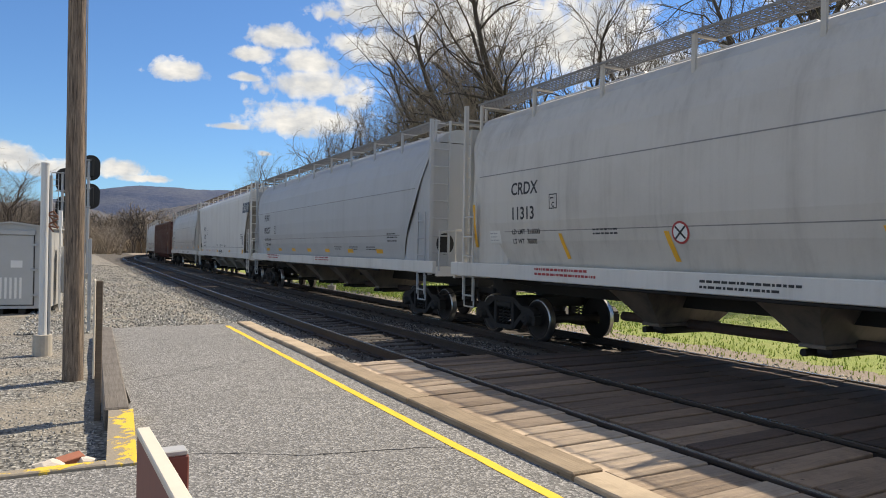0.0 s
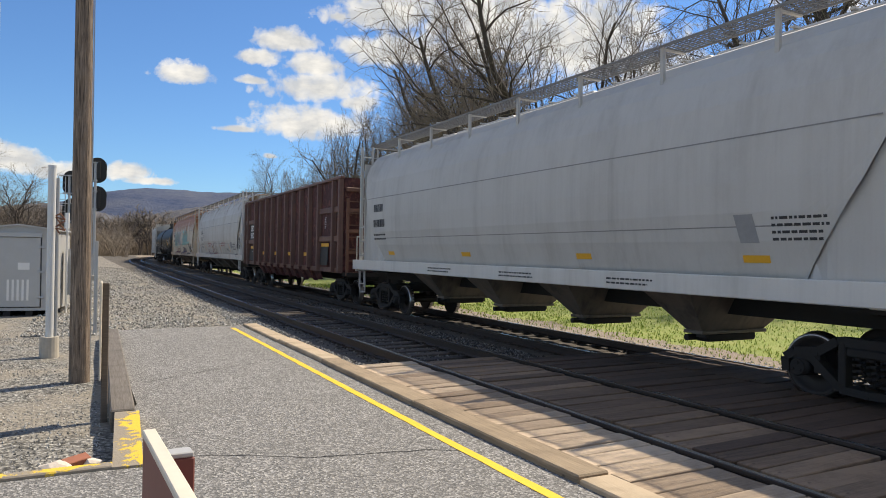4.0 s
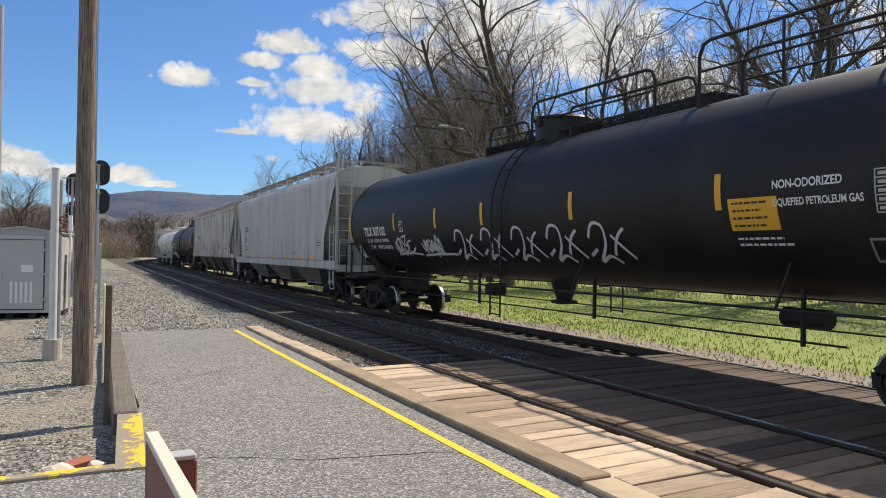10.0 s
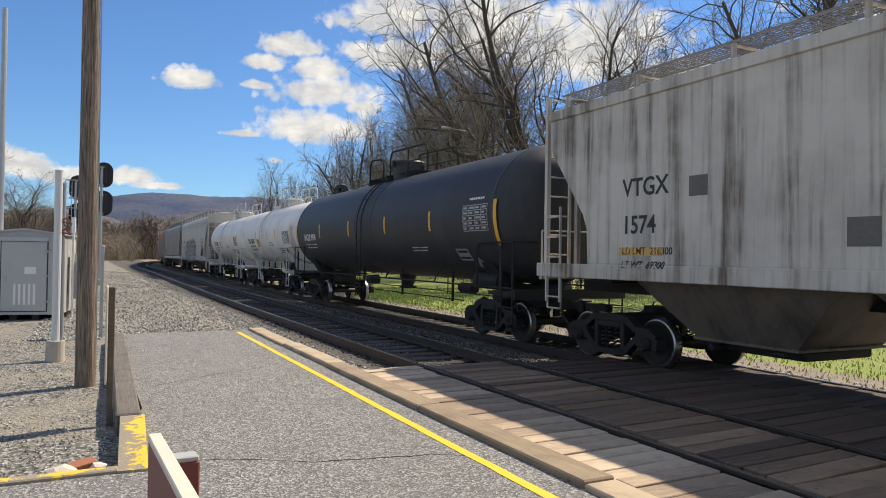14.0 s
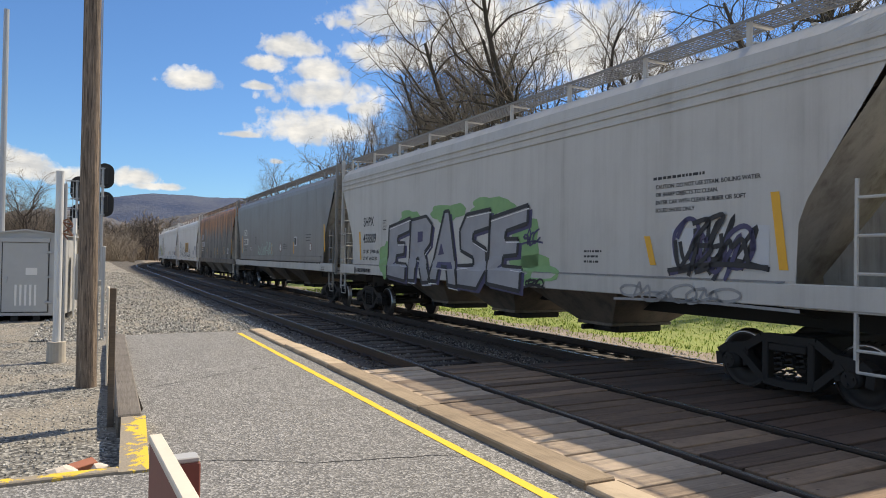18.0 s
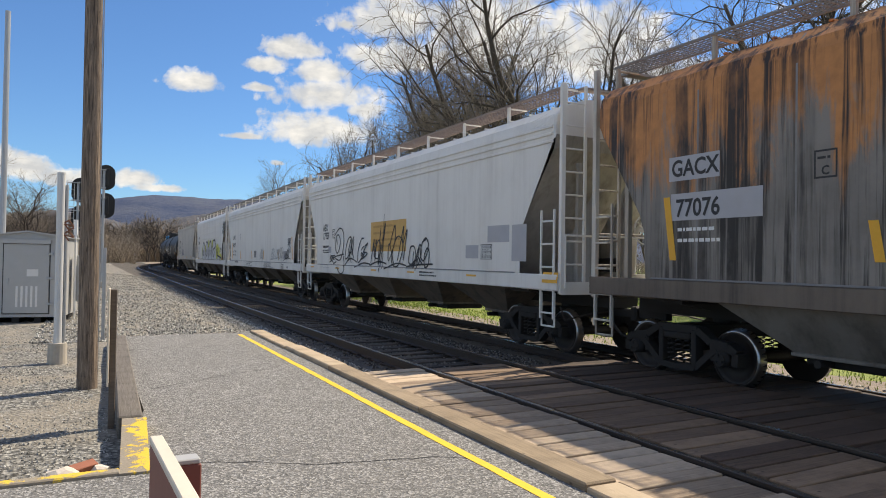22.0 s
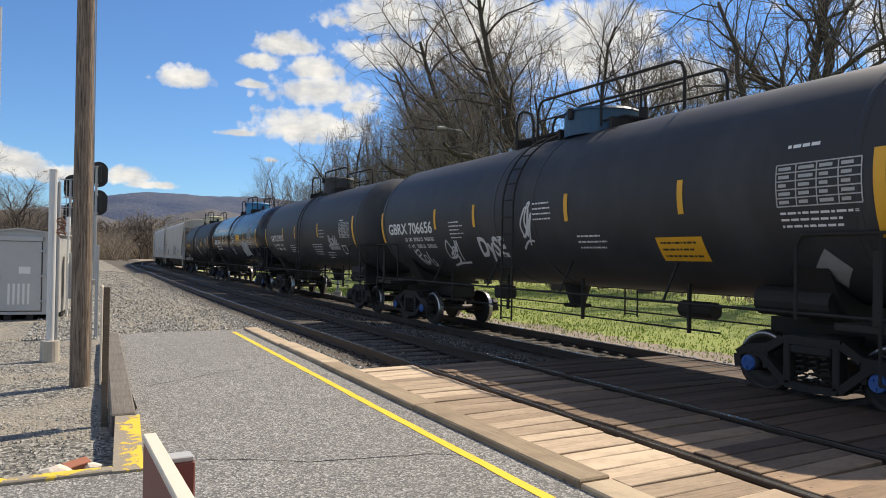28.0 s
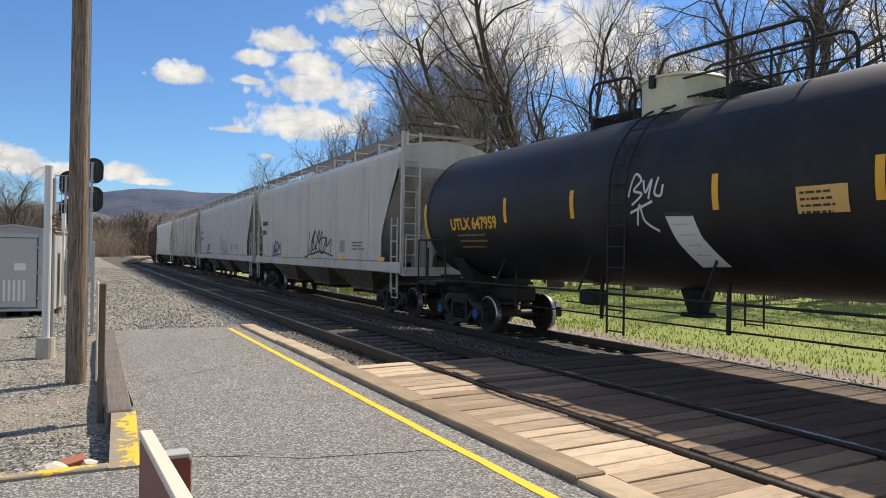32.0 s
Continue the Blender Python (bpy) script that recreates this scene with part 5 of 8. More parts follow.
def hopper(L, paint, shape="round", bays=3, label="", inset=0.78, low=None, board=None, trim=None, cap=None, sill=None, seams=0, ridge=0, ribs=0, tubes=False, deep=False, end_mat=None, pointed=False, shift=0.0):
    car = thing("covered_hopper_car", label, "hopper car", "freight train")
    car["shape"] = shape
    prof = PROFS[shape]
    low, board, trim, sill = low or P_BAY, board or BOARDM, trim or paint, sill or paint
    B = L / 2 - inset
    tr = L / 2 - 2.1
    ztop = prof[-1][0]
    cut = ([0, 0.1, 0.35, 0.8, 1.25, 1.5, 1.65], [4.1, 3.7, 3.15, 2.4, 1.8, 1.48, 1.26]) if shape == "round" else ([0, 0.1, 0.35, 0.8, 1.02, 1.13, 1.17], [3.72, 3.55, 3.2, 2.58, 2.26, 2.0, 1.26])
    st = sorted(set([round(e * (B - d), 3) for e in (-1, 1) for d in (0, 0.03, 0.1, 0.35, 0.8, 1.02, 1.13, 1.17, 1.3, 1.5, 1.65)] + [float(round(v, 3)) for v in np.linspace(-B + 2.2, B - 2.2, 6)]))
    rings = []
    pz = [p[0] for p in prof]
    for x in st:
        zl = float(np.interp(B - abs(x), *cut))
        zs = sorted([zl] + [zl + (ztop - zl) * t for t in np.linspace(0.03, 0.999, 14)] + [max(p, zl + 0.004 * (i + 1)) for i, p in enumerate(pz)])
        k = 0.975 if B - abs(x) < 0.01 else 1.0
        near = [(x, -half_width(prof, z) * k, z) for z in zs]
        rings.append(near + [(p[0], -p[1], p[2]) for p in near[::-1]])
    part("body", Geo().loft(rings, closed=False, caps=True), paint, car)
    for e in (-1, 1):
        if shape != "round":
            g = Geo().loft([[(e * (B - d), -1.49, z), (e * (B - d), 1.49, z)] for d, z in ((-0.012, 3.76), (0.06, 3.52), (1.95, 1.28))], closed=False, caps=False)
            part("slope_sheet", g, end_mat or P_END, car)
        else:
            for sy in (-1, 1):
                edge = [(r[0][0], r[0][2], -r[0][1]) for r in rings if e * r[0][0] > 0 and B - abs(r[0][0]) < 1.7]
                g = Geo().loft([[(x, sy * (min(y, 1.5) - 0.035), z + 0.05), (x, sy * 1.42, 1.2)] for x, z, y in edge], closed=False, caps=False)
                part("end_gusset", g, paint, car)
            g = Geo().box(e * B - 0.012, e * B + 0.012, -1.42, 1.42, 1.2, 4.08)
            part("end_sheet", g, paint, car)
            for y in (-0.95, 0.55):
                g = Geo().tube((e * (B + 0.013), y, 1.72), (e * (B + 0.018), y, 1.72), 0.25, n=20)
                part("drain_hole", g, BLACK, car)
    # weld seams, a painted shade line over the sill, ridges and ribs
    if seams:
        for i in range(seams):
            x = -B + 2.2 + (2 * B - 4.4) * i / max(1, seams - 1)
            quad(car, "weld_seam", x, 1.35, 0.03, prof[-3][0] - 1.40, SEAMSHADE, 0.6)
    if shape == "round":
        quad(car, "weld_seam", -B + 0.6, 3.02, 2 * B - 1.2, 0.018, SEAMSHADE, 0.6)
        quad(car, "weld_seam", -B + 1.6, 1.92, 2 * B - 3.2, 0.015, SEAMSHADE, 0.6)
    # thin dark line painted for the shade at the sill ledge
    if shape == "flat":
        quad(car, "weld_seam", -B + 1.3, 1.575 if pointed else 1.322, 2 * B - 2.6, 0.022, SEAMSHADE, 0.6)
    for i in range(ridge):
        z = 3.62 + 0.13 * i
        g = Geo()
        for sy in (-1, 1):
            y = half_width(prof, z)
            g.box(-B + 0.05, B - 0.05, sy * y - 0.03, sy * y + 0.03, z, z + 0.05, c=0.008)
        part("ridge", g, paint, car)
    for i in range(ribs):
        z = 1.62 + (3.95 - 1.62) * i / max(1, ribs - 1)
        x = B - (0.15 if z > 2.8 else 1.5 - (z - 1.4) * 0.95)
        part("rib", Geo().box(-x, x, -half_width(prof, z) - 0.022, -half_width(prof, z) + 0.03, z, z + 0.035, c=0.006), paint, car)
    # sills
    for sy in (-1, 1):
        part("side_sill", Geo().box(-L / 2 + 0.5, L / 2 - 0.5, sy * 1.50 - 0.06, sy * 1.50 + 0.06, 1.05, 1.32, c=0.012), sill, car)
    g = Geo().box(-L / 2 + 0.4, L / 2 - 0.4, -0.32, 0.32, 0.74, 1.02)
    part("centre_sill", g, DARK, car)
    for e in (-1, 1):
        g = Geo().box(e * (L / 2 - 1.2) - 0.72, e * (L / 2 - 1.2) + 0.72, -1.40, 1.40, 1.03, 1.09)
        g.box(e * (L / 2 - 0.5) - 0.04, e * (L / 2 - 0.5) + 0.04, -1.46, 1.46, 0.98, 1.2)
        part("end_platform", g, sill, car)
        g = Geo()
        for sy in (-1, 1):
            g.add([(e * (B - 1.6), sy * 0.35, 1.1), (e * (B - 0.15), sy * 0.35, 1.1), (e * (B - 0.15), sy * 0.35, 3.0), (e * (B - 0.2), sy * 0.38, 3.0), (e * (B - 1.6), sy * 0.38, 1.4), (e * (B - 0.15), sy * 0.38, 1.1)], [(0, 1, 2, 4), (0, 4, 5)])
            g.bar((e * (B - 0.06), sy * 0.9, 1.1), (e * (B - 0.06), sy * 0.9, 3.3), 0.09, 0.09)
        part("end_bracing", g, end_mat or P_END, car)
        ladder(car, "end_ladder", e * (B + 0.16), -1.45, 1.0, ztop + 0.12, 0.52, trim, True)
        xs = e * (B + 0.05) - (0.44 if e > 0 else 0.0)
        ladder(car, "side_ladder", xs, -1.53, 0.55, 2.45, 0.42, trim, False)
        part("step", Geo().pipe([(xs, -1.5, 1.0), (xs, -1.5, 0.42), (xs + 0.42, -1.5, 0.42), (xs + 0.42, -1.5, 1.0)], 0.018), trim, car)
        g = Geo().pipe([(e * (L / 2 - 0.45), -1.40, 1.1), (e * (L / 2 - 0.45), -1.40, 2.0), (e * (L / 2 - 0.45), 1.40, 2.0), (e * (L / 2 - 0.45), 1.40, 1.1)], 0.018)
        part("handrail", g, trim, car)
        part("crossover", Geo().box(e * (B - 0.1), e * (B + 0.12), -0.95, 0.95, ztop + 0.08, ztop + 0.12), board, car)
    brake_wheel(car, B + 0.18, 0.55, 2.15, trim, 1)
    part("brake_cylinder", Geo().tube((B - 0.9, 0.3, 1.5), (B - 0.35, 0.3, 1.5), 0.13, n=14), DARK, car)
    part("air_reservoir", Geo().tube((-B + 0.4, -0.2, 1.35), (-B + 1.1, -0.2, 1.35), 0.2, n=14), DARK, car)
    # bays
    n = bays
    span = n * 2.9 if pointed else 2 * tr - 1.5 if deep else n * (2.93 if shape == "round" else 3.3)
    kz, dz = RAISE[shape]
    zg = (0.47 - dz) / kz
    wbay = span / n
    for i in range(n):
        xc = -span / 2 + wbay * (i + 0.5) + shift
        a, b = (1.30, 0.09) if pointed else (wbay * 0.50, wbay * 0.22) if deep else (0.58, 0.15) if shape == "round" else (1.60, 0.46)
        yo, yb = 1.42, (0.85 if pointed else 0.9 if deep else 0.68)
        zf = (0.63 - dz) / kz
        rings = [[(xc - h, -q, z), (xc + h, -q, z), (xc + h, q, z), (xc - h, q, z)] for z, h, q in ((1.30, a, yo), (1.10, a * 0.86 + b * 0.14, yo - 0.03), (zf, b, yb))]
        bay = part("discharge_hopper", Geo().loft(rings), low, car)
        part("flange", Geo().box(xc - b - 0.05, xc + b + 0.05, -yb - 0.05, yb + 0.05, zf - 0.03, zf + 0.02, c=0.008), low, bay)
        gy = yb * (0.35 if pointed else 0.8)
        g = Geo().box(xc - b, xc + b, -gy, gy, zg, zf - 0.02, c=0.03)
        g.tube((xc - b * 0.6, -yb - 0.10, zg + 0.06), (xc - b * 0.6, yb, zg + 0.06), 0.05, n=10)
        g.bar((xc + b * 0.6, -yb - 0.05, zg + 0.10), (xc + b * 0.6 + 0.2, -yb - 0.05, zg + 0.10), 0.05, 0.04)
        part("outlet_gate", g, DARK, car)
        if pointed:
            part("stiffener", Geo().box(xc - 0.95, xc + 0.95, -1.34, -1.20, 0.86, 0.90, c=0.01), low, bay)
    if tubes:
        part("unloading_pipe", Geo().tube((-span / 2, 0, 0.46), (span / 2, 0, 0.46), 0.08, n=12), RUSTDARK, car)
        part("brake_pipe", Geo().tube((-span / 2 - 0.6, -1.50, 1.02), (span / 2 + 0.6, -1.50, 1.02), 0.022, n=8), DARK, car)
    for e in (-1, 1):
        g = Geo().box(e * tr - 0.35, e * tr + 0.35, -1.35, 1.35, 0.98, 1.03)
        for sy in (-1, 1):
            g.add([(e * tr - 0.06, sy * 1.4, 1.02), (e * tr + 0.06, sy * 1.4, 1.02), (e * tr + 0.06, sy * 0.4, 0.86), (e * tr - 0.06, sy * 0.4, 0.86)], [(0, 1, 2, 3)])
        part("body_bolster", g, DARK, car)
    # roof
    nb = max(6, int(round((2 * B - 0.4) / 2.0)))
    ln = (2 * B - 0.2) / nb
    zb = ztop + 0.13
    me = board_panel(ln - 0.02, 0.56, board)
    for sy in (-1, 1):
        for i in range(nb):
            part("running_board", me, board, car, at=pose(-B + 0.1 + ln * (i + 0.5), sy * 1.02, zb, 0, 0, 0))
    zr = float(np.interp(0.98, [p[1] for p in prof[::-1]], [p[0] for p in prof[::-1]]))
    key = ("bracket", shape, trim.name)
    if key not in BOARD:
        BOARD[key] = Geo().box(-0.035, 0.035, -1.23, -1.18, zr - 0.32, zb + 0.03).box(-0.03, 0.03, -1.2, -0.75, zb - 0.05, zb - 0.03).mesh("bracket", trim)
    for i in range(nb + 1):
        part("bracket", BOARD[key], trim, car, at=pose(-B + 0.1 + ln * i, 0, 0))
    nh = 5
    key = ("hatch", shape, paint.name, round(L, 1))
    if key not in BOARD:
        w = (2 * B - 2.2) / nh
        g = Geo().box(-w / 2 + 0.06, w / 2 - 0.06, -0.36, 0.36, ztop - 0.06, ztop + 0.10, c=0.03)
        for sx in (-0.3, 0.0, 0.3):
            g.bar((sx * w, -0.42, ztop + 0.11), (sx * w, 0.42, ztop + 0.11), 0.06, 0.025)
        BOARD[key] = g.mesh("roof_hatch", paint)
    for i in range(nh):
        part("roof_hatch", BOARD[key], paint, car, at=pose(-B + 1.1 + (2 * B - 2.2) * (i + 0.5) / nh, 0, 0))
    raise_body(car)
    add_truck(car, tr, cap)
    add_truck(car, -tr, cap)
    add_couplers(car, L)
    return car


# ---- tank car ----
def tank(L, paint, label="", R=1.55, zc=2.80, dome=None, rail=None, cap=None, band=False, stripes=AMBER, deck=(-2.3, 1.3), loops=((-2.3, -1.05, 0.78), (-0.45, 2.4, 0.85)), dome_at=(-0.3, 0.66, 0.48), marks_x=()):
    car = thing("tank_car", label, "tank car", "freight train")
    car["shape"], car["R"], car["zc"] = "tank", R, zc
    rail = rail or DARK
    B = L / 2 - 0.34
    xs = [(-B, 0.04), (-B + 0.03, 0.25), (-B + 0.10, 0.50), (-B + 0.22, 0.72), (-B + 0.40, 0.88), (-B + 0.60, 0.96), (-B + 0.80, 0.995), (-B + 0.86, 1.0)]
    rings = []
    for x, k in xs + [(-x, k) for x, k in xs[::-1]]:
        rings.append([(x, math.cos(a) * R * k, zc + math.sin(a) * R * k) for a in (2 * math.pi * i / 48 for i in range(48))])
    part("tank_shell", Geo().loft(rings), paint, car, smooth=True)
    bands = [-B + 0.9, B - 0.9] + ([-0.9, 0.55] if band else [])
    for x in bands:
        part("shell_band", Geo().loft([[(x + q, math.cos(a) * (R + d), zc + math.sin(a) * (R + d)) for a in (2 * math.pi * i / 48 for i in range(48))] for q, d in ((-0.05, 0.0), (-0.045, 0.008), (0.045, 0.008), (0.05, 0.0))], caps=False), paint, car, smooth=True)
    tr = L / 2 - 2.1
    zt = zc + R
    # dome, platform, rails, ladder
    d0, d1 = deck
    part("platform", board_panel(round(d1 - d0, 2), 0.9, rail), rail, car, at=pose((d0 + d1) / 2, 0, zt + 0.12))
    for sx in (d0 + 0.2, (d0 + d1) / 2, d1 - 0.2):
        part("platform_bracket", Geo().box(sx - 0.04, sx + 0.04, -0.62, 0.62, zt - 0.14, zt + 0.10), rail, car)
    dx, dr, dh = dome_at
    g = Geo().tube((dx, 0, zt - 0.12), (dx, 0, zt + dh), dr, n=28).tube((dx, 0, zt + dh), (dx, 0, zt + dh + 0.05), dr + 0.04, dr, n=28)
    dm = part("dome", g, dome or paint, car, smooth=False)
    part("dome_lid", Geo().tube((dx, 0, zt + dh + 0.05), (dx, 0, zt + dh + 0.10), dr * 0.8, dr * 0.5, n=24), dome or paint, dm)
    part("vent_pipe", Geo().tube((dx + dr + 0.35, 0.1, zt - 0.05), (dx + dr + 0.35, 0.1, zt + 0.32), 0.09, n=12), rail, car)
    part("hinge_bolt", Geo().box(dx - 0.06, dx + 0.06, -dr - 0.07, -dr + 0.02, zt + dh - 0.16, zt + dh + 0.06, c=0.012), rail, dm)
    for sy in (-1, 1):
        for a0, a1, hh in loops:
            zl, q = zt + hh, 0.22
            part("platform_rail", Geo().pipe([(a0, sy * 0.5, zt + 0.05), (a0, sy * 0.5, zl - q), (a0 + q * 0.4, sy * 0.5, zl - q * 0.2), (a0 + q, sy * 0.5, zl), (a1 - q, sy * 0.5, zl - 0.06), (a1 - q * 0.3, sy * 0.5, zl - 0.06 - q * 0.3), (a1, sy * 0.5, zl - 0.06 - q), (a1, sy * 0.5, zt - 0.05)], 0.03), rail, car)
            if a1 - a0 > 1.4:
                part("platform_rail", Geo().pipe([(a0, sy * 0.5, zt + hh * 0.5), (a1, sy * 0.5, zt + hh * 0.45)], 0.02), rail, car)
                part("rail_post", Geo().pipe([((a0 + a1) / 2, sy * 0.5, zt), ((a0 + a1) / 2, sy * 0.5, zl - 0.03)], 0.022), rail, car)
        g = Geo()
        for sx in (-0.2, 0.2):
            pts = [(sx - 0.2, sy * (R + 0.09), 0.55)] + [(sx - 0.2, sy * math.cos(a) * (R + 0.09), zc + math.sin(a) * (R + 0.09)) for a in np.linspace(0.05, 1.2, 9)]
            g.pipe(pts, 0.02, 5)
        z = 0.6
        while z < zc + 0.1:
            g.tube((-0.4, sy * (R + 0.09), z), (0.0, sy * (R + 0.09), z), 0.014, n=5)
            z += 0.34
        for a in np.linspace(0.1, 1.15, 6):
            y, zz = sy * math.cos(a) * (R + 0.09), zc + math.sin(a) * (R + 0.09)
            g.tube((-0.4, y, zz), (0.0, y, zz), 0.014, n=5)
        part("ladder", g, rail, car)
    # running gear frame
    for e in (-1, 1):
        part("stub_sill", Geo().box(min(e * (L / 2 - 0.4), e * (L / 2 - 3.3)), max(e * (L / 2 - 0.4), e * (L / 2 - 3.3)), -0.30, 0.30, 0.74, 1.02), DARK, car)
    for sy in (-1, 1):
        part("side_rail", Geo().pipe([(-L / 2 + 0.55, sy * 1.45, 1.18), (L / 2 - 0.55, sy * 1.45, 1.18)], 0.02, 8), rail, car)
        part("brake_pipe", Geo().pipe([(-tr + 1.6, sy * 0.9, 0.74), (tr - 1.6, sy * 0.9, 0.74)], 0.016, 6), DARK, car)
    for i in range(4):
        x = -tr + 2.2 + (2 * tr - 4.4) * i / 3
        part("pipe_hanger", Geo().box(x - 0.02, x + 0.02, -0.93, -0.87, 0.68, 1.45), DARK, car)
        part("rail_bracket", Geo().bar((x, -1.45, 1.18), (x, -1.15, 1.78), 0.03, 0.03), rail, car)
    part("bottom_outlet", Geo().tube((0, 0, 0.85), (0, 0, zc - R + 0.05), 0.16, 0.3, n=16).box(-0.22, 0.22, -0.22, 0.22, 0.80, 0.88, c=0.03), DARK, car)
    part("brake_valve", Geo().box(-2.6, -2.15, -0.5, -0.1, 0.85, 1.15, c=0.05), DARK, car)
    part("brake_cylinder", Geo().tube((tr - 3.0, -0.2, 1.0), (tr - 2.3, -0.2, 1.0), 0.14, n=14), DARK, car)
    for e in (-1, 1):
        g = Geo()
        th = [a for a in np.linspace(math.pi + 0.75, 2 * math.pi - 0.75, 14)]
        g.loft([[(e * tr + q, math.cos(a) * (R + 0.03), zc + math.sin(a) * (R + 0.03)) for a in th] + [(e * tr + q, 0.7, 1.0), (e * tr + q, -0.7, 1.0)] for q in (-0.28, 0.28)])
        part("saddle", g, rail, car)
        part("end_platform", Geo().box(e * (L / 2 - 1.0) - 0.55, e * (L / 2 - 1.0) + 0.55, -1.45, 1.45, 1.02, 1.10).box(e * (L / 2 - 0.5) - 0.04, e * (L / 2 - 0.5) + 0.04, -1.46, 1.46, 0.95, 1.16), rail, car)
        x0, x1 = e * (L / 2 - 0.55), e * (L / 2 - 2.05)
        for sy in (-1, 1):
            g = Geo().pipe([(x1, sy * 1.46, 1.1), (x1, sy * 1.46, 2.0), (x1 + e * 0.08, sy * 1.46, 2.15), (x0, sy * 1.46, 2.15), (x0, sy * 1.46, 1.1)], 0.022)
            g.pipe([(x0 - e * 0.45, sy * 1.46, 2.15), (x0 - e * 0.45, sy * 1.46, 0.45), (x0, sy * 1.46, 0.45), (x0, sy * 1.46, 1.1)], 0.020)
            g.tube((x0 - e * 0.45, sy * 1.46, 0.78), (x0, sy * 1.46, 0.78), 0.016, n=5)
            part("end_handrail", g, rail, car)
        part("handrail", Geo().pipe([(x0, -1.46, 2.15), (x0, 1.46, 2.15)], 0.02), rail, car)
        part("panel_board", Geo().box(e * (L / 2 - 1.05) - 0.04, e * (L / 2 - 1.05) + 0.04, -1.47, -1.43, 1.1, 1.95, c=0.006), rail, car)
    brake_wheel(car, L / 2 - 0.62, 0.6, 1.75, rail, 1)
    part("air_reservoir", Geo().tube((tr - 0.9, -0.85, 1.28), (tr + 0.2, -0.85, 1.28), 0.2, n=16), DARK, car)
    add_truck(car, tr, cap)
    add_truck(car, -tr, cap)
    add_couplers(car, L)
    # vertical amber reflector stripes
    if stripes:
        quad(car, "reflector", -B + 0.7, zc - 0.62, 0.12, 0.85, stripes, 2)
        for x in marks_x[:-1]:
            quad(car, "reflector", x, zc - 0.33, 0.11, 0.50, stripes, 2)
        quad(car, "reflector", marks_x[-1], zc - 0.72, 0.14, 1.0, stripes, 2)
    return car


def table_plate(car, x, z, w, h, mat, seed=1):
    """A printed test table: a frame with rows of small bars."""
    V, F = [], []

    def q(a, b, c, d):
        k = len(V)
        V.extend([(a, b), (c, b), (c, d), (a, d)])
        F.append((k, k + 1, k + 2, k + 3))
    rnd = random.Random(seed)
    for i in range(6):
        zz = z + h * i / 5
        q(x, zz - 0.008, x + w, zz + 0.008)
    for i in range(5):
        xx = x + w * i / 4
        q(xx - 0.008, z, xx + 0.008, z + h)
    for r in range(5):
        for c in range(4):
            q(x + w * (c + 0.12) / 4, z + h * (r + 0.3) / 5, x + w * (c + rnd.uniform(0.5, 0.9)) / 4, z + h * (r + 0.7) / 5)
    return lay("test_table", V, F, car, mat, 2)


def diamond(car, x, z, r, mat):
    return lay("placard", [(x - r, z), (x, z - r), (x + r, z), (x, z + r)], [(0, 1, 2, 3)], car, mat, 3)


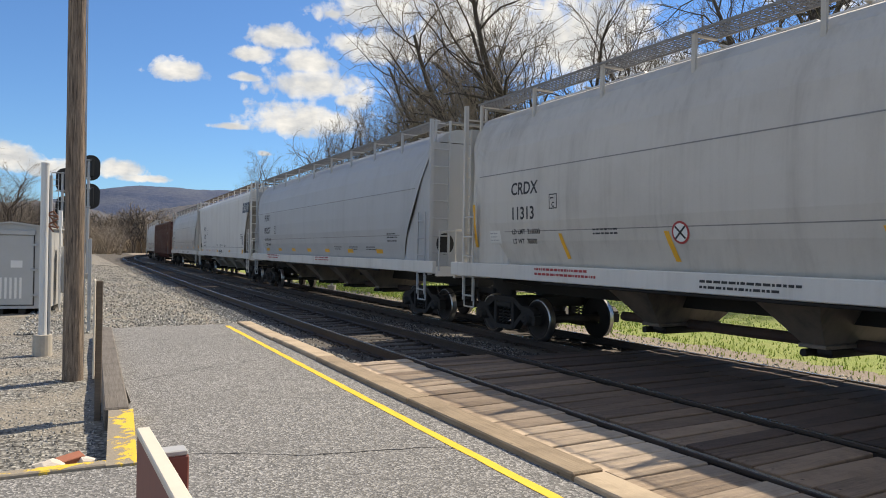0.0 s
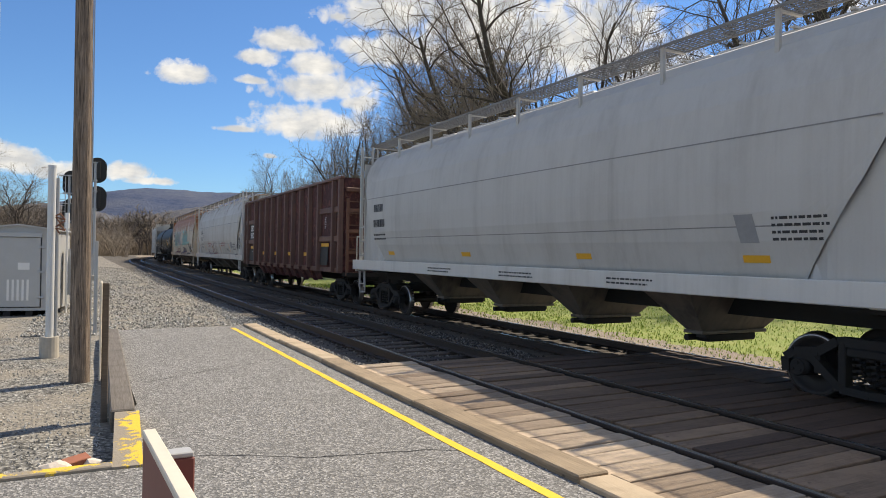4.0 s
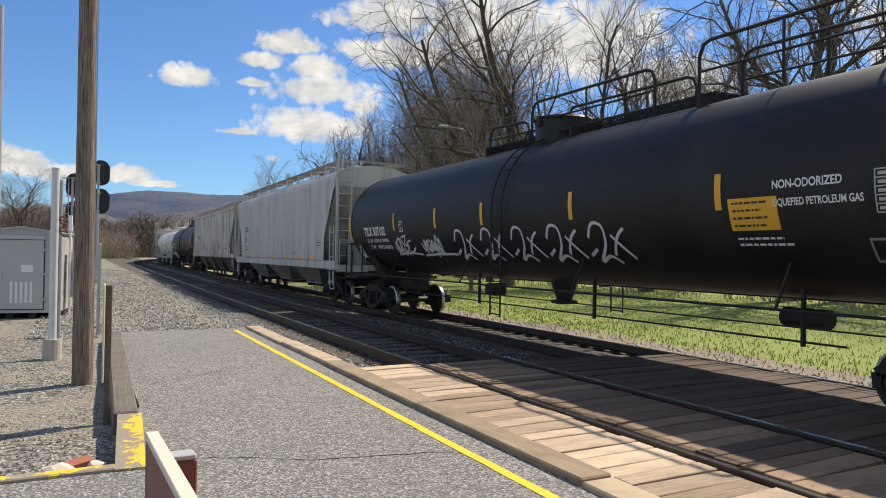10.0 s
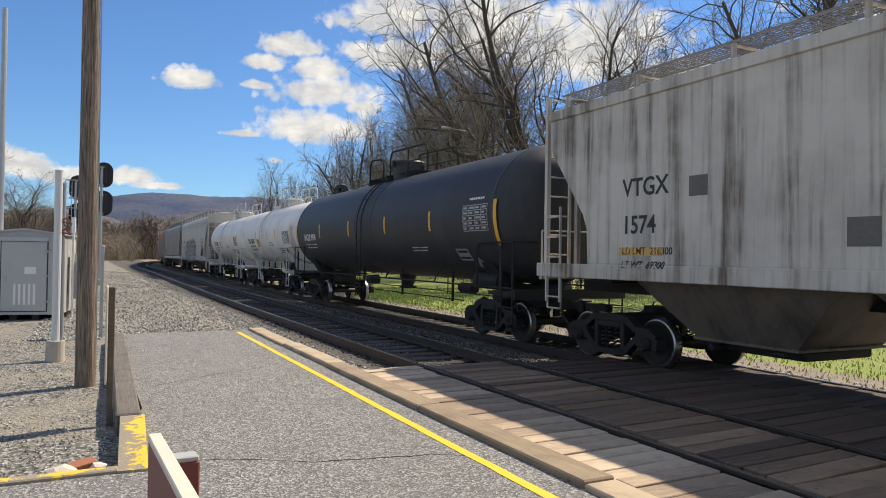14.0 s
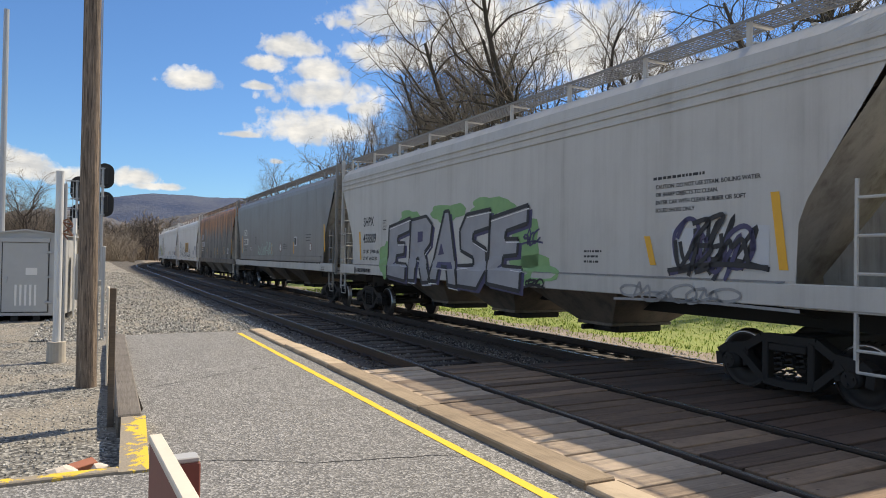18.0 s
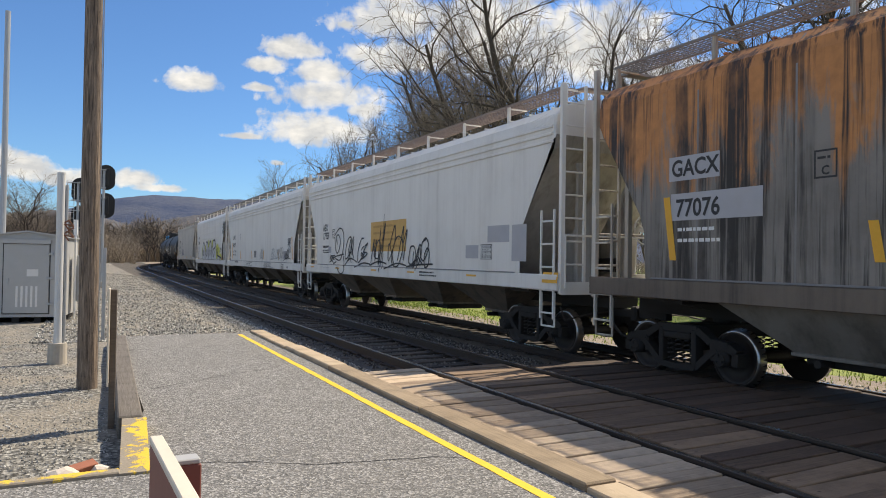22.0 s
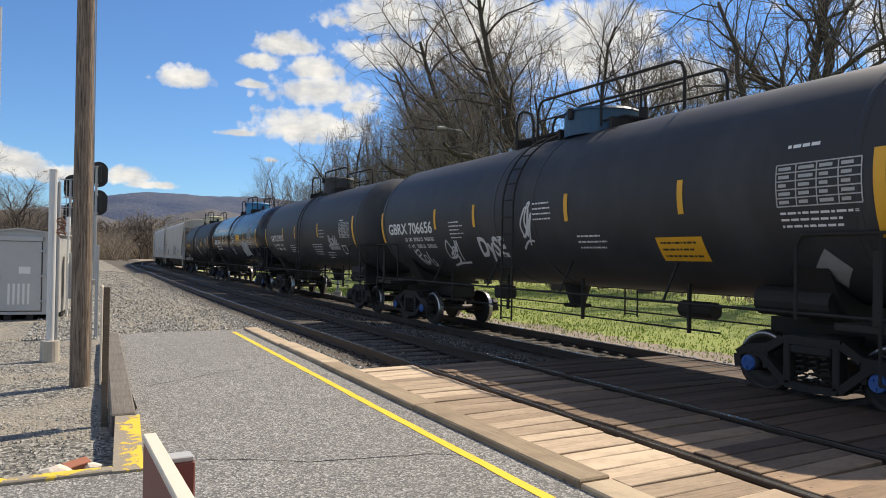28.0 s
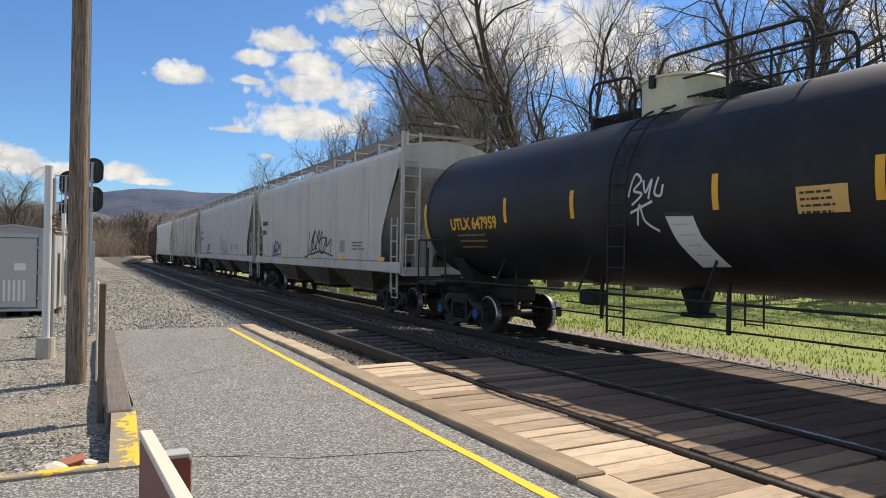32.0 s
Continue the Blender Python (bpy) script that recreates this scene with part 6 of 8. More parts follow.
# ---- gondola ----
def gondola(L, paint, post_mat, label):
    car = thing("gondola_car", label, "gondola car", "freight train")
    car["shape"] = "gondola"
    B = L / 2 - 0.65
    zt = 4.30
    g = Geo()
    for sy in (-1, 1):
        g.box(-B, B, sy * 1.50 - 0.025, sy * 1.50 + 0.025, 1.15, zt)
    for e in (-1, 1):
        g.box(e * B - 0.025, e * B + 0.025, -1.5, 1.5, 1.15, zt)
    g.box(-B, B, -1.5, 1.5, 1.12, 1.17)
    part("body", g, paint, car)
    for sy in (-1, 1):
        part("slope_sheet", Geo().loft([[(-B + 2.6, sy * 1.50, 1.15), (B - 2.6, sy * 1.50, 1.15), (B - 2.6, sy * 1.46, 1.15), (-B + 2.6, sy * 1.46, 1.15)], [(-B + 3.0, sy * 1.3, 0.75), (B - 3.0, sy * 1.3, 0.75), (B - 3.0, sy * 1.26, 0.75), (-B + 3.0, sy * 1.26, 0.75)]]), paint, car)
        part("top_chord", Geo().box(-B - 0.02, B + 0.02, sy * 1.56 - 0.07, sy * 1.56 + 0.07, zt - 0.04, zt + 0.06, c=0.015), post_mat, car)
        part("side_sill", Geo().box(-B, B, sy * 1.545 - 0.03, sy * 1.545 + 0.03, 1.08, 1.25, c=0.01), post_mat, car)
    n = 12
    pm = Geo().loft([[(-0.11, -1.53, z0), (0.11, -1.53, z0), (0.07, -1.53 - d, z0), (-0.07, -1.53 - d, z0)] for z0, d in ((zt - 0.05, 0.14), (1.1, 0.16))])
    tail = Geo().loft([[(-0.14, -1.53, 1.2), (0.14, -1.53, 1.2), (0.09, -1.70, 1.2), (-0.09, -1.70, 1.2)], [(-0.10, -1.25, 0.70), (0.10, -1.25, 0.70), (0.07, -1.38, 0.70), (-0.07, -1.38, 0.70)]])
    pm, tail = pm.mesh("side_post", post_mat), tail.mesh("post_foot", paint)
    e0 = -B + 0.08
    xs = [e0, e0 + 0.72] + [e0 + 2.45 + (-2 * e0 - 4.9) * i / 9 for i in range(10)] + [-e0 - 0.72, -e0]
    n = len(xs)
    for sy in (-1, 1):
        for i, x in enumerate(xs):
            p = part("side_post", pm, post_mat, car, at=pose(x, 0, 0, 0, 0, 0 if sy < 0 else 180))
            if 2 < i < n - 3:
                part("post_foot", tail, paint, car, at=pose(x, 0, 0, 0, 0, 0 if sy < 0 else 180))
        for a in (0, 1, n - 3, n - 2):
            for z in (2.25, 3.25):
                part("brace", Geo().box(xs[a] + 0.1, xs[a + 1] - 0.1, sy * 1.575 - 0.045, sy * 1.575 + 0.045, z - 0.10, z + 0.10, c=0.02), post_mat, car)
    for e in (-1, 1):
        for z in (1.8, 2.5, 3.2, 3.9):
            part("end_rib", Geo().box(e * (B + 0.02), e * (B + 0.14), -1.45, 1.45, z - 0.07, z + 0.07, c=0.02), post_mat, car)
        ladder(car, "end_ladder", e * (B + 0.16), -1.42, 1.0, 3.6, 0.44, post_mat, True)
        part("end_platform", Geo().box(e * (L / 2 - 0.62) - 0.25, e * (L / 2 - 0.62) + 0.25, -1.45, 1.45, 0.98, 1.10), DARK, car)
    part("centre_sill", Geo().box(-L / 2 + 0.4, L / 2 - 0.4, -0.32, 0.32, 0.72, 1.1), DARK, car)
    add_truck(car, L / 2 - 2.1)
    add_truck(car, -L / 2 + 2.1)
    add_couplers(car, L)
    return car, xs


SEAMSHADE = plain("weld_and_shade_grey", (0.22, 0.21, 0.20), 0.7, 0, 0.4)
INK = plain("stencil_black", (0.03, 0.03, 0.032), 0.6)
PALE = plain("stencil_white", (0.72, 0.72, 0.70), 0.6)
RED = plain("stencil_red", (0.38, 0.05, 0.05), 0.6)
TABLE = plain("printed_table", (0.42, 0.42, 0.41), 0.6)
GREENP = plain("spray_green", (0.20, 0.36, 0.15), 0.6, 0, 0.35, 4)
VIOLET = plain("spray_violet", (0.065, 0.06, 0.125), 0.6, 0, 0.4, 4)
BLOCKGREY = plain("spray_block_grey", (0.30, 0.30, 0.315), 0.6, 0, 0.45, 2)
SPGREY = plain("spray_grey", (0.42, 0.42, 0.44), 0.6, 0, 0.2, 3)
SPYEL = plain("spray_yellow", (0.66, 0.66, 0.12), 0.6, 0, 0.2, 4)
FADEDGREY = plain("spray_faded_grey", (0.52, 0.53, 0.54), 0.6, 0, 0.15, 3)
TEAL = plain("spray_teal", (0.30, 0.52, 0.48), 0.6, 0, 0.25, 4)
GHOST = plain("faded_spray", (0.36, 0.36, 0.36), 0.6)
GRIME = plain("rusty_grime", (0.34, 0.25, 0.17), 0.8, 0, 0.4, 3)
SPWHITE = plain("spray_white", (0.62, 0.62, 0.62), 0.6, 0, 0.12, 6)
ORPATCH = plain("faded_orange_patch", (0.66, 0.40, 0.13), 0.7, 0, 0.2, 4)
PINKL = plain("spray_plum", (0.16, 0.05, 0.08), 0.6)
STEELPATCH = plain("dull_patch", (0.28, 0.28, 0.28), 0.6)

P_WARM = painted("hopper_warm_grey", (0.565, 0.535, 0.48), (0.27, 0.24, 0.2), 0.30, 0.30)
P_BLUE = painted("hopper_blue_grey", (0.45, 0.455, 0.455), (0.27, 0.265, 0.26), 0.22, 0.18)
P_WHITE = painted("hopper_white", (0.70, 0.675, 0.625), (0.36, 0.33, 0.285), 0.20, 0.22)
P_BRIGHT = painted("hopper_bright_white", (0.82, 0.795, 0.745), (0.42, 0.38, 0.33), 0.20, 0.22)
P_COOL = painted("hopper_cool_grey", (0.54, 0.525, 0.49), (0.28, 0.26, 0.23), 0.28, 0.28)
P_STAIN = painted("hopper_stained_grey", (0.60, 0.57, 0.52), (0.33, 0.26, 0.18), 0.40, 0.35, rust=0.22, rust_col=(0.30, 0.17, 0.07), rust_top=0.10)
P_RUSTY = painted("hopper_rust_top", (0.66, 0.60, 0.49), (0.42, 0.29, 0.16), 0.40, 0.45, rust=0.60, rust_col=(0.50, 0.19, 0.066), rust_top=0.22, soft=0.16)
P_STREAK = painted("hopper_streaked", (0.62, 0.575, 0.50), (0.13, 0.095, 0.065), 0.45, 1.0)
P_SEAMED = painted("hopper_seamed_grey", (0.56, 0.54, 0.50), (0.27, 0.245, 0.21), 0.30, 0.65)
P_DULL = painted("hopper_dull_grey", (0.255, 0.245, 0.23), (0.13, 0.11, 0.09), 0.40, 0.30, rough=0.45, rust=0.10, rust_col=(0.40, 0.39, 0.375), rust_top=0.10)
P_BURNT = painted("hopper_burnt", (0.26, 0.235, 0.205), (0.045, 0.038, 0.032), 0.6, 0.9, rust=0.64, rust_col=(0.74, 0.31, 0.095), rust_top=0.20, soft=0.14, drips=0.97)
# hopper ends: paint darkened by dirt and by shade put into the colour
P_END = painted("shaded_end_grey", (0.43, 0.40, 0.355), (0.13, 0.11, 0.09), 0.5, 0.6)
P_BAY = painted("bay_dark_grey", (0.215, 0.172, 0.135), (0.07, 0.058, 0.048), 0.6, 0.6)
RUSTDARK = plain("rusty_pipe", (0.085, 0.052, 0.04), 0.85, 0.0, 0.4, 8.0, 0.3)
P_LOW = painted("bay_grey", (0.27, 0.25, 0.22), (0.10, 0.085, 0.07), 0.6, 0.5)
P_LOWGREY = painted("bay_light_grey", (0.36, 0.345, 0.315), (0.14, 0.125, 0.105), 0.5, 0.5)
P_LOWD = painted("bay_brown", (0.17, 0.135, 0.105), (0.05, 0.04, 0.033), 0.6, 0.6)


def peeling(n):
    a = n.noise(stretched(n, 1.3, 1.3, 1.1), 1.8, 7.0, 0.72, 1.2)
    b = n.noise(stretched(n, 2.4, 2.4, 1.3), 2.6, 6.0, 0.7, 0.6)
    f = n.noise(n.pos, 30.0, 3.0, 0.6)
    c = n.mix(n.ramp(a, [(0.50, 0.0), (0.56, 1.0)]), (0.055, 0.014, 0.014), (0.125, 0.035, 0.030))
    c = n.mix(n.ramp(b, [(0.56, 0.0), (0.64, 0.8)]), c, (0.21, 0.095, 0.065))
    c = n.mix(n.math("MULTIPLY", f, 0.35), c, (0.09, 0.03, 0.025))
    put(n, c, 0.75, 0.0, n.math("ADD", a, b), 0.35, 0.02)


P_GOND = material("gondola_peeling", peeling)
P_POST = painted("gondola_post", (0.18, 0.085, 0.055), (0.07, 0.03, 0.025), 0.6, 0.6)
P_TBLK = glossy_tank("tank_black", (0.014, 0.014, 0.015), 0.42)
P_TGLOSS = glossy_tank("tank_gloss_black", (0.011, 0.012, 0.018), 0.15)
P_TGREY = glossy_tank("tank_dark_grey", (0.040, 0.041, 0.044), 0.45)
P_TWHITE = painted("tank_white", (0.84, 0.815, 0.765), (0.42, 0.30, 0.19), 0.22, 0.28)
WHITERAIL = painted("rail_white", (0.60, 0.60, 0.58), (0.3, 0.25, 0.2), 0.4, 0.3)
RUSTTRIM = painted("trim_rusty", (0.50, 0.44, 0.34), (0.25, 0.12, 0.06), 0.6, 0.6)
DOMECREAM = plain("dome_cream", (0.55, 0.52, 0.36), 0.6)
PLACW = plain("placard_white", (0.65, 0.64, 0.60), 0.6)

GAPS = [-5.97, 14.99, 36.04, 55.19, 74.25, 91.5, 112.32, 132.34, 153.73, 173.33, 194.59, 212.99, 225.61, 239.09, 258.77, 278.98, 297.43, 315.46, 335.04, 352.47, 369.16, 385.63, 400.72, 417.72, 434.73, 453.56, 474.42, 493.99, 512.71, 530.9]
LEN = [b - a for a, b in zip(GAPS, GAPS[1:])]
CARS = []


def join(car):
    i = len(CARS)
    CARS.append((car, (GAPS[i] + GAPS[i + 1]) / 2, LEN[i]))


def amber_bars(car, xs, z, w=0.45, h=0.13, mat=AMBER):
    """Amber reflectors along the sill or the foot of the side."""
    for x in xs:
        quad(car, "reflector", x, z, w, h, mat, 2)


def tall_bar(car, x, z=1.75, h=0.95, w=0.13, skew=-0.14, mat=AMBER):
    quad(car, "reflector", x, z, w, h, mat, 2, skew)


def slanted(car, x, z=1.70, h=0.46, mat=AMBER):
    quad(car, "reflector", x, z, 0.10, h, mat, 2, -0.16)


def plate_c(car, x, z, s, mat=INK):
    """A small boxed stencil."""
    V = [(x, z), (x + s, z), (x + s, z + s * 1.15), (x, z + s * 1.15)]
    t = s * 0.08
    I = [(x + t, z + t), (x + s - t, z + t), (x + s - t, z + s * 1.15 - t), (x + t, z + s * 1.15 - t)]
    lay("stencil_box", V + I, [(0, 1, 5, 4), (1, 2, 6, 5), (2, 3, 7, 6), (3, 0, 4, 7)], car, mat, 1)
    write(car, "C", x + s * 0.32, z + s * 0.15, s * 0.5, mat, 0.004)
    bars(car, x + s * 0.15, z + s * 0.78, s * 0.75, 1, mat, s * 0.14)


def disc(car, x, z, r, rim, face, lift=1, label=""):
    for q, mat, k in ((r, rim, 0), (r * 0.8, face, 1)):
        lay("warning_disc", [(x + math.cos(a) * q, z + math.sin(a) * q) for a in (6.283 * i / 24 for i in range(24))], [tuple(range(24))], car, mat, lift + k, label if k == 0 else "")


def block_letters(car, word, x, z, w, h, fill, edge, shadow, lift=2):
    """Huge sprayed block letters: a fill, a thick edge and a cast side."""
    shapes = {"E": [(0, 0.04), (0.98, -0.02), (0.97, 0.26), (0.42, 0.28), (0.43, 0.40), (0.82, 0.42), (0.82, 0.62), (0.45, 0.62), (0.46, 0.72), (1.04, 0.80), (1.03, 1.02), (-0.05, 0.90)],
              "R": [(0.05, 0), (0.02, 0.98), (0.72, 1.02), (1.0, 0.88), (0.96, 0.58), (0.74, 0.46), (1.1, 0.0), (0.72, -0.02), (0.48, 0.36), (0.40, 0.36), (0.38, 0)],
              "A": [(-0.05, 0.02), (0.42, 1.06), (0.60, 1.06), (1.12, -0.04), (0.76, -0.02), (0.66, 0.24), (0.38, 0.25), (0.30, 0.02)],
              "S": [(0.04, -0.02), (0.74, -0.04), (1.0, 0.20), (0.94, 0.50), (0.48, 0.62), (0.50, 0.72), (1.02, 0.78), (1.0, 1.02), (0.2, 0.98), (0.0, 0.76), (0.08, 0.48), (0.54, 0.38), (0.56, 0.28), (0.0, 0.26)]}
    n = len(word)
    for i, ch in enumerate(word):
        P = [(x + w * (i + a * 0.95) / n + b * 0.10 * h, z + b * h) for a, b in shapes[ch]]
        F = [tuple(range(len(P)))]
        lay("graffiti", [(a + 0.13, b - 0.09) for a, b in P], F, car, shadow, lift, "violet cast side of the block letter")
        lay("graffiti", P, F, car, fill, lift + 1, "huge grey sprayed block letter")
        edges = [[a, b] for a, b in zip(P, P[1:] + P[:1])]
        if ch in "RA":
            cx, cz = P[0][0] + w / n * (0.50 if ch == "R" else 0.46), z + h * (0.70 if ch == "R" else 0.50)
            r = 0.11 * w / n
            lay("graffiti", [(cx - r, cz - 0.15), (cx + r, cz - 0.12), (cx + (r if ch == "R" else 0.02), cz + 0.14), (cx - (r if ch == "R" else 0.02), cz + 0.14)], [(0, 1, 2, 3)], car, shadow, lift + 2)
        strokes(car, "graffiti", edges, 0.085, edge, lift + 3, "thick dark outline of the block letter")
        strokes(car, "graffiti", [[(a[0] + 0.05, a[1] - 0.07), (b[0] + 0.05, b[1] - 0.07)] for a, b in edges if abs(a[1] - b[1]) < 0.3 and b[0] < a[0]], 0.022, PALE, lift + 4)


# 1 warm grey hopper
L = LEN[0]
c = hopper(L, P_WARM, "round", 4, "off-white rounded covered hopper car with black stencils", inset=1.12, tubes=True, sill=P_WHITE)
marks(c, "CRDX", "11313", -7.49, 2.95, 0.345, INK, gap=1.42, limits=("216000", "70000"))
plate_c(c, -6.2, 2.62, 0.24)
for x in (-5.8, -3.2, 0.05, 3.2, 6.8):
    slanted(c, x)
tall_bar(c, -9.0, 1.9, 0.93, 0.11, 0.0)
bars(c, -5.0, 2.2, 0.8, 2, INK, 0.04, 0.07, 3)
for k, t in enumerate(("MAXIMUM OPERATING PRESSURE", "CAR EQUIPPED WITH VALVES")):
    bars(c, -6.6, 1.47 - 0.09 * k, 2.0, 1, RED, 0.06, 0.08, 4 + k)
bars(c, -2.6, 1.42, 1.8, 2, INK, 0.05, 0.08, 5, 1)
quad(c, "notice", -8.35, 1.98, 0.42, 0.27, PLACW, 1, label="small pale notice card")
bars(c, -8.32, 2.18, 0.36, 3, GHOST, 0.03, 0.07, 8, 2)
disc(c, -3.03, 2.13, 0.17, RED, PALE, 2, "red ringed warning disc")
strokes(c, "warning_mark", [[(-3.13, 2.04), (-2.93, 2.22)], [(-3.12, 2.22), (-2.94, 2.04)]], 0.03, INK, 4)
join(c)
# 2 blue grey hopper
L = LEN[1]
c = hopper(L, P_BLUE, "round", 4, "smooth blue-grey covered hopper car with black stencils", inset=1.02, sill=P_WHITE, tubes=True)
marks(c, "FURX", "893527", -7.65, 3.06, 0.39, INK, gap=1.46, limits=("219400", "66600"))
plate_c(c, -5.83, 2.46, 0.28)
amber_bars(c, (-7.63, -5.47, -3.3, -1.1, 1.1, 3.5, 6.0), 1.71, 0.5, 0.12)
bars(c, -6.85, 1.50, 2.1, 2, RED, 0.06, 0.1, 6)
bars(c, 0.4, 1.50, 1.9, 2, RED, 0.05, 0.08, 7)
bars(c, 7.0, 2.25, 0.8, 3, INK, 0.05, 0.1, 8)
for k in range(3):
    bars(c, 2.2 + 1.5 * k, 1.88, 0.9, 2, INK, 0.04, 0.07, 9 + k)
join(c)
# 3 white hopper with a dark emblem
L = LEN[2]
c = hopper(L, P_WHITE, "flat", 4, "white flat-sided covered hopper car with a dark emblem", low=P_LOWGREY, deep=True, pointed=True, shift=0.9, board=plain("board_brown", (0.20, 0.16, 0.13), 0.7, 0.3))
marks(c, "GPFX", "11222", -6.6, 2.94, 0.39, INK, gap=1.28, limits=("214000", "72000"))
plate_c(c, -5.06, 2.66, 0.28)
LOGO = plain("emblem_navy", (0.02, 0.03, 0.055), 0.5)
for k in range(4):
    x = 7.12 + k * 0.42
    lay("emblem", [(x, 3.66), (x + 0.36, 3.66), (x + 0.50, 4.18), (x + 0.14, 4.18)], [(0, 1, 2, 3)], c, LOGO, 1, "dark slanted emblem block")
    strokes(c, "emblem", [[(x + 0.16, 3.78), (x + 0.26, 4.04)]], 0.05, P_WHITE, 2)
amber_bars(c, (-7.2, -3.92, -0.86, 3.3), 1.56, 0.46, 0.11)
quad(c, "reflector", 7.1, 1.50, 0.45, 0.22, AMBER, 2)
for i, x in enumerate((-1.1, 0.1, 0.7, 1.6)):
    bars(c, x, 1.98, 0.62, 2 + i % 2, INK, 0.03, 0.05, 9 + i)
for k, line in enumerate(("OUTLET MUST BE IN UPWARD", "POSITION BEFORE SHIPPING CAR")):
    write(c, line, -0.12, 1.61 - k * 0.095, 0.10, INK, 0.002, squeeze=0.82, name="stencil")
write(c, "AIR INLET", 0.28, 1.41, 0.085, INK, 0.002, name="stencil")
bars(c, -5.58, 1.64, 1.6, 2, RED, 0.035, 0.07, 19)
bars(c, -2.76, 1.64, 1.8, 2, RED, 0.035, 0.07, 20)
bars(c, 6.7, 2.52, 0.75, 3, INK, 0.06, 0.1, 14)
quad(c, "stencil_box", 7.1, 1.98, 0.3, 0.42, STEELPATCH, 1, -0.06)
join(c)
# 4 cool grey hopper
L = LEN[3]
c = hopper(L, P_COOL, "round", 4, "light grey rounded covered hopper car", inset=1.12, sill=P_WHITE)
bars(c, -7.3, 3.0, 0.9, 1, INK, 0.22, 0.4, 3)
bars(c, -7.3, 2.55, 1.1, 1, INK, 0.22, 0.4, 4)
bars(c, -7.3, 2.3, 1.0, 2, INK, 0.06, 0.12, 5)
quad(c, "stencil_box", 5.9, 2.0, 0.3, 0.38, STEELPATCH, 1, -0.08)
bars(c, 6.4, 2.30, 0.8, 4, INK, 0.05, 0.09, 22)
amber_bars(c, (-6.4, -2.0, 2.3, 5.9), 1.74, 0.42, 0.10)
quad(c, "reflector", 8.75, 1.74, 0.30, 0.24, AMBER, 2)
for k in range(3):
    bars(c, -3.5 + 3.4 * k, 1.42, 1.3, 2, INK, 0.04, 0.07, 23 + k, 1)
join(c)
# 5 gondola
L = LEN[4]
c, xs = gondola(L, P_GOND, P_POST, "rusty dark red open gondola car with ribbed sides")
quad(c, "patch", xs[1] + 0.13, 2.36, xs[2] - xs[1] - 0.26, 0.82, BLACK, 8)
write(c, "OFOX", xs[1] + 0.45, 2.80, 0.39, PALE, 0.018, lift=10, squeeze=0.88)
write(c, "101E28", xs[1] + 0.34, 2.44, 0.37, PALE, 0.018, lift=10, squeeze=0.90)
quad(c, "patch", xs[1] + 0.13, 1.3, xs[2] - xs[1] - 0.26, 0.55, BLACK, 8)
write(c, "LD LMT  203200", xs[1] + 0.42, 1.66, 0.14, PALE, 0.003, lift=10)
write(c, "LT WT    59800", xs[1] + 0.42, 1.48, 0.14, PALE, 0.003, lift=10)
quad(c, "reflector", xs[1] + 0.42, 1.90, 0.95, 0.13, AMBER, 10)
quad(c, "notice", xs[0] + 0.45, 1.92, 0.24, 0.18, PALE, 8)
for i in (3, 5, 7, 9):
    quad(c, "reflector", xs[i] + 0.3, 1.62, 0.5, 0.14, AMBER, 10)
quad(c, "patch", xs[-3] + 0.15, 1.32, 0.9, 0.75, BLACK, 8)
quad(c, "reflector", xs[-3] + 0.2, 1.98, 0.9, 0.12, AMBER, 10)
bars(c, xs[-3] + 0.25, 1.82, 0.5, 4, PALE, 0.05, 0.1, 6, 10)
bars(c, xs[-3] + 0.6, 3.0, 0.2, 7, PALE, 0.03, 0.06, 6, 10)
join(c)
# 6 stained grey hopper
L = LEN[5]
c = hopper(L, P_STAIN, "round", 4, "stained grey covered hopper car with a loopy tag", inset=1.30, trim=P_WHITE, tubes=True)
marks(c, "CMHX", "97013", -7.1, 2.94, 0.37, INK, gap=1.27, limits=("218400", "69600"))
plate_c(c, -5.72, 2.72, 0.28)
for x in (-4.95, -1.6, 1.75, 5.2):
    slanted(c, x)
tall_bar(c, -8.6, 1.85, 0.95, 0.11, 0.0)
for x in (-3.6, 2.2):
    write(c, "DO NOT HAMMER ON CAR", x, 2.2, 0.13, RED, 0.003)
    write(c, "(RUBBER MALLET ONLY)", x, 2.04, 0.13, RED, 0.003)
strokes(c, "graffiti", scrawl(4, -2.2, 1.6, 2.9, 0.75, 8), 0.024, PINKL, 2, "plum sprayed loop tag")
strokes(c, "graffiti", scrawl(9, -4.0, 1.6, 0.9, 0.35, 4), 0.025, PINKL, 2)
strokes(c, "graffiti", scrawl(12, -7.9, 1.75, 0.8, 0.5, 5), 0.03, GHOST, 2, "faded grey tag")
quad(c, "stencil_box", 5.65, 1.93, 0.55, 0.34, STEELPATCH, 1)
bars(c, 6.3, 2.1, 1.0, 3, INK, 0.07, 0.13, 33)
bars(c, 4.0, 1.9, 1.0, 3, INK, 0.04, 0.08, 34)
for k in range(4):
    strokes(c, "graffiti", scrawl(35 + k, 7.6 + 0.3 * k, 1.6 + 0.15 * k, 0.5, 0.5, 4), 0.05, INK, 2)
join(c)
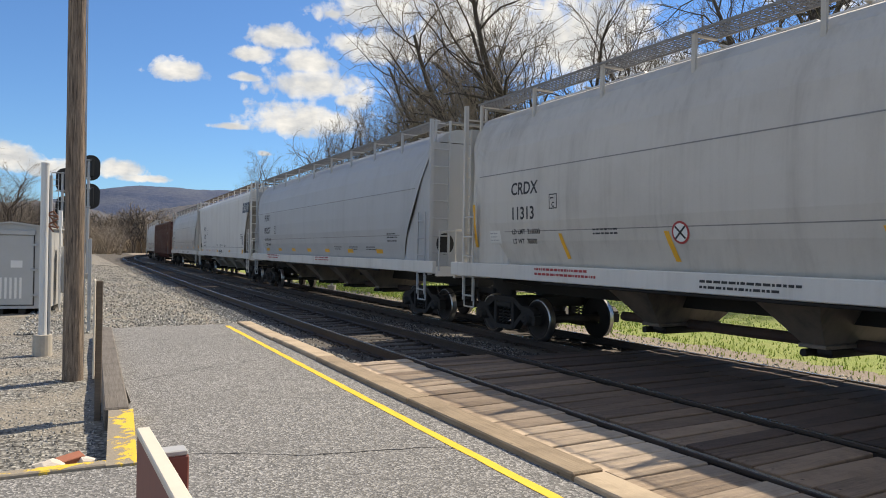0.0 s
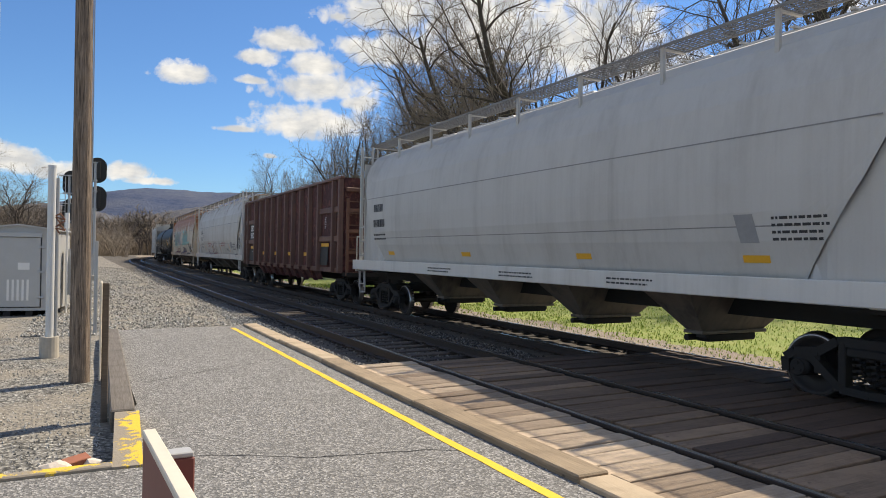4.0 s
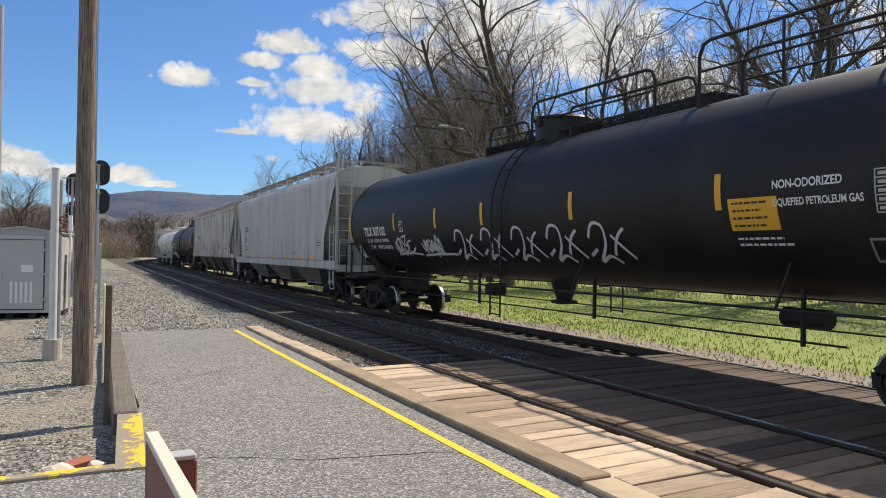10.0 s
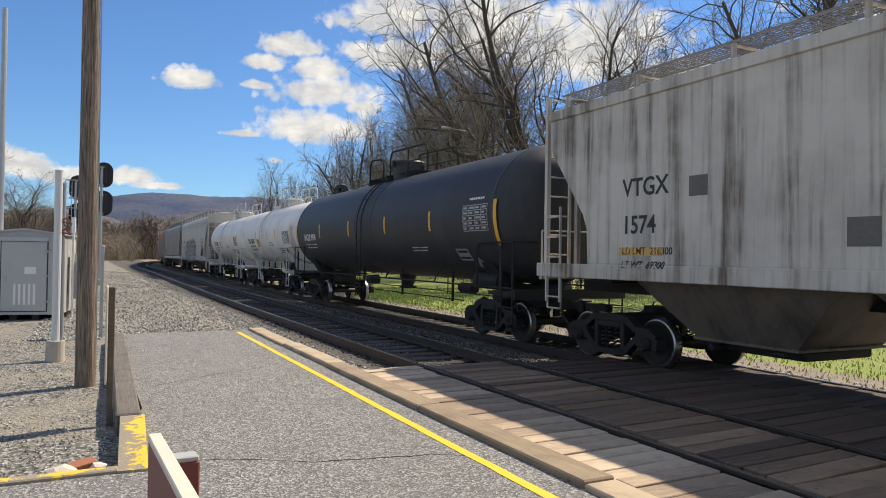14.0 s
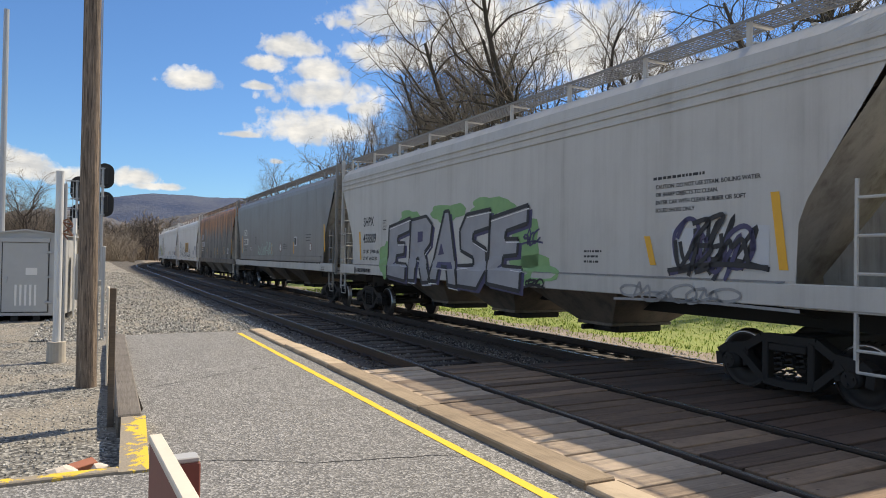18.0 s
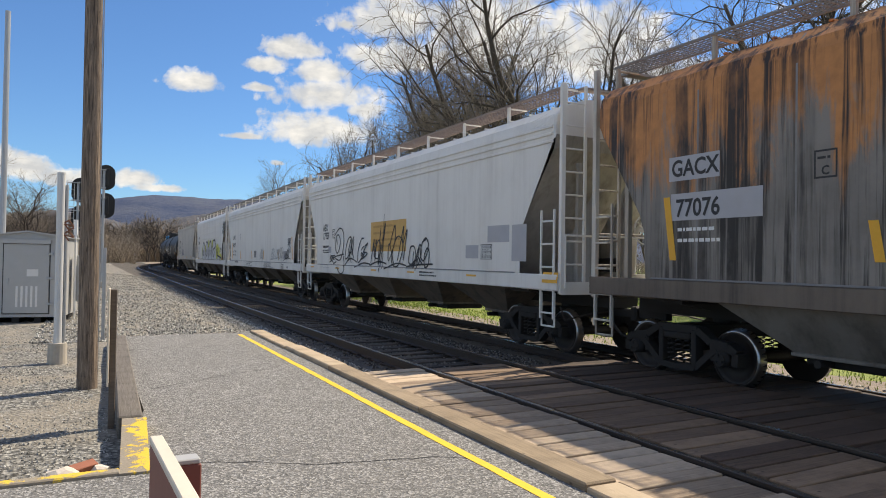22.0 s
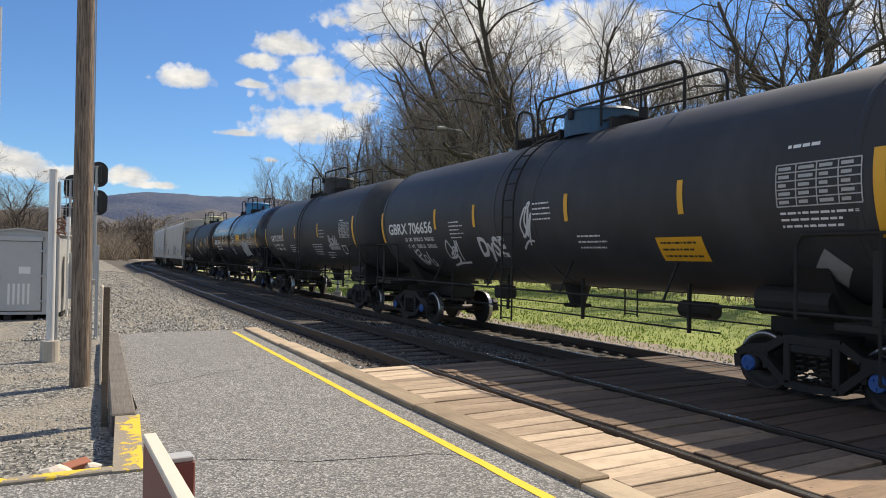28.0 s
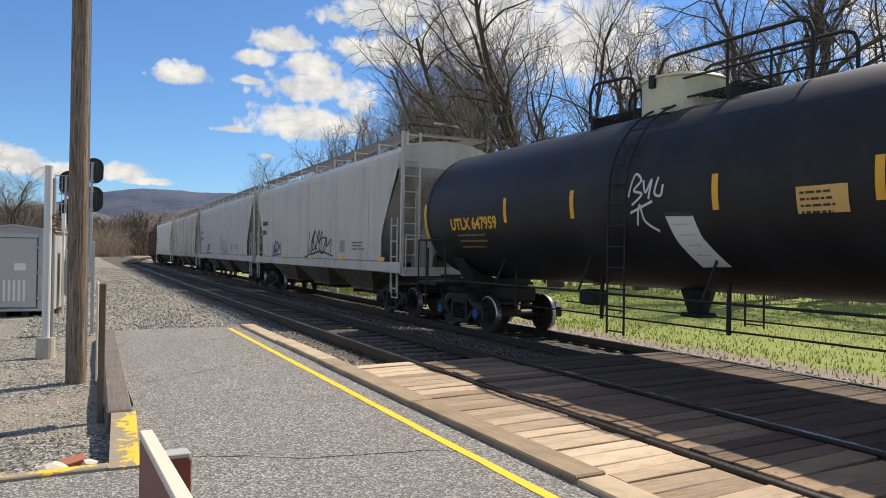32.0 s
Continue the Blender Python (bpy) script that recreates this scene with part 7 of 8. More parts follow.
# 7 rusty hopper with block graffiti
L = LEN[6]
c = hopper(L, P_RUSTY, "round", 4, "rust-topped cream covered hopper car with faded graffiti", inset=1.30, trim=RUSTTRIM, tubes=True, sill=RUSTTRIM, shift=-0.5)
marks(c, "CMHX", "97037", -6.93, 3.0, 0.36, INK, gap=1.38, squeeze=1.1)
tall_bar(c, -8.45, 1.85, 0.9, 0.10, 0.0)
for x in (-6.0, -2.8, 2.0, 6.2):
    slanted(c, x)
for fat, mat, lift, dx in ((0.10, TEAL, 2, -0.03), (0.085, STEELPATCH, 3, 0.02), (0.055, FADEDGREY, 4, 0.0), (-0.012, STEELPATCH, 5, 0.03), (-0.035, FADEDGREY, 6, 0.03)):
    write(c, "NARK", -5.95 + dx, 2.34, 1.55, mat, fat, 0.1, lift, 1.22, name="graffiti", label="faded grey block graffiti with teal edges" if lift == 2 else "")
strokes(c, "graffiti", scrawl(27, -5.95 - 0.2, 2.25, 4.6, 1.2, 9), 0.05, TEAL, 7, "faded teal sprayed scrawl")
v, f = letters("CMHX 97037", 0.22, 0.006)
part("lettering", mesh_from("lettering", [(L / 2 - 1.30 + 0.016, -0.75 + a, 3.25 + b) for a, b in v], f, INK), INK, c)
strokes(c, "graffiti", scrawl(25, 0.4, 2.4, 5.0, 1.0, 7), 0.17, TEAL, 3, "faded teal sprayed tag")
strokes(c, "graffiti", scrawl(26, 0.6, 2.45, 4.8, 0.8, 9), 0.12, TEAL, 4)
strokes(c, "graffiti", scrawl(21, -5.4, 1.5, 4.6, 0.45, 11), 0.035, PINKL, 3)
strokes(c, "graffiti", scrawl(22, 0.2, 1.5, 3.4, 0.5, 8), 0.06, VIOLET, 3)
strokes(c, "graffiti", scrawl(23, 4.7, 1.5, 2.1, 0.7, 6), 0.06, INK, 3)
for k, (x, z) in enumerate(((4.9, 2.2), (5.6, 2.0), (6.2, 2.15))):
    quad(c, "patch", x, z - 0.2, 0.55, 0.35, STEELPATCH, 1)
join(c)
# 8 long black tank
L = LEN[7]
c = tank(L, P_TBLK, "long matt black tank car with white graffiti", R=1.55, zc=2.82, deck=(-2.6, 4.5), loops=((-2.4, -0.7, 0.55), (-0.6, 3.2, 0.85), (4.2, 7.3, 0.95)), dome_at=(-0.1, 0.62, 0.42), marks_x=(-6.0, -3.38, -1.06, 2.15, 5.48, 8.92))
write(c, "TILX 307102", -8.34, 2.38, 0.36, PALE, 0.010, squeeze=0.88)
write(c, "LD  LMT  163300 LB  74100 KG", -8.22, 2.18, 0.14, PALE, 0.003, squeeze=0.9)
write(c, "LT   WT     99700 LB  45200 KG", -8.17, 1.99, 0.14, PALE, 0.003, squeeze=0.9)
plate_c(c, -5.6, 2.45, 0.25, PALE)
strokes(c, "graffiti", scrawl(30, -9.4, 1.72, 0.5, 0.42, 4), 0.03, SPWHITE, 2)
strokes(c, "graffiti", scrawl(31, -6.2, 1.85, 1.5, 0.42, 5), 0.05, SPWHITE, 2, "white sprayed tag")
strokes(c, "graffiti", scrawl(32, -4.4, 1.85, 1.7, 0.42, 8), 0.055, SPWHITE, 2)
for k in range(5):
    x, z = -2.5 + 1.26 * k, 1.74
    strokes(c, "graffiti", [[(x + 0.02, z + 0.42), (x + 0.2, z + 0.66), (x + 0.45, z + 0.6), (x + 0.42, z + 0.3), (x + 0.1, z), (x + 0.4, z + 0.10), (x + 0.62, z - 0.02)],
                            [(x + 0.55, z + 0.12), (x + 0.78, z + 0.42), (x + 0.98, z + 0.56)], [(x + 0.62, z + 0.46), (x + 0.8, z + 0.28), (x + 1.02, z + 0.06)], [(x - 0.1, z + 0.1), (x + 0.15, z + 0.22)]], 0.055, SPWHITE, 2, "white sprayed looping tag")
quad(c, "caution_plate", 5.7, 2.2, 0.76, 0.43, AMBER, 2, label="yellow caution plate")
bars(c, 5.76, 2.55, 0.62, 4, INK, 0.04, 0.1, 42, 3)
write(c, "NON-ODORIZED", 6.4, 2.72, 0.15, PALE, 0.004, lift=2, squeeze=0.80)
write(c, "LIQUEFIED PETROLEUM GAS", 6.4, 2.50, 0.13, PALE, 0.003, lift=2, squeeze=0.72)
bars(c, 5.75, 2.08, 1.0, 2, PALE, 0.04, 0.08, 43, 2)
table_plate(c, 7.72, 2.36, 1.08, 0.48, TABLE)
diamond(c, 8.04, 1.66, 0.2, RED)
strokes(c, "placard_mark", [[(7.94, 1.66), (8.14, 1.66)]], 0.06, PALE, 4)
quad(c, "plate", 7.55, 1.80, 0.42, 0.28, STEELPATCH, 2)
quad(c, "plate", 7.58, 1.83, 0.36, 0.22, BLACK, 3)
join(c)
# 9 grey seamed hopper
L = LEN[8]
c = hopper(L, P_SEAMED, "flat", 3, "light grey covered hopper car with vertical weld seams", low=P_LOW, deep=True, seams=10, ridge=0)
marks(c, "GACX", "5713", -6.88, 2.92, 0.37, INK, gap=1.46, squeeze=0.82, fat=0.012)
plate_c(c, -3.75, 2.60, 0.30)
amber_bars(c, (-6.45, -3.7, -1.0, 1.9, 4.0), 1.57, 0.85, 0.13, ORPATCH)
amber_bars(c, (6.2,), 1.56, 0.5, 0.15)
bars(c, 6.95, 2.30, 0.6, 3, INK, 0.05, 0.1, 51)
bars(c, 3.4, 1.85, 0.9, 2, INK, 0.04, 0.08, 52)
join(c)
# 10 streaked hopper
L = LEN[9]
c = hopper(L, P_STREAK, "tall", 4, "grimy streaked tall covered hopper car", inset=0.85, low=P_LOWD, deep=True, board=BOARDM)
marks(c, "VTGX", "1574", -7.72, 2.84, 0.40, INK, gap=1.5, limits=("216300", "69700"))
DIRTBOX = plain("grimy_stencil", (0.13, 0.12, 0.105), 0.7, 0, 0.4, 20)
for x, z, w in ((-6.3, 2.75, 0.35), (-3.9, 2.0, 0.4), (3.95, 1.98, 0.45), (8.1, 2.05, 0.45)):
    quad(c, "stencil_box", x, z, w, w * 0.85, DIRTBOX, 1)
for i, (x, z) in enumerate(((-2.2, 2.1), (0.8, 2.2), (6.7, 2.25))):
    bars(c, x, z, 0.9, 3, INK, 0.06, 0.12, 55 + i)
quad(c, "reflector", -7.8, 1.88, 1.0, 0.13, ORPATCH, 1)
quad(c, "reflector", 7.75, 1.82, 0.95, 0.13, ORPATCH, 1)
join(c)
# 11 dark grey tank
L = LEN[10]
c = tank(L, P_TGREY, "dull dark grey tank car with amber stripes", R=1.57, zc=2.80, band=True, dome_at=(-0.1, 0.5, 0.5), marks_x=(-4.85, -1.56, 1.69, 4.76, 8.0))
write(c, "SHQX 9904", -6.95, 2.40, 0.34, PALE, 0.008, squeeze=0.92)
bars(c, -6.8, 2.22, 1.6, 2, PALE, 0.05, 0.12, 61)
table_plate(c, 6.63, 2.42, 1.12, 0.58, TABLE, 3)
bars(c, 6.9, 3.12, 0.7, 1, PALE, 0.07, 0.12, 62, 2)
quad(c, "plate", 5.9, 1.74, 0.6, 0.28, STEELPATCH, 2)
quad(c, "plate", 5.95, 1.78, 0.5, 0.20, BLACK, 3)
bars(c, 3.4, 2.05, 1.2, 2, PALE, 0.04, 0.08, 63, 2)
diamond(c, 6.8, 1.62, 0.22, STEELPATCH)
join(c)
# 12, 13 white tanks
for i, num in ((11, "TILX 100539"), (12, "TILX 100505")):
    L = LEN[i]
    c = tank(L, P_TWHITE, "white tank car with brown grime and black stencils", R=1.41, zc=2.88, dome=WHITERAIL, rail=WHITERAIL, deck=(-1.3, 2.2), loops=((-1.26, 0.1, 0.65), (0.2, 3.2, 0.9), (0.9, 2.2, 0.5)), dome_at=(0.6, 0.5, 0.32), marks_x=(-1.9, 0.86, 2.58, 5.4))
    write(c, num, -3.96, 2.42, 0.33, INK, 0.012, squeeze=0.92)
    for k, t in enumerate(("LD LMT  199800 LB  90650" if i == 11 else "LD LMT  199600 LB  90550", "LT WT    63200 LB  28650" if i == 11 else "LT WT    63400 LB  28750")):
        write(c, t, -3.8, 2.22 - 0.17 * k, 0.13, INK, 0.003)
    quad(c, "caution_plate", -1.75, 2.22, 0.85, 0.42, AMBER, 2)
    bars(c, -1.68, 2.53, 0.7, 4, INK, 0.04, 0.09, 66, 3)
    bars(c, 1.1, 2.4, 0.9, 3, INK, 0.04, 0.08, 67)
    bars(c, 2.75, 2.1, 1.0, 3, INK, 0.05, 0.09, 68)
    quad(c, "test_plate", 4.08, 2.34, 1.12, 0.54, INK, 2, label="black plate of test dates")
    table_plate(c, 4.12, 2.38, 1.04, 0.46, PALE, 5)["label"] = "white printed grid"
    diamond(c, 4.5, 1.66, 0.25, INK)
    diamond(c, 4.5, 1.66, 0.23, PLACW).matrix_basis = pose(0, -0.004, 0)
    quad(c, "plate", 3.95, 1.88, 0.42, 0.24, BLACK, 2)
    for k in range(5):
        strokes(c, "grime_run", [[(5.5 - 0.1 * k, 2.6 - 0.2 * k), (5.52 - 0.1 * k, 1.9)]], 0.05, GRIME, 1)
    join(c)
# 14 graffiti hopper
L = LEN[13]
c = hopper(L, P_COOL, "flat", 3, "light grey covered hopper car with large block graffiti", inset=0.50, low=P_BAY, ridge=3)
marks(c, "SHPX", "458809", -7.2, 2.78, 0.39, INK, gap=1.33, limits=("219900 LBS", "66100 LBS"))
plate_c(c, -5.54, 2.62, 0.25)
tall_bar(c, -7.46, 1.72, 0.9)
tall_bar(c, 7.95, 1.72, 1.0)
tall_bar(c, 5.65, 1.75, 0.45)
for k, (x, z, rx, rz) in enumerate(((-5.35, 1.75, 0.42, 0.50), (-3.6, 2.85, 0.75, 0.25), (-1.35, 2.92, 0.95, 0.22), (0.7, 2.95, 0.9, 0.22), (2.1, 2.0, 0.55, 0.62), (2.5, 1.6, 0.7, 0.3))):
    patch(c, x, z, rx, rz, GREENP, 70 + k, 1, label="green sprayed cloud")
block_letters(c, "ERASE", -5.1, 1.20, 7.2, 1.66, BLOCKGREY, INK, VIOLET, 2)
strokes(c, "graffiti", scrawl(71, 2.05, 2.15, 0.7, 0.3, 4), 0.04, VIOLET, 3)
strokes(c, "graffiti", scrawl(77, 2.2, 1.28, 0.7, 0.2, 4), 0.04, INK, 5)
quad(c, "patch", 6.1, 1.75, 1.7, 0.55, FADEDGREY, 1)
for k in (72, 75, 79):
    strokes(c, "graffiti", scrawl(k, 6.15, 1.75, 1.6, 0.6, 4), 0.07, INK if k > 72 else VIOLET, 2 + k % 5)
strokes(c, "graffiti", scrawl(80, 5.0, 1.22, 3.2, 0.22, 8), 0.04, STEELPATCH, 2)
bars(c, 5.7, 3.06, 1.3, 1, INK, 0.06, 0.12, 73)
for k, t in enumerate(("CAUTION: DO NOT USE STEAM, BOILING WATER", "OR SHARP OBJECTS TO CLEAN.", "ENTER CAR WITH CLEAN RUBBER OR SOFT", "SOLED SHOES ONLY")):
    write(c, t, 5.75, 2.92 - 0.12 * k, 0.085, INK, 0.002)
bars(c, 4.0, 1.95, 0.5, 3, INK, 0.05, 0.09, 74)
lay("emblem", [(-7.85 + math.cos(a) * 0.07, 1.38 + math.sin(a) * 0.12) for a in (6.283 * i / 16 for i in range(16))], [tuple(range(16))], c, INK, 1)
bars(c, -7.7, 1.33, 1.5, 1, INK, 0.12, 0.1, 75, 1)
join(c)
# 15 dull grey hopper
BROWNRIM = plain("brown_red_rim", (0.16, 0.03, 0.025), 0.6)
L = LEN[14]
c = hopper(L, P_DULL, "flat", 3, "dull dark grey covered hopper car with white number patches", inset=0.58, low=P_LOWD, seams=4, sill=P_COOL)
for z0, z1, d in ((1.60, 1.63, 0.05), (1.63, 1.80, 0.02), (1.80, 1.83, 0.035)):
    y = side_y(c, z0)
    part("ledge", Geo().box(-L / 2 + 2.0, L / 2 - 2.0, y - d, y + 0.03, z0, z1, c=0.006), P_DULL, c)
rivet = Geo().box(-0.022, 0.022, -1.585, -1.55, 1.535, 1.58, c=0.01).mesh("rivet", DARK)
for i in range(76):
    part("rivet", rivet, DARK, c, at=pose(-L / 2 + 2.1 + (L - 4.2) * i / 75, 0, 0))
bars(c, 2.0, 2.32, 1.0, 3, INK, 0.04, 0.09, 91)
quad(c, "patch", -7.3, 2.90, 0.83, 0.34, PLACW, 1, 0.02)
quad(c, "patch", -7.3, 2.40, 1.22, 0.34, PLACW, 1, 0.02)
write(c, "CITX", -7.26, 2.95, 0.34, INK, 0.008, lift=2, squeeze=0.92)
write(c, "200405", -7.26, 2.45, 0.34, INK, 0.008, lift=2, squeeze=0.92)
write(c, "LD LMT  231600", -7.2, 2.25, 0.12, INK, 0.002)
write(c, "LT WT    54700", -7.2, 2.08, 0.12, INK, 0.002)
plate_c(c, -4.2, 2.42, 0.32)
tall_bar(c, -7.75, 1.95, 0.95)
tall_bar(c, 8.5, 2.0, 1.0)
for x in (-0.2, 3.95):
    tall_bar(c, x, 1.9, 0.5, 0.10, -0.06)
quad(c, "patch", -7.52, 1.98, 0.12, 0.25, TEAL, 1)
for x, r in ((-5.28, 0.15), (6.62, 0.16), (1.58, 0.19)):
    disc(c, x, 2.18, r, BROWNRIM, PALE, 1)
    strokes(c, "warning_mark", [[(x - 0.08, 2.18), (x + 0.08, 2.18)], [(x, 2.08), (x, 2.28)]], 0.018, INK, 3)
strokes(c, "graffiti", scrawl(82, -3.5, 1.75, 4.8, 0.62, 12), 0.035, plain("spray_mint", (0.42, 0.55, 0.48), 0.6), 2, "pale sprayed tag")
quad(c, "stencil_box", 4.05, 2.25, 0.42, 0.38, PALE, 1)
quad(c, "stencil_box", 4.09, 2.29, 0.34, 0.30, BLACK, 2)
bars(c, 5.9, 2.65, 0.9, 3, INK, 0.05, 0.11, 83)
bars(c, 8.2, 1.40, 0.5, 2, INK, 0.04, 0.08, 86)
join(c)
# 16 burnt rusty hopper
L = LEN[15]
c = hopper(L, P_BURNT, "flat", 3, "scorched rust-streaked covered hopper car", inset=0.68, low=P_LOW, deep=True, seams=9, sill=P_LOWD, trim=P_STREAK)
quad(c, "patch", -6.88, 3.03, 0.95, 0.36, SPGREY, 1)
quad(c, "patch", -6.84, 2.44, 1.62, 0.40, SPGREY, 1)
write(c, "GACX", -6.83, 3.10, 0.34, INK, 0.008, lift=2, squeeze=0.92)
write(c, "77076", -6.74, 2.50, 0.36, INK, 0.008, lift=2, squeeze=0.92)
bars(c, -6.7, 2.28, 0.9, 2, PALE, 0.07, 0.16, 85)
plate_c(c, -4.5, 2.85, 0.30)
tall_bar(c, -6.85, 1.85, 0.95)
tall_bar(c, 7.75, 1.85, 0.95)
for x in (-3.75, 0.4, 1.8, 4.7):
    tall_bar(c, x, 1.85, 0.47, 0.12, -0.08)
quad(c, "stencil_box", 5.9, 1.90, 0.48, 0.33, PALE, 1)
quad(c, "stencil_box", 5.94, 1.94, 0.40, 0.25, STEELPATCH, 2)
strokes(c, "graffiti", scrawl(84, -1.9, 1.7, 1.0, 0.6, 4), 0.035, INK, 2)
join(c)
# 17 pale hopper with black tags
L = LEN[16]
c = hopper(L, P_BRIGHT, "flat", 4, "pale grey covered hopper car with looping black tags", inset=0.66, low=P_BAY, ridge=3, board=plain("board_tan", (0.28, 0.22, 0.19), 0.7, 0.2))
marks(c, "AEX", "17959", -6.38, 2.80, 0.36, INK, gap=0.85, squeeze=0.85)
plate_c(c, -5.25, 2.52, 0.28)
bars(c, -6.35, 2.18, 0.75, 2, INK, 0.07, 0.19, 90)
quad(c, "patch", -5.7, 2.0, 0.35, 0.22, SPGREY, 1)
quad(c, "patch", -1.33, 2.03, 2.75, 0.90, ORPATCH, 1, label="faded orange notice panel")
bars(c, -1.1, 2.75, 2.2, 4, plain("faded_print", (0.46, 0.26, 0.09), 0.7), 0.09, 0.2, 91, 2)
write(c, "HORSE", -5.5, 1.76, 0.22, INK, 0.010, 0.1, 3, 0.85, name="graffiti", label="small black sprayed word")
strokes(c, "graffiti", [[(-5.5, 1.66), (-5.2, 1.72), (-5.0, 1.62), (-4.7, 1.70)],
                        [(-4.92, 2.55), (-4.8, 2.1), (-4.55, 2.0), (-4.3, 2.35), (-4.5, 2.62), (-4.75, 2.55), (-4.62, 2.3)],
                        [(-4.95, 2.62), (-4.4, 2.85), (-4.0, 2.7), (-3.95, 2.2), (-4.3, 1.75), (-4.9, 1.85), (-3.9, 1.95)],
                        [(-3.95, 1.9), (-3.8, 1.4), (-4.2, 1.28), (-4.6, 1.5)]], 0.045, INK, 3, "looping black sprayed tag")
for k, (x, w, h) in enumerate(((-3.8, 1.2, 0.95), (-2.6, 1.2, 0.9), (-1.3, 1.3, 1.0), (0.0, 1.5, 0.95), (1.6, 1.5, 0.6))):
    strokes(c, "graffiti", scrawl(92 + k, x, 1.7, w, h, 3 + (k > 3) * 2), 0.045, INK, 3)
strokes(c, "graffiti", [[(-0.3, 1.5), (-0.2, 3.15)]], 0.03, INK, 4)
amber_bars(c, (-7.85, -4.78, -1.2, 1.6, 5.0), 1.44, 0.46, 0.14)
quad(c, "reflector", 8.05, 1.40, 0.50, 0.20, AMBER, 2)
bars(c, -6.6, 1.46, 1.5, 1, GHOST, 0.11, 0.1, 97, 1)
bars(c, 2.4, 1.46, 1.1, 2, INK, 0.05, 0.08, 98, 1)
quad(c, "patch", 4.9, 1.85, 0.6, 0.3, SPGREY, 1)
quad(c, "stencil_box", 5.6, 1.83, 0.5, 0.33, BLACK, 1)
table_plate(c, 5.62, 1.85, 0.46, 0.28, PALE, 4)
quad(c, "patch", 5.9, 2.2, 0.9, 0.36, SPGREY, 1)
quad(c, "patch", 6.9, 1.8, 0.55, 0.75, SPGREY, 1)
join(c)
# 18 pale hopper
L = LEN[17]
c = hopper(L, P_BRIGHT, "flat", 4, "pale grey covered hopper car with ridged top", inset=0.58, low=P_BAY, ridge=3, sill=P_BRIGHT, shift=0.6)
marks(c, "SHPX", "458371", -7.22, 2.86, 0.36, INK, gap=1.30, limits=("219800 LBS", "66200 LBS"))
plate_c(c, -4.88, 2.84, 0.25)
tall_bar(c, -7.38, 1.70, 0.95)
tall_bar(c, 7.78, 1.72, 0.98)
for x in (-4.6, -1.15, 1.92, 5.15):
    tall_bar(c, x, 1.70, 0.45)
quad(c, "patch", -0.55, 1.78, 0.6, 0.36, STEELPATCH, 1)
bars(c, -0.5, 2.05, 0.5, 3, INK, 0.06, 0.11, 101, 2)
table_plate(c, 7.0, 2.35, 0.48, 0.30, INK, 6)
quad(c, "stencil_box", 7.0, 2.02, 0.5, 0.30, BLACK, 1)
table_plate(c, 7.02, 2.04, 0.46, 0.26, PALE, 6)
quad(c, "patch", 6.2, 1.75, 0.9, 0.34, SPGREY, 1)
strokes(c, "graffiti", scrawl(106, 6.3, 1.75, 1.2, 0.4, 5), 0.03, INK, 3)
for k, x in enumerate((0.9, 3.6, 4.6, 5.35)):
    strokes(c, "graffiti", scrawl(102 + k, x, 1.76, 0.9, 0.45, 4), 0.028, GHOST, 2, "faint faded tag")
bars(c, -6.1, 1.46, 0.9, 1, INK, 0.10, 0.08, 104, 1)
for k, line in enumerate(("EXW 10-6 H 3-10", "EW   8-0 H 15-1", "CU. FT. 5800")):
    write(c, line, 5.85, 1.46 - k * 0.085, 0.085, INK, 0.002, name="stencil")
quad(c, "patch", 6.95, 1.33, 0.26, 0.08, STEELPATCH, 1)
bars(c, -2.7, 1.50, 1.8, 3, INK, 0.04, 0.08, 105, 1)
strokes(c, "graffiti", scrawl(107, 2.0, 1.32, 2.2, 0.22, 7), 0.03, GHOST, 2)
join(c)
# 19 ribbed hopper with bubble graffiti
L = LEN[18]
c = hopper(L, P_BRIGHT, "flat", 3, "ribbed white covered hopper car with bubble graffiti", inset=0.95, low=P_LOWD, deep=True, ribs=7)
marks(c, "NKCR", "550186", -6.5, 3.16, 0.33, INK, gap=1.12, squeeze=0.85)
bars(c, -6.4, 2.3, 0.8, 2, INK, 0.05, 0.10, 109)
for k, (x, z, rx, rz) in enumerate(((-3.75, 2.1, 0.30, 0.45), (-1.75, 2.4, 0.3, 0.3), (0.12, 2.75, 0.40, 0.30), (2.05, 2.75, 0.35, 0.30), (4.75, 2.15, 0.95, 0.52), (6.0, 1.80, 0.75, 0.20))):
    patch(c, x, z, rx, rz, SPYEL, 110 + k, 7, label="yellow sprayed cloud")
arch = []
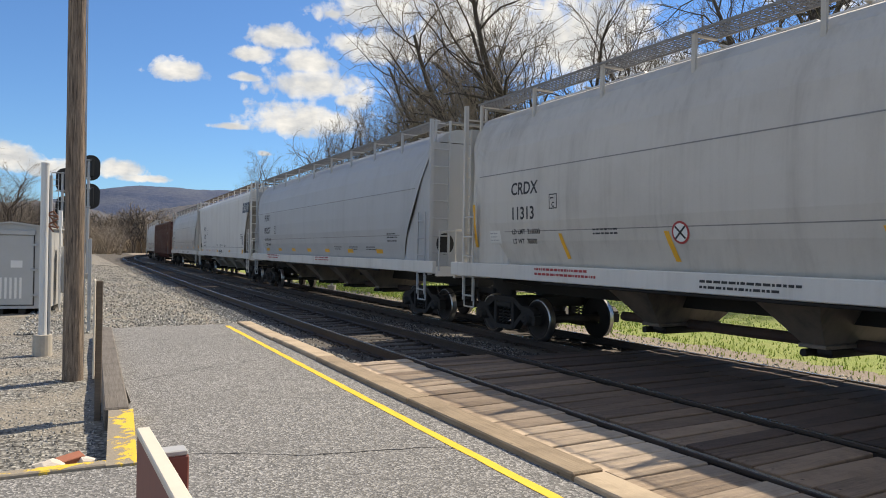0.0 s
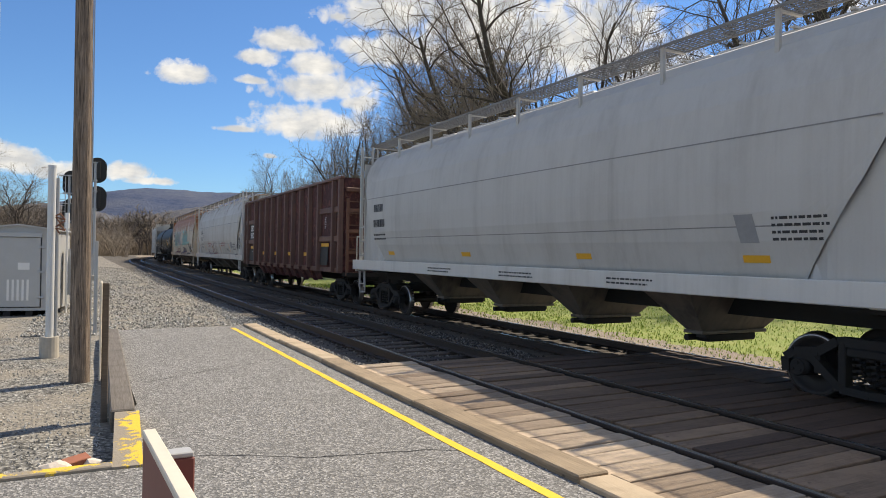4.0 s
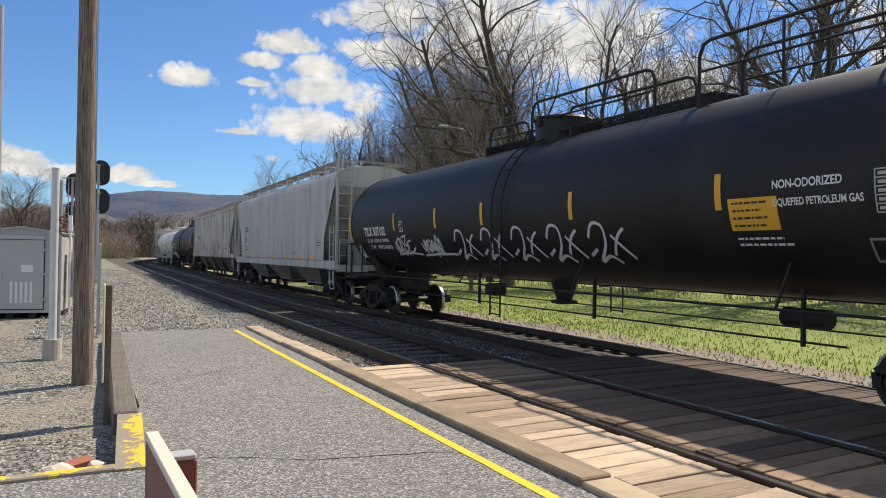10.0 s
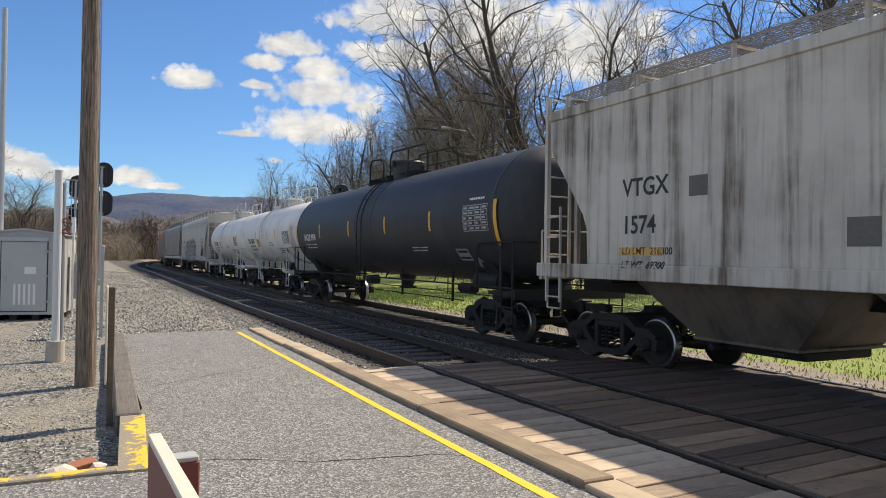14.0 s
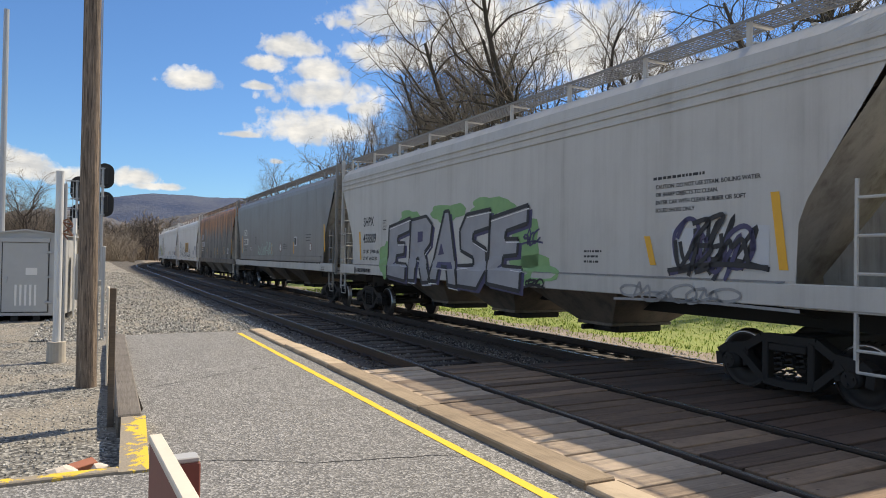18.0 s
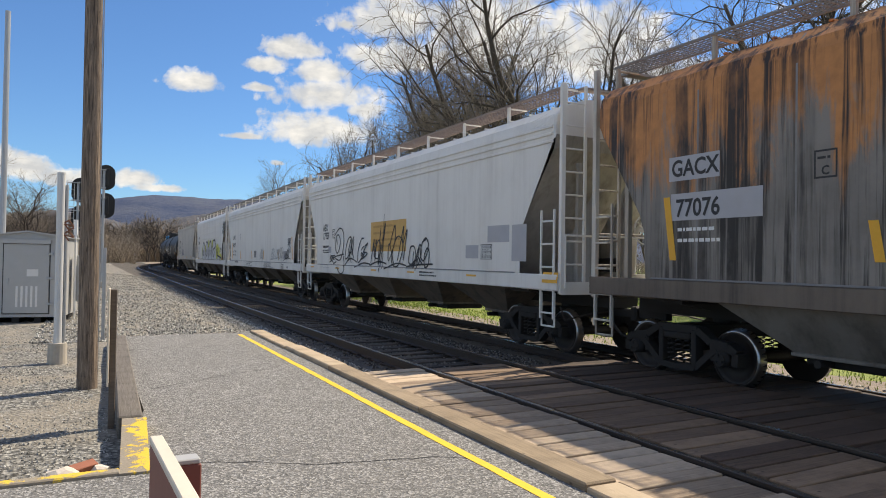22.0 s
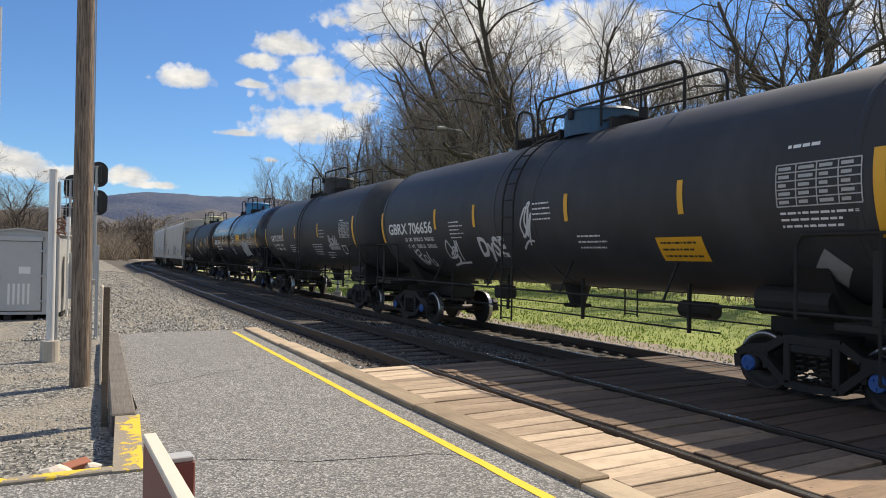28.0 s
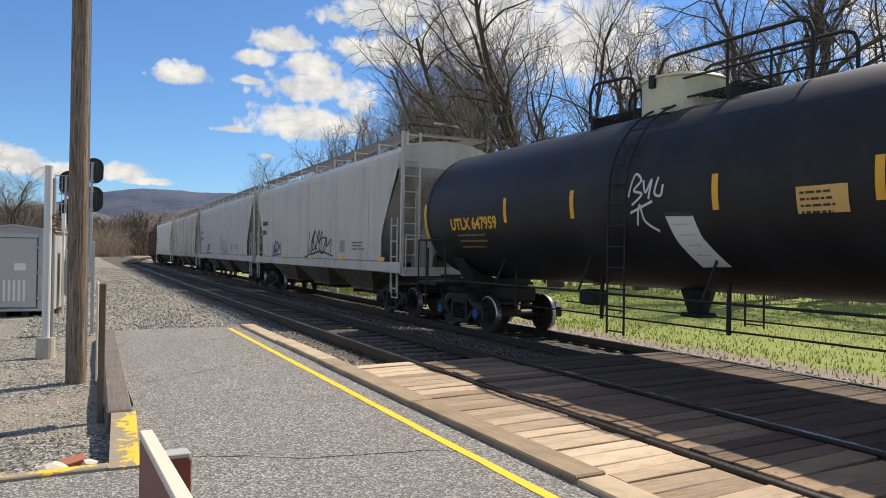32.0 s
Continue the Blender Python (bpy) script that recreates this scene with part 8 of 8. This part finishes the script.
for k, (x0, w, h) in enumerate(((-3.64, 1.80, 1.30), (-1.78, 1.85, 1.33), (0.12, 1.85, 1.35), (1.95, 2.30, 1.41))):
    z0 = 1.60
    P = [(x0, z0), (x0 + w * 0.10, z0 + h * 0.55), (x0 + w * 0.28, z0 + h * 0.92), (x0 + w * 0.50, z0 + h), (x0 + w * 0.72, z0 + h * 0.88), (x0 + w * 0.90, z0 + h * 0.55), (x0 + w, z0)]
    lay("graffiti", P, [tuple(range(len(P)))], c, SPWHITE, 8, "white bubble letter")
    arch.append(P[:-1] if k == 3 else P)
    if k == 1:
        arch.append([(x0 + w * 0.40, 1.85), (x0 + w * 0.36, 2.15), (x0 + w * 0.52, 2.32), (x0 + w * 0.64, 2.15), (x0 + w * 0.56, 1.85), (x0 + w * 0.40, 1.85)])
    elif k == 3:
        arch.append([(x0 + w * 0.22, 2.15), (x0 + w * 0.45, 2.38), (x0 + w * 0.70, 2.38), (x0 + w * 0.42, 1.80), (x0 + w * 0.22, 2.15)])
    else:
        arch.append([(x0 + w * 0.40, 2.30), (x0 + w * 0.55, 2.12), (x0 + w * 0.45, 1.85), (x0 + w * 0.38, 2.05), (x0 + w * 0.40, 2.30)])
arch.append([(3.95, 2.62), (4.25, 2.25), (4.6, 1.95), (5.0, 1.86), (5.8, 1.80), (6.3, 1.74), (6.75, 1.56)])
arch.append([(4.5, 1.98), (4.85, 1.58)])
arch.append([(5.75, 1.80), (5.95, 1.56)])
strokes(c, "graffiti", arch, 0.115, INK, 9, "thick black bubble outline")
quad(c, "graffiti", 4.95, 1.58, 0.78, 0.22, SPWHITE, 8)
quad(c, "graffiti", 6.0, 1.58, 0.45, 0.16, SPWHITE, 8)
strokes(c, "graffiti", scrawl(111, 4.62, 2.05, 0.55, 0.32, 3), 0.045, INK, 9)
plate_c(c, 5.75, 2.1, 0.26)
bars(c, 6.2, 2.35, 0.5, 3, INK, 0.05, 0.09, 112, 8)
amber_bars(c, (-6.2, 6.45), 1.56, 0.5, 0.13, ORPATCH)
for k in range(3):
    strokes(c, "graffiti", scrawl(113 + k, 7.05 - 0.1 * k, 3.95 - 0.28 * k, 0.75, 0.24, 4), 0.035, INK, 9)
join(c)
# 20 pale hopper
L = LEN[19]
c = hopper(L, P_WARM, "tall", 3, "pale covered hopper car with black stencils and a violet tag", inset=1.0, low=P_LOW, deep=True, seams=5)
marks(c, "WSOR", "52109", -5.43, 3.08, 0.40, INK, gap=1.27, limits=("224200", "61800"))
plate_c(c, -2.9, 2.75, 0.30)
strokes(c, "graffiti", scrawl(121, -3.0, 1.95, 2.1, 0.6, 6), 0.05, VIOLET, 2, "violet sprayed tag")
strokes(c, "graffiti", scrawl(122, -7.1, 3.2, 0.72, 0.42, 4) + scrawl(123, -6.85, 2.85, 0.4, 0.25, 2), 0.035, INK, 2)
quad(c, "notice", -5.95, 1.92, 0.24, 0.16, GHOST, 1)
amber_bars(c, (-5.68, -2.2, 1.2, 4.6), 1.64, 0.95, 0.12, ORPATCH)
join(c)
# 21 to 24 tanks
L = LEN[20]
c = tank(L, P_TGREY, "dark grey tank car with white tags and a blue dome lid", R=1.56, zc=2.82, dome=plain("dome_dark_blue", (0.02, 0.07, 0.13), 0.5), cap=CAPBLUE, band=True, deck=(-1.7, 1.9), loops=((-1.67, -1.0, 0.75), (-0.83, 3.4, 0.85)), dome_at=(0.7, 0.75, 0.35), marks_x=(-3.78, -1.83, 1.55, 4.3, 7.2))
write(c, "GBRX 706656", -6.7, 2.42, 0.40, PALE, 0.010, squeeze=1.18)
write(c, "LD  LMT  207800 LB   94250 KG", -5.7, 2.22, 0.13, PALE, 0.003, squeeze=1.0)
write(c, "LT  WT    78200 LB   35450 KG", -5.65, 2.04, 0.13, PALE, 0.003, squeeze=1.0)
strokes(c, "graffiti", [[(-5.4, 2.0), (-5.3, 1.7), (-5.15, 1.6)], [(-5.42, 1.9), (-5.15, 2.0), (-5.1, 1.88), (-5.3, 1.8), (-5.0, 1.62)], [(-4.98, 1.85), (-5.05, 1.7), (-4.9, 1.68), (-4.85, 1.82), (-4.98, 1.85)], [(-4.7, 1.95), (-4.78, 1.6), (-4.6, 1.62), (-4.62, 1.75)]], 0.045, SPWHITE, 2, "white sprayed tag")
strokes(c, "graffiti", scrawl(133, -3.55, 1.7, 0.9, 0.5, 4), 0.045, SPWHITE, 2)
write(c, "DySE", -1.85, 1.85, 0.58, SPWHITE, 0.02, 0.15, 2, 0.9, name="graffiti", label="white sprayed tag lettering")
strokes(c, "graffiti", scrawl(136, 0.05, 2.15, 0.4, 0.85, 3), 0.045, SPWHITE, 2)
bars(c, -3.0, 2.62, 0.7, 5, PALE, 0.04, 0.09, 137, 2)
bars(c, 0.55, 2.85, 0.7, 4, PALE, 0.04, 0.1, 138, 2)
bars(c, 1.8, 2.2, 0.9, 3, PALE, 0.04, 0.1, 139, 2)
quad(c, "caution_plate", 3.72, 1.80, 0.92, 0.36, AMBER, 2, label="yellow caution plate")
bars(c, 3.8, 2.06, 0.76, 3, INK, 0.04, 0.1, 140, 3)
table_plate(c, 5.97, 2.50, 1.10, 0.52, TABLE, 7)
bars(c, 6.1, 3.22, 0.55, 1, PALE, 0.06, 0.08, 172, 2)
bars(c, 6.0, 2.40, 1.1, 3, PALE, 0.04, 0.08, 171, 2)
diamond(c, 6.47, 1.74, 0.24, STEELPATCH)
join(c)
L = LEN[21]
c = tank(L, P_TGREY, "grey-black tank car with a faded grey tag", R=1.55, zc=2.82, dome=P_TGREY, dome_at=(-0.2, 0.62, 0.55), marks_x=(-3.2, -1.25, 1.99, 5.9))
write(c, "GATX 219212", -5.3, 2.42, 0.36, PALE, 0.010, squeeze=1.0)
write(c, "LD LMT   213000LB     96600KG", -5.07, 2.19, 0.14, PALE, 0.003, squeeze=0.9)
write(c, "LT  WT      73000LB     33100KG", -5.0, 2.02, 0.14, PALE, 0.003, squeeze=0.9)
bars(c, -2.3, 2.2, 0.9, 4, PALE, 0.04, 0.09, 142, 2)
bars(c, 1.1, 2.2, 1.2, 5, PALE, 0.04, 0.09, 143, 2)
bars(c, 2.2, 2.7, 0.8, 3, GHOST, 0.06, 0.12, 144, 2)
bars(c, 3.2, 2.02, 1.2, 1, SPGREY, 0.12, 0.2, 147, 2)
bars(c, 2.5, 1.9, 1.0, 3, PALE, 0.04, 0.09, 145, 2)
strokes(c, "graffiti", scrawl(146, 3.2, 2.2, 1.1, 0.28, 6), 0.05, SPGREY, 2, "grey sprayed tag")
table_plate(c, 4.57, 2.42, 1.05, 0.5, TABLE, 8)
bars(c, 4.6, 2.98, 0.5, 1, PALE, 0.05, 0.08, 148, 2)
quad(c, "plate", 4.5, 1.86, 0.45, 0.3, PALE, 2)
quad(c, "plate", 4.54, 1.90, 0.37, 0.22, BLACK, 3)
join(c)
L = LEN[22]
c = tank(L, P_TGLOSS, "glossy black tank car with a bright blue dome", R=1.55, zc=2.82, dome=BLUE, cap=CAPBLUE, band=True, dome_at=(0.1, 0.70, 0.50), marks_x=(-4.0, -1.86, 1.52, 3.72, 7.05))
write(c, "GBRX 716568", -6.44, 2.44, 0.38, PALE, 0.010, squeeze=1.02)
write(c, "LD LMT  211600", -5.87, 2.24, 0.14, PALE, 0.004)
write(c, "95950KG", -4.55, 2.24, 0.14, PALE, 0.004)
write(c, "LT WT   74400", -5.80, 2.06, 0.14, PALE, 0.004)
write(c, "33750KG", -4.53, 2.06, 0.14, PALE, 0.004)
bars(c, -3.3, 3.0, 0.5, 6, PALE, 0.04, 0.09, 152, 2)
bars(c, 0.2, 2.9, 0.7, 5, PALE, 0.05, 0.1, 153, 2)
bars(c, -0.3, 2.15, 0.8, 5, PALE, 0.03, 0.08, 155, 2)
quad(c, "caution_plate", 1.78, 2.56, 0.78, 0.34, AMBER, 2, label="yellow caution plate")
for k, (x, w) in enumerate(((2.95, 0.9), (3.85, 0.95))):
    strokes(c, "graffiti", scrawl(156 + k, x, 1.82, w, 0.62, 4), 0.075, SPWHITE, 2, "jagged white sprayed tag")
    strokes(c, "graffiti", [[(x + 0.1, 1.8), (x + 0.25, 2.42)], [(x + 0.25, 2.42), (x + 0.4, 1.78)], [(x + 0.4, 1.78), (x + 0.62, 2.38)], [(x + 0.62, 2.38), (x + 0.75, 1.72)]], 0.08, SPWHITE, 3)
table_plate(c, 4.84, 2.64, 1.1, 0.50, TABLE, 9)
bars(c, 4.86, 2.5, 1.1, 3, PALE, 0.04, 0.09, 154, 2)
bars(c, 5.1, 3.26, 0.5, 1, PALE, 0.05, 0.08, 158, 2)
diamond(c, 6.44, 1.72, 0.26, STEELPATCH)
join(c)
L = LEN[23]
c = tank(L, P_TBLK, "matt black tank car with yellow lettering and a cream dome", R=1.55, zc=2.80, dome=DOMECREAM, cap=CAPBLUE, dome_at=(-0.39, 0.70, 0.48), marks_x=(-3.75, -1.54, 1.64, 3.9, 7.0))
write(c, "UTLX 647959", -6.1, 2.37, 0.36, AMBER, 0.012, squeeze=0.98)
bars(c, -5.85, 2.22, 1.4, 3, plain("dull_amber", (0.30, 0.20, 0.05), 0.6), 0.05, 0.13, 161)
strokes(c, "graffiti", [[(-0.02, 2.75), (0.1, 3.1), (0.25, 3.0), (0.1, 2.85), (0.28, 2.78), (0.05, 2.62)], [(0.3, 3.0), (0.36, 2.8), (0.48, 3.0), (0.42, 2.7)], [(0.62, 3.02), (0.55, 2.78), (0.68, 2.74), (0.72, 2.9)], [(0.0, 2.5), (0.5, 2.66)], [(0.12, 2.3), (0.22, 2.62), (0.3, 2.36), (0.56, 2.2)]], 0.04, SPWHITE, 2, "white sprayed tag")
lay("poster", [(0.72, 2.46), (1.26, 2.44), (1.34, 2.1), (1.60, 1.68), (1.06, 1.66), (0.84, 2.05)], [(0, 1, 2, 5), (5, 2, 3, 4)], c, PLACW, 2, "torn white notice sheet")
lay("poster", [(0.72, 2.42), (1.26, 2.40), (1.26, 2.46), (0.72, 2.48)], [(0, 1, 2, 3)], c, INK, 3)
for k in range(4):
    bars(c, 0.86 + 0.08 * k, 2.28 - 0.15 * k, 0.36, 1, GHOST, 0.02, 0.13, 163 + k, 3)
quad(c, "caution_plate", 2.93, 2.36, 0.66, 0.33, ORPATCH, 2)
bars(c, 2.98, 2.60, 0.56, 4, INK, 0.04, 0.08, 164, 3)
table_plate(c, 5.48, 2.36, 1.08, 0.5, TABLE, 10)
bars(c, 5.5, 2.95, 0.45, 1, PALE, 0.05, 0.08, 168, 2)
strokes(c, "graffiti", scrawl(166, 4.1, 1.95, 0.5, 0.4, 3), 0.035, GHOST, 2)
diamond(c, 6.24, 1.68, 0.24, STEELPATCH)
join(c)
# 25 to 28 hoppers, 29 gondola
for i, (pt, txt, seed) in enumerate(((P_WARM, "light grey covered hopper car with dark sprayed tags", 171), (P_COOL, "grey covered hopper car with dark tags along its foot", 172), (P_STREAK, "covered hopper car with dark vertical streaks", 173), (P_WHITE, "clean white covered hopper car", 174))):
    L = LEN[24 + i]
    c = hopper(L, pt, "flat", 3, txt, low=P_LOWD, deep=True, board=BOARDM, seams=3 if i < 2 else 0)
    bars(c, -L / 2 + 1.9, 3.0, 1.0, 2, INK, 0.2, 0.42, seed)
    if i < 2:
        strokes(c, "graffiti", scrawl(seed, -0.1, 1.75, 3.2, 0.8, 5), 0.06, STEELPATCH if i else INK, 2, "dark sprayed tag")
        strokes(c, "graffiti", scrawl(seed + 9, -5.6, 1.7, 1.6, 0.6, 4), 0.06, VIOLET, 2)
        quad(c, "patch", 3.8, 1.8, 0.5, 0.4, STEELPATCH, 1)
        bars(c, 5.0, 2.1, 1.2, 3, INK, 0.05, 0.1, seed + 1)
    amber_bars(c, (-7.4, -3.6, 0.2, 3.8, 7.3), 1.56, 0.5, 0.13)
    join(c)
c, xs = gondola(LEN[28], P_GOND, P_POST, "rusty dark red open gondola car at the tail")
join(c)


# ---- motion of the train ----
def motions():
    where = {}
    for car, mid, L in CARS:
        rows = []
        b = L / 2 - 2.1
        for j in range(33):
            s = mid - SPEED * j
            x1, y1, _ = on_track(s - b, FAR_C)
            x0, y0, _ = on_track(s + b, FAR_C)
            rows.append((j, pose((x0 + x1) / 2, (y0 + y1) / 2, FAR_Z, 0, 0, math.degrees(math.atan2(y1 - y0, x1 - x0)))))
        walk(car, rows)
        where[car] = mid
    # wheels and bearing caps turn while their car passes the platform
    per_row = 1 / FPS
    turn = math.degrees(SPEED / 0.42) * per_row
    for ob, car in SPINS:
        base = ob.matrix_basis.copy()
        t0 = round(max(0.0, (where[car] - 26) / SPEED) * FPS) / FPS
        t1 = min(32.0, (where[car] + 8) / SPEED)
        if t1 - t0 < 0.3:
            continue
        n = int((t1 - t0) / per_row / 2) * 2
        rows = [] if t0 < 0.05 else [(0.0, base)]
        for k in range(n + 1):
            rows.append((t0 + k * per_row, base @ Matrix.Rotation(radians(turn * k), 4, "Y")))
        end = base @ Matrix.Rotation(radians(turn * n), 4, "Y")
        if rows[-1][0] < 31.95:
            rows.append((32.0, end))
        walk(ob, rows)


motions()
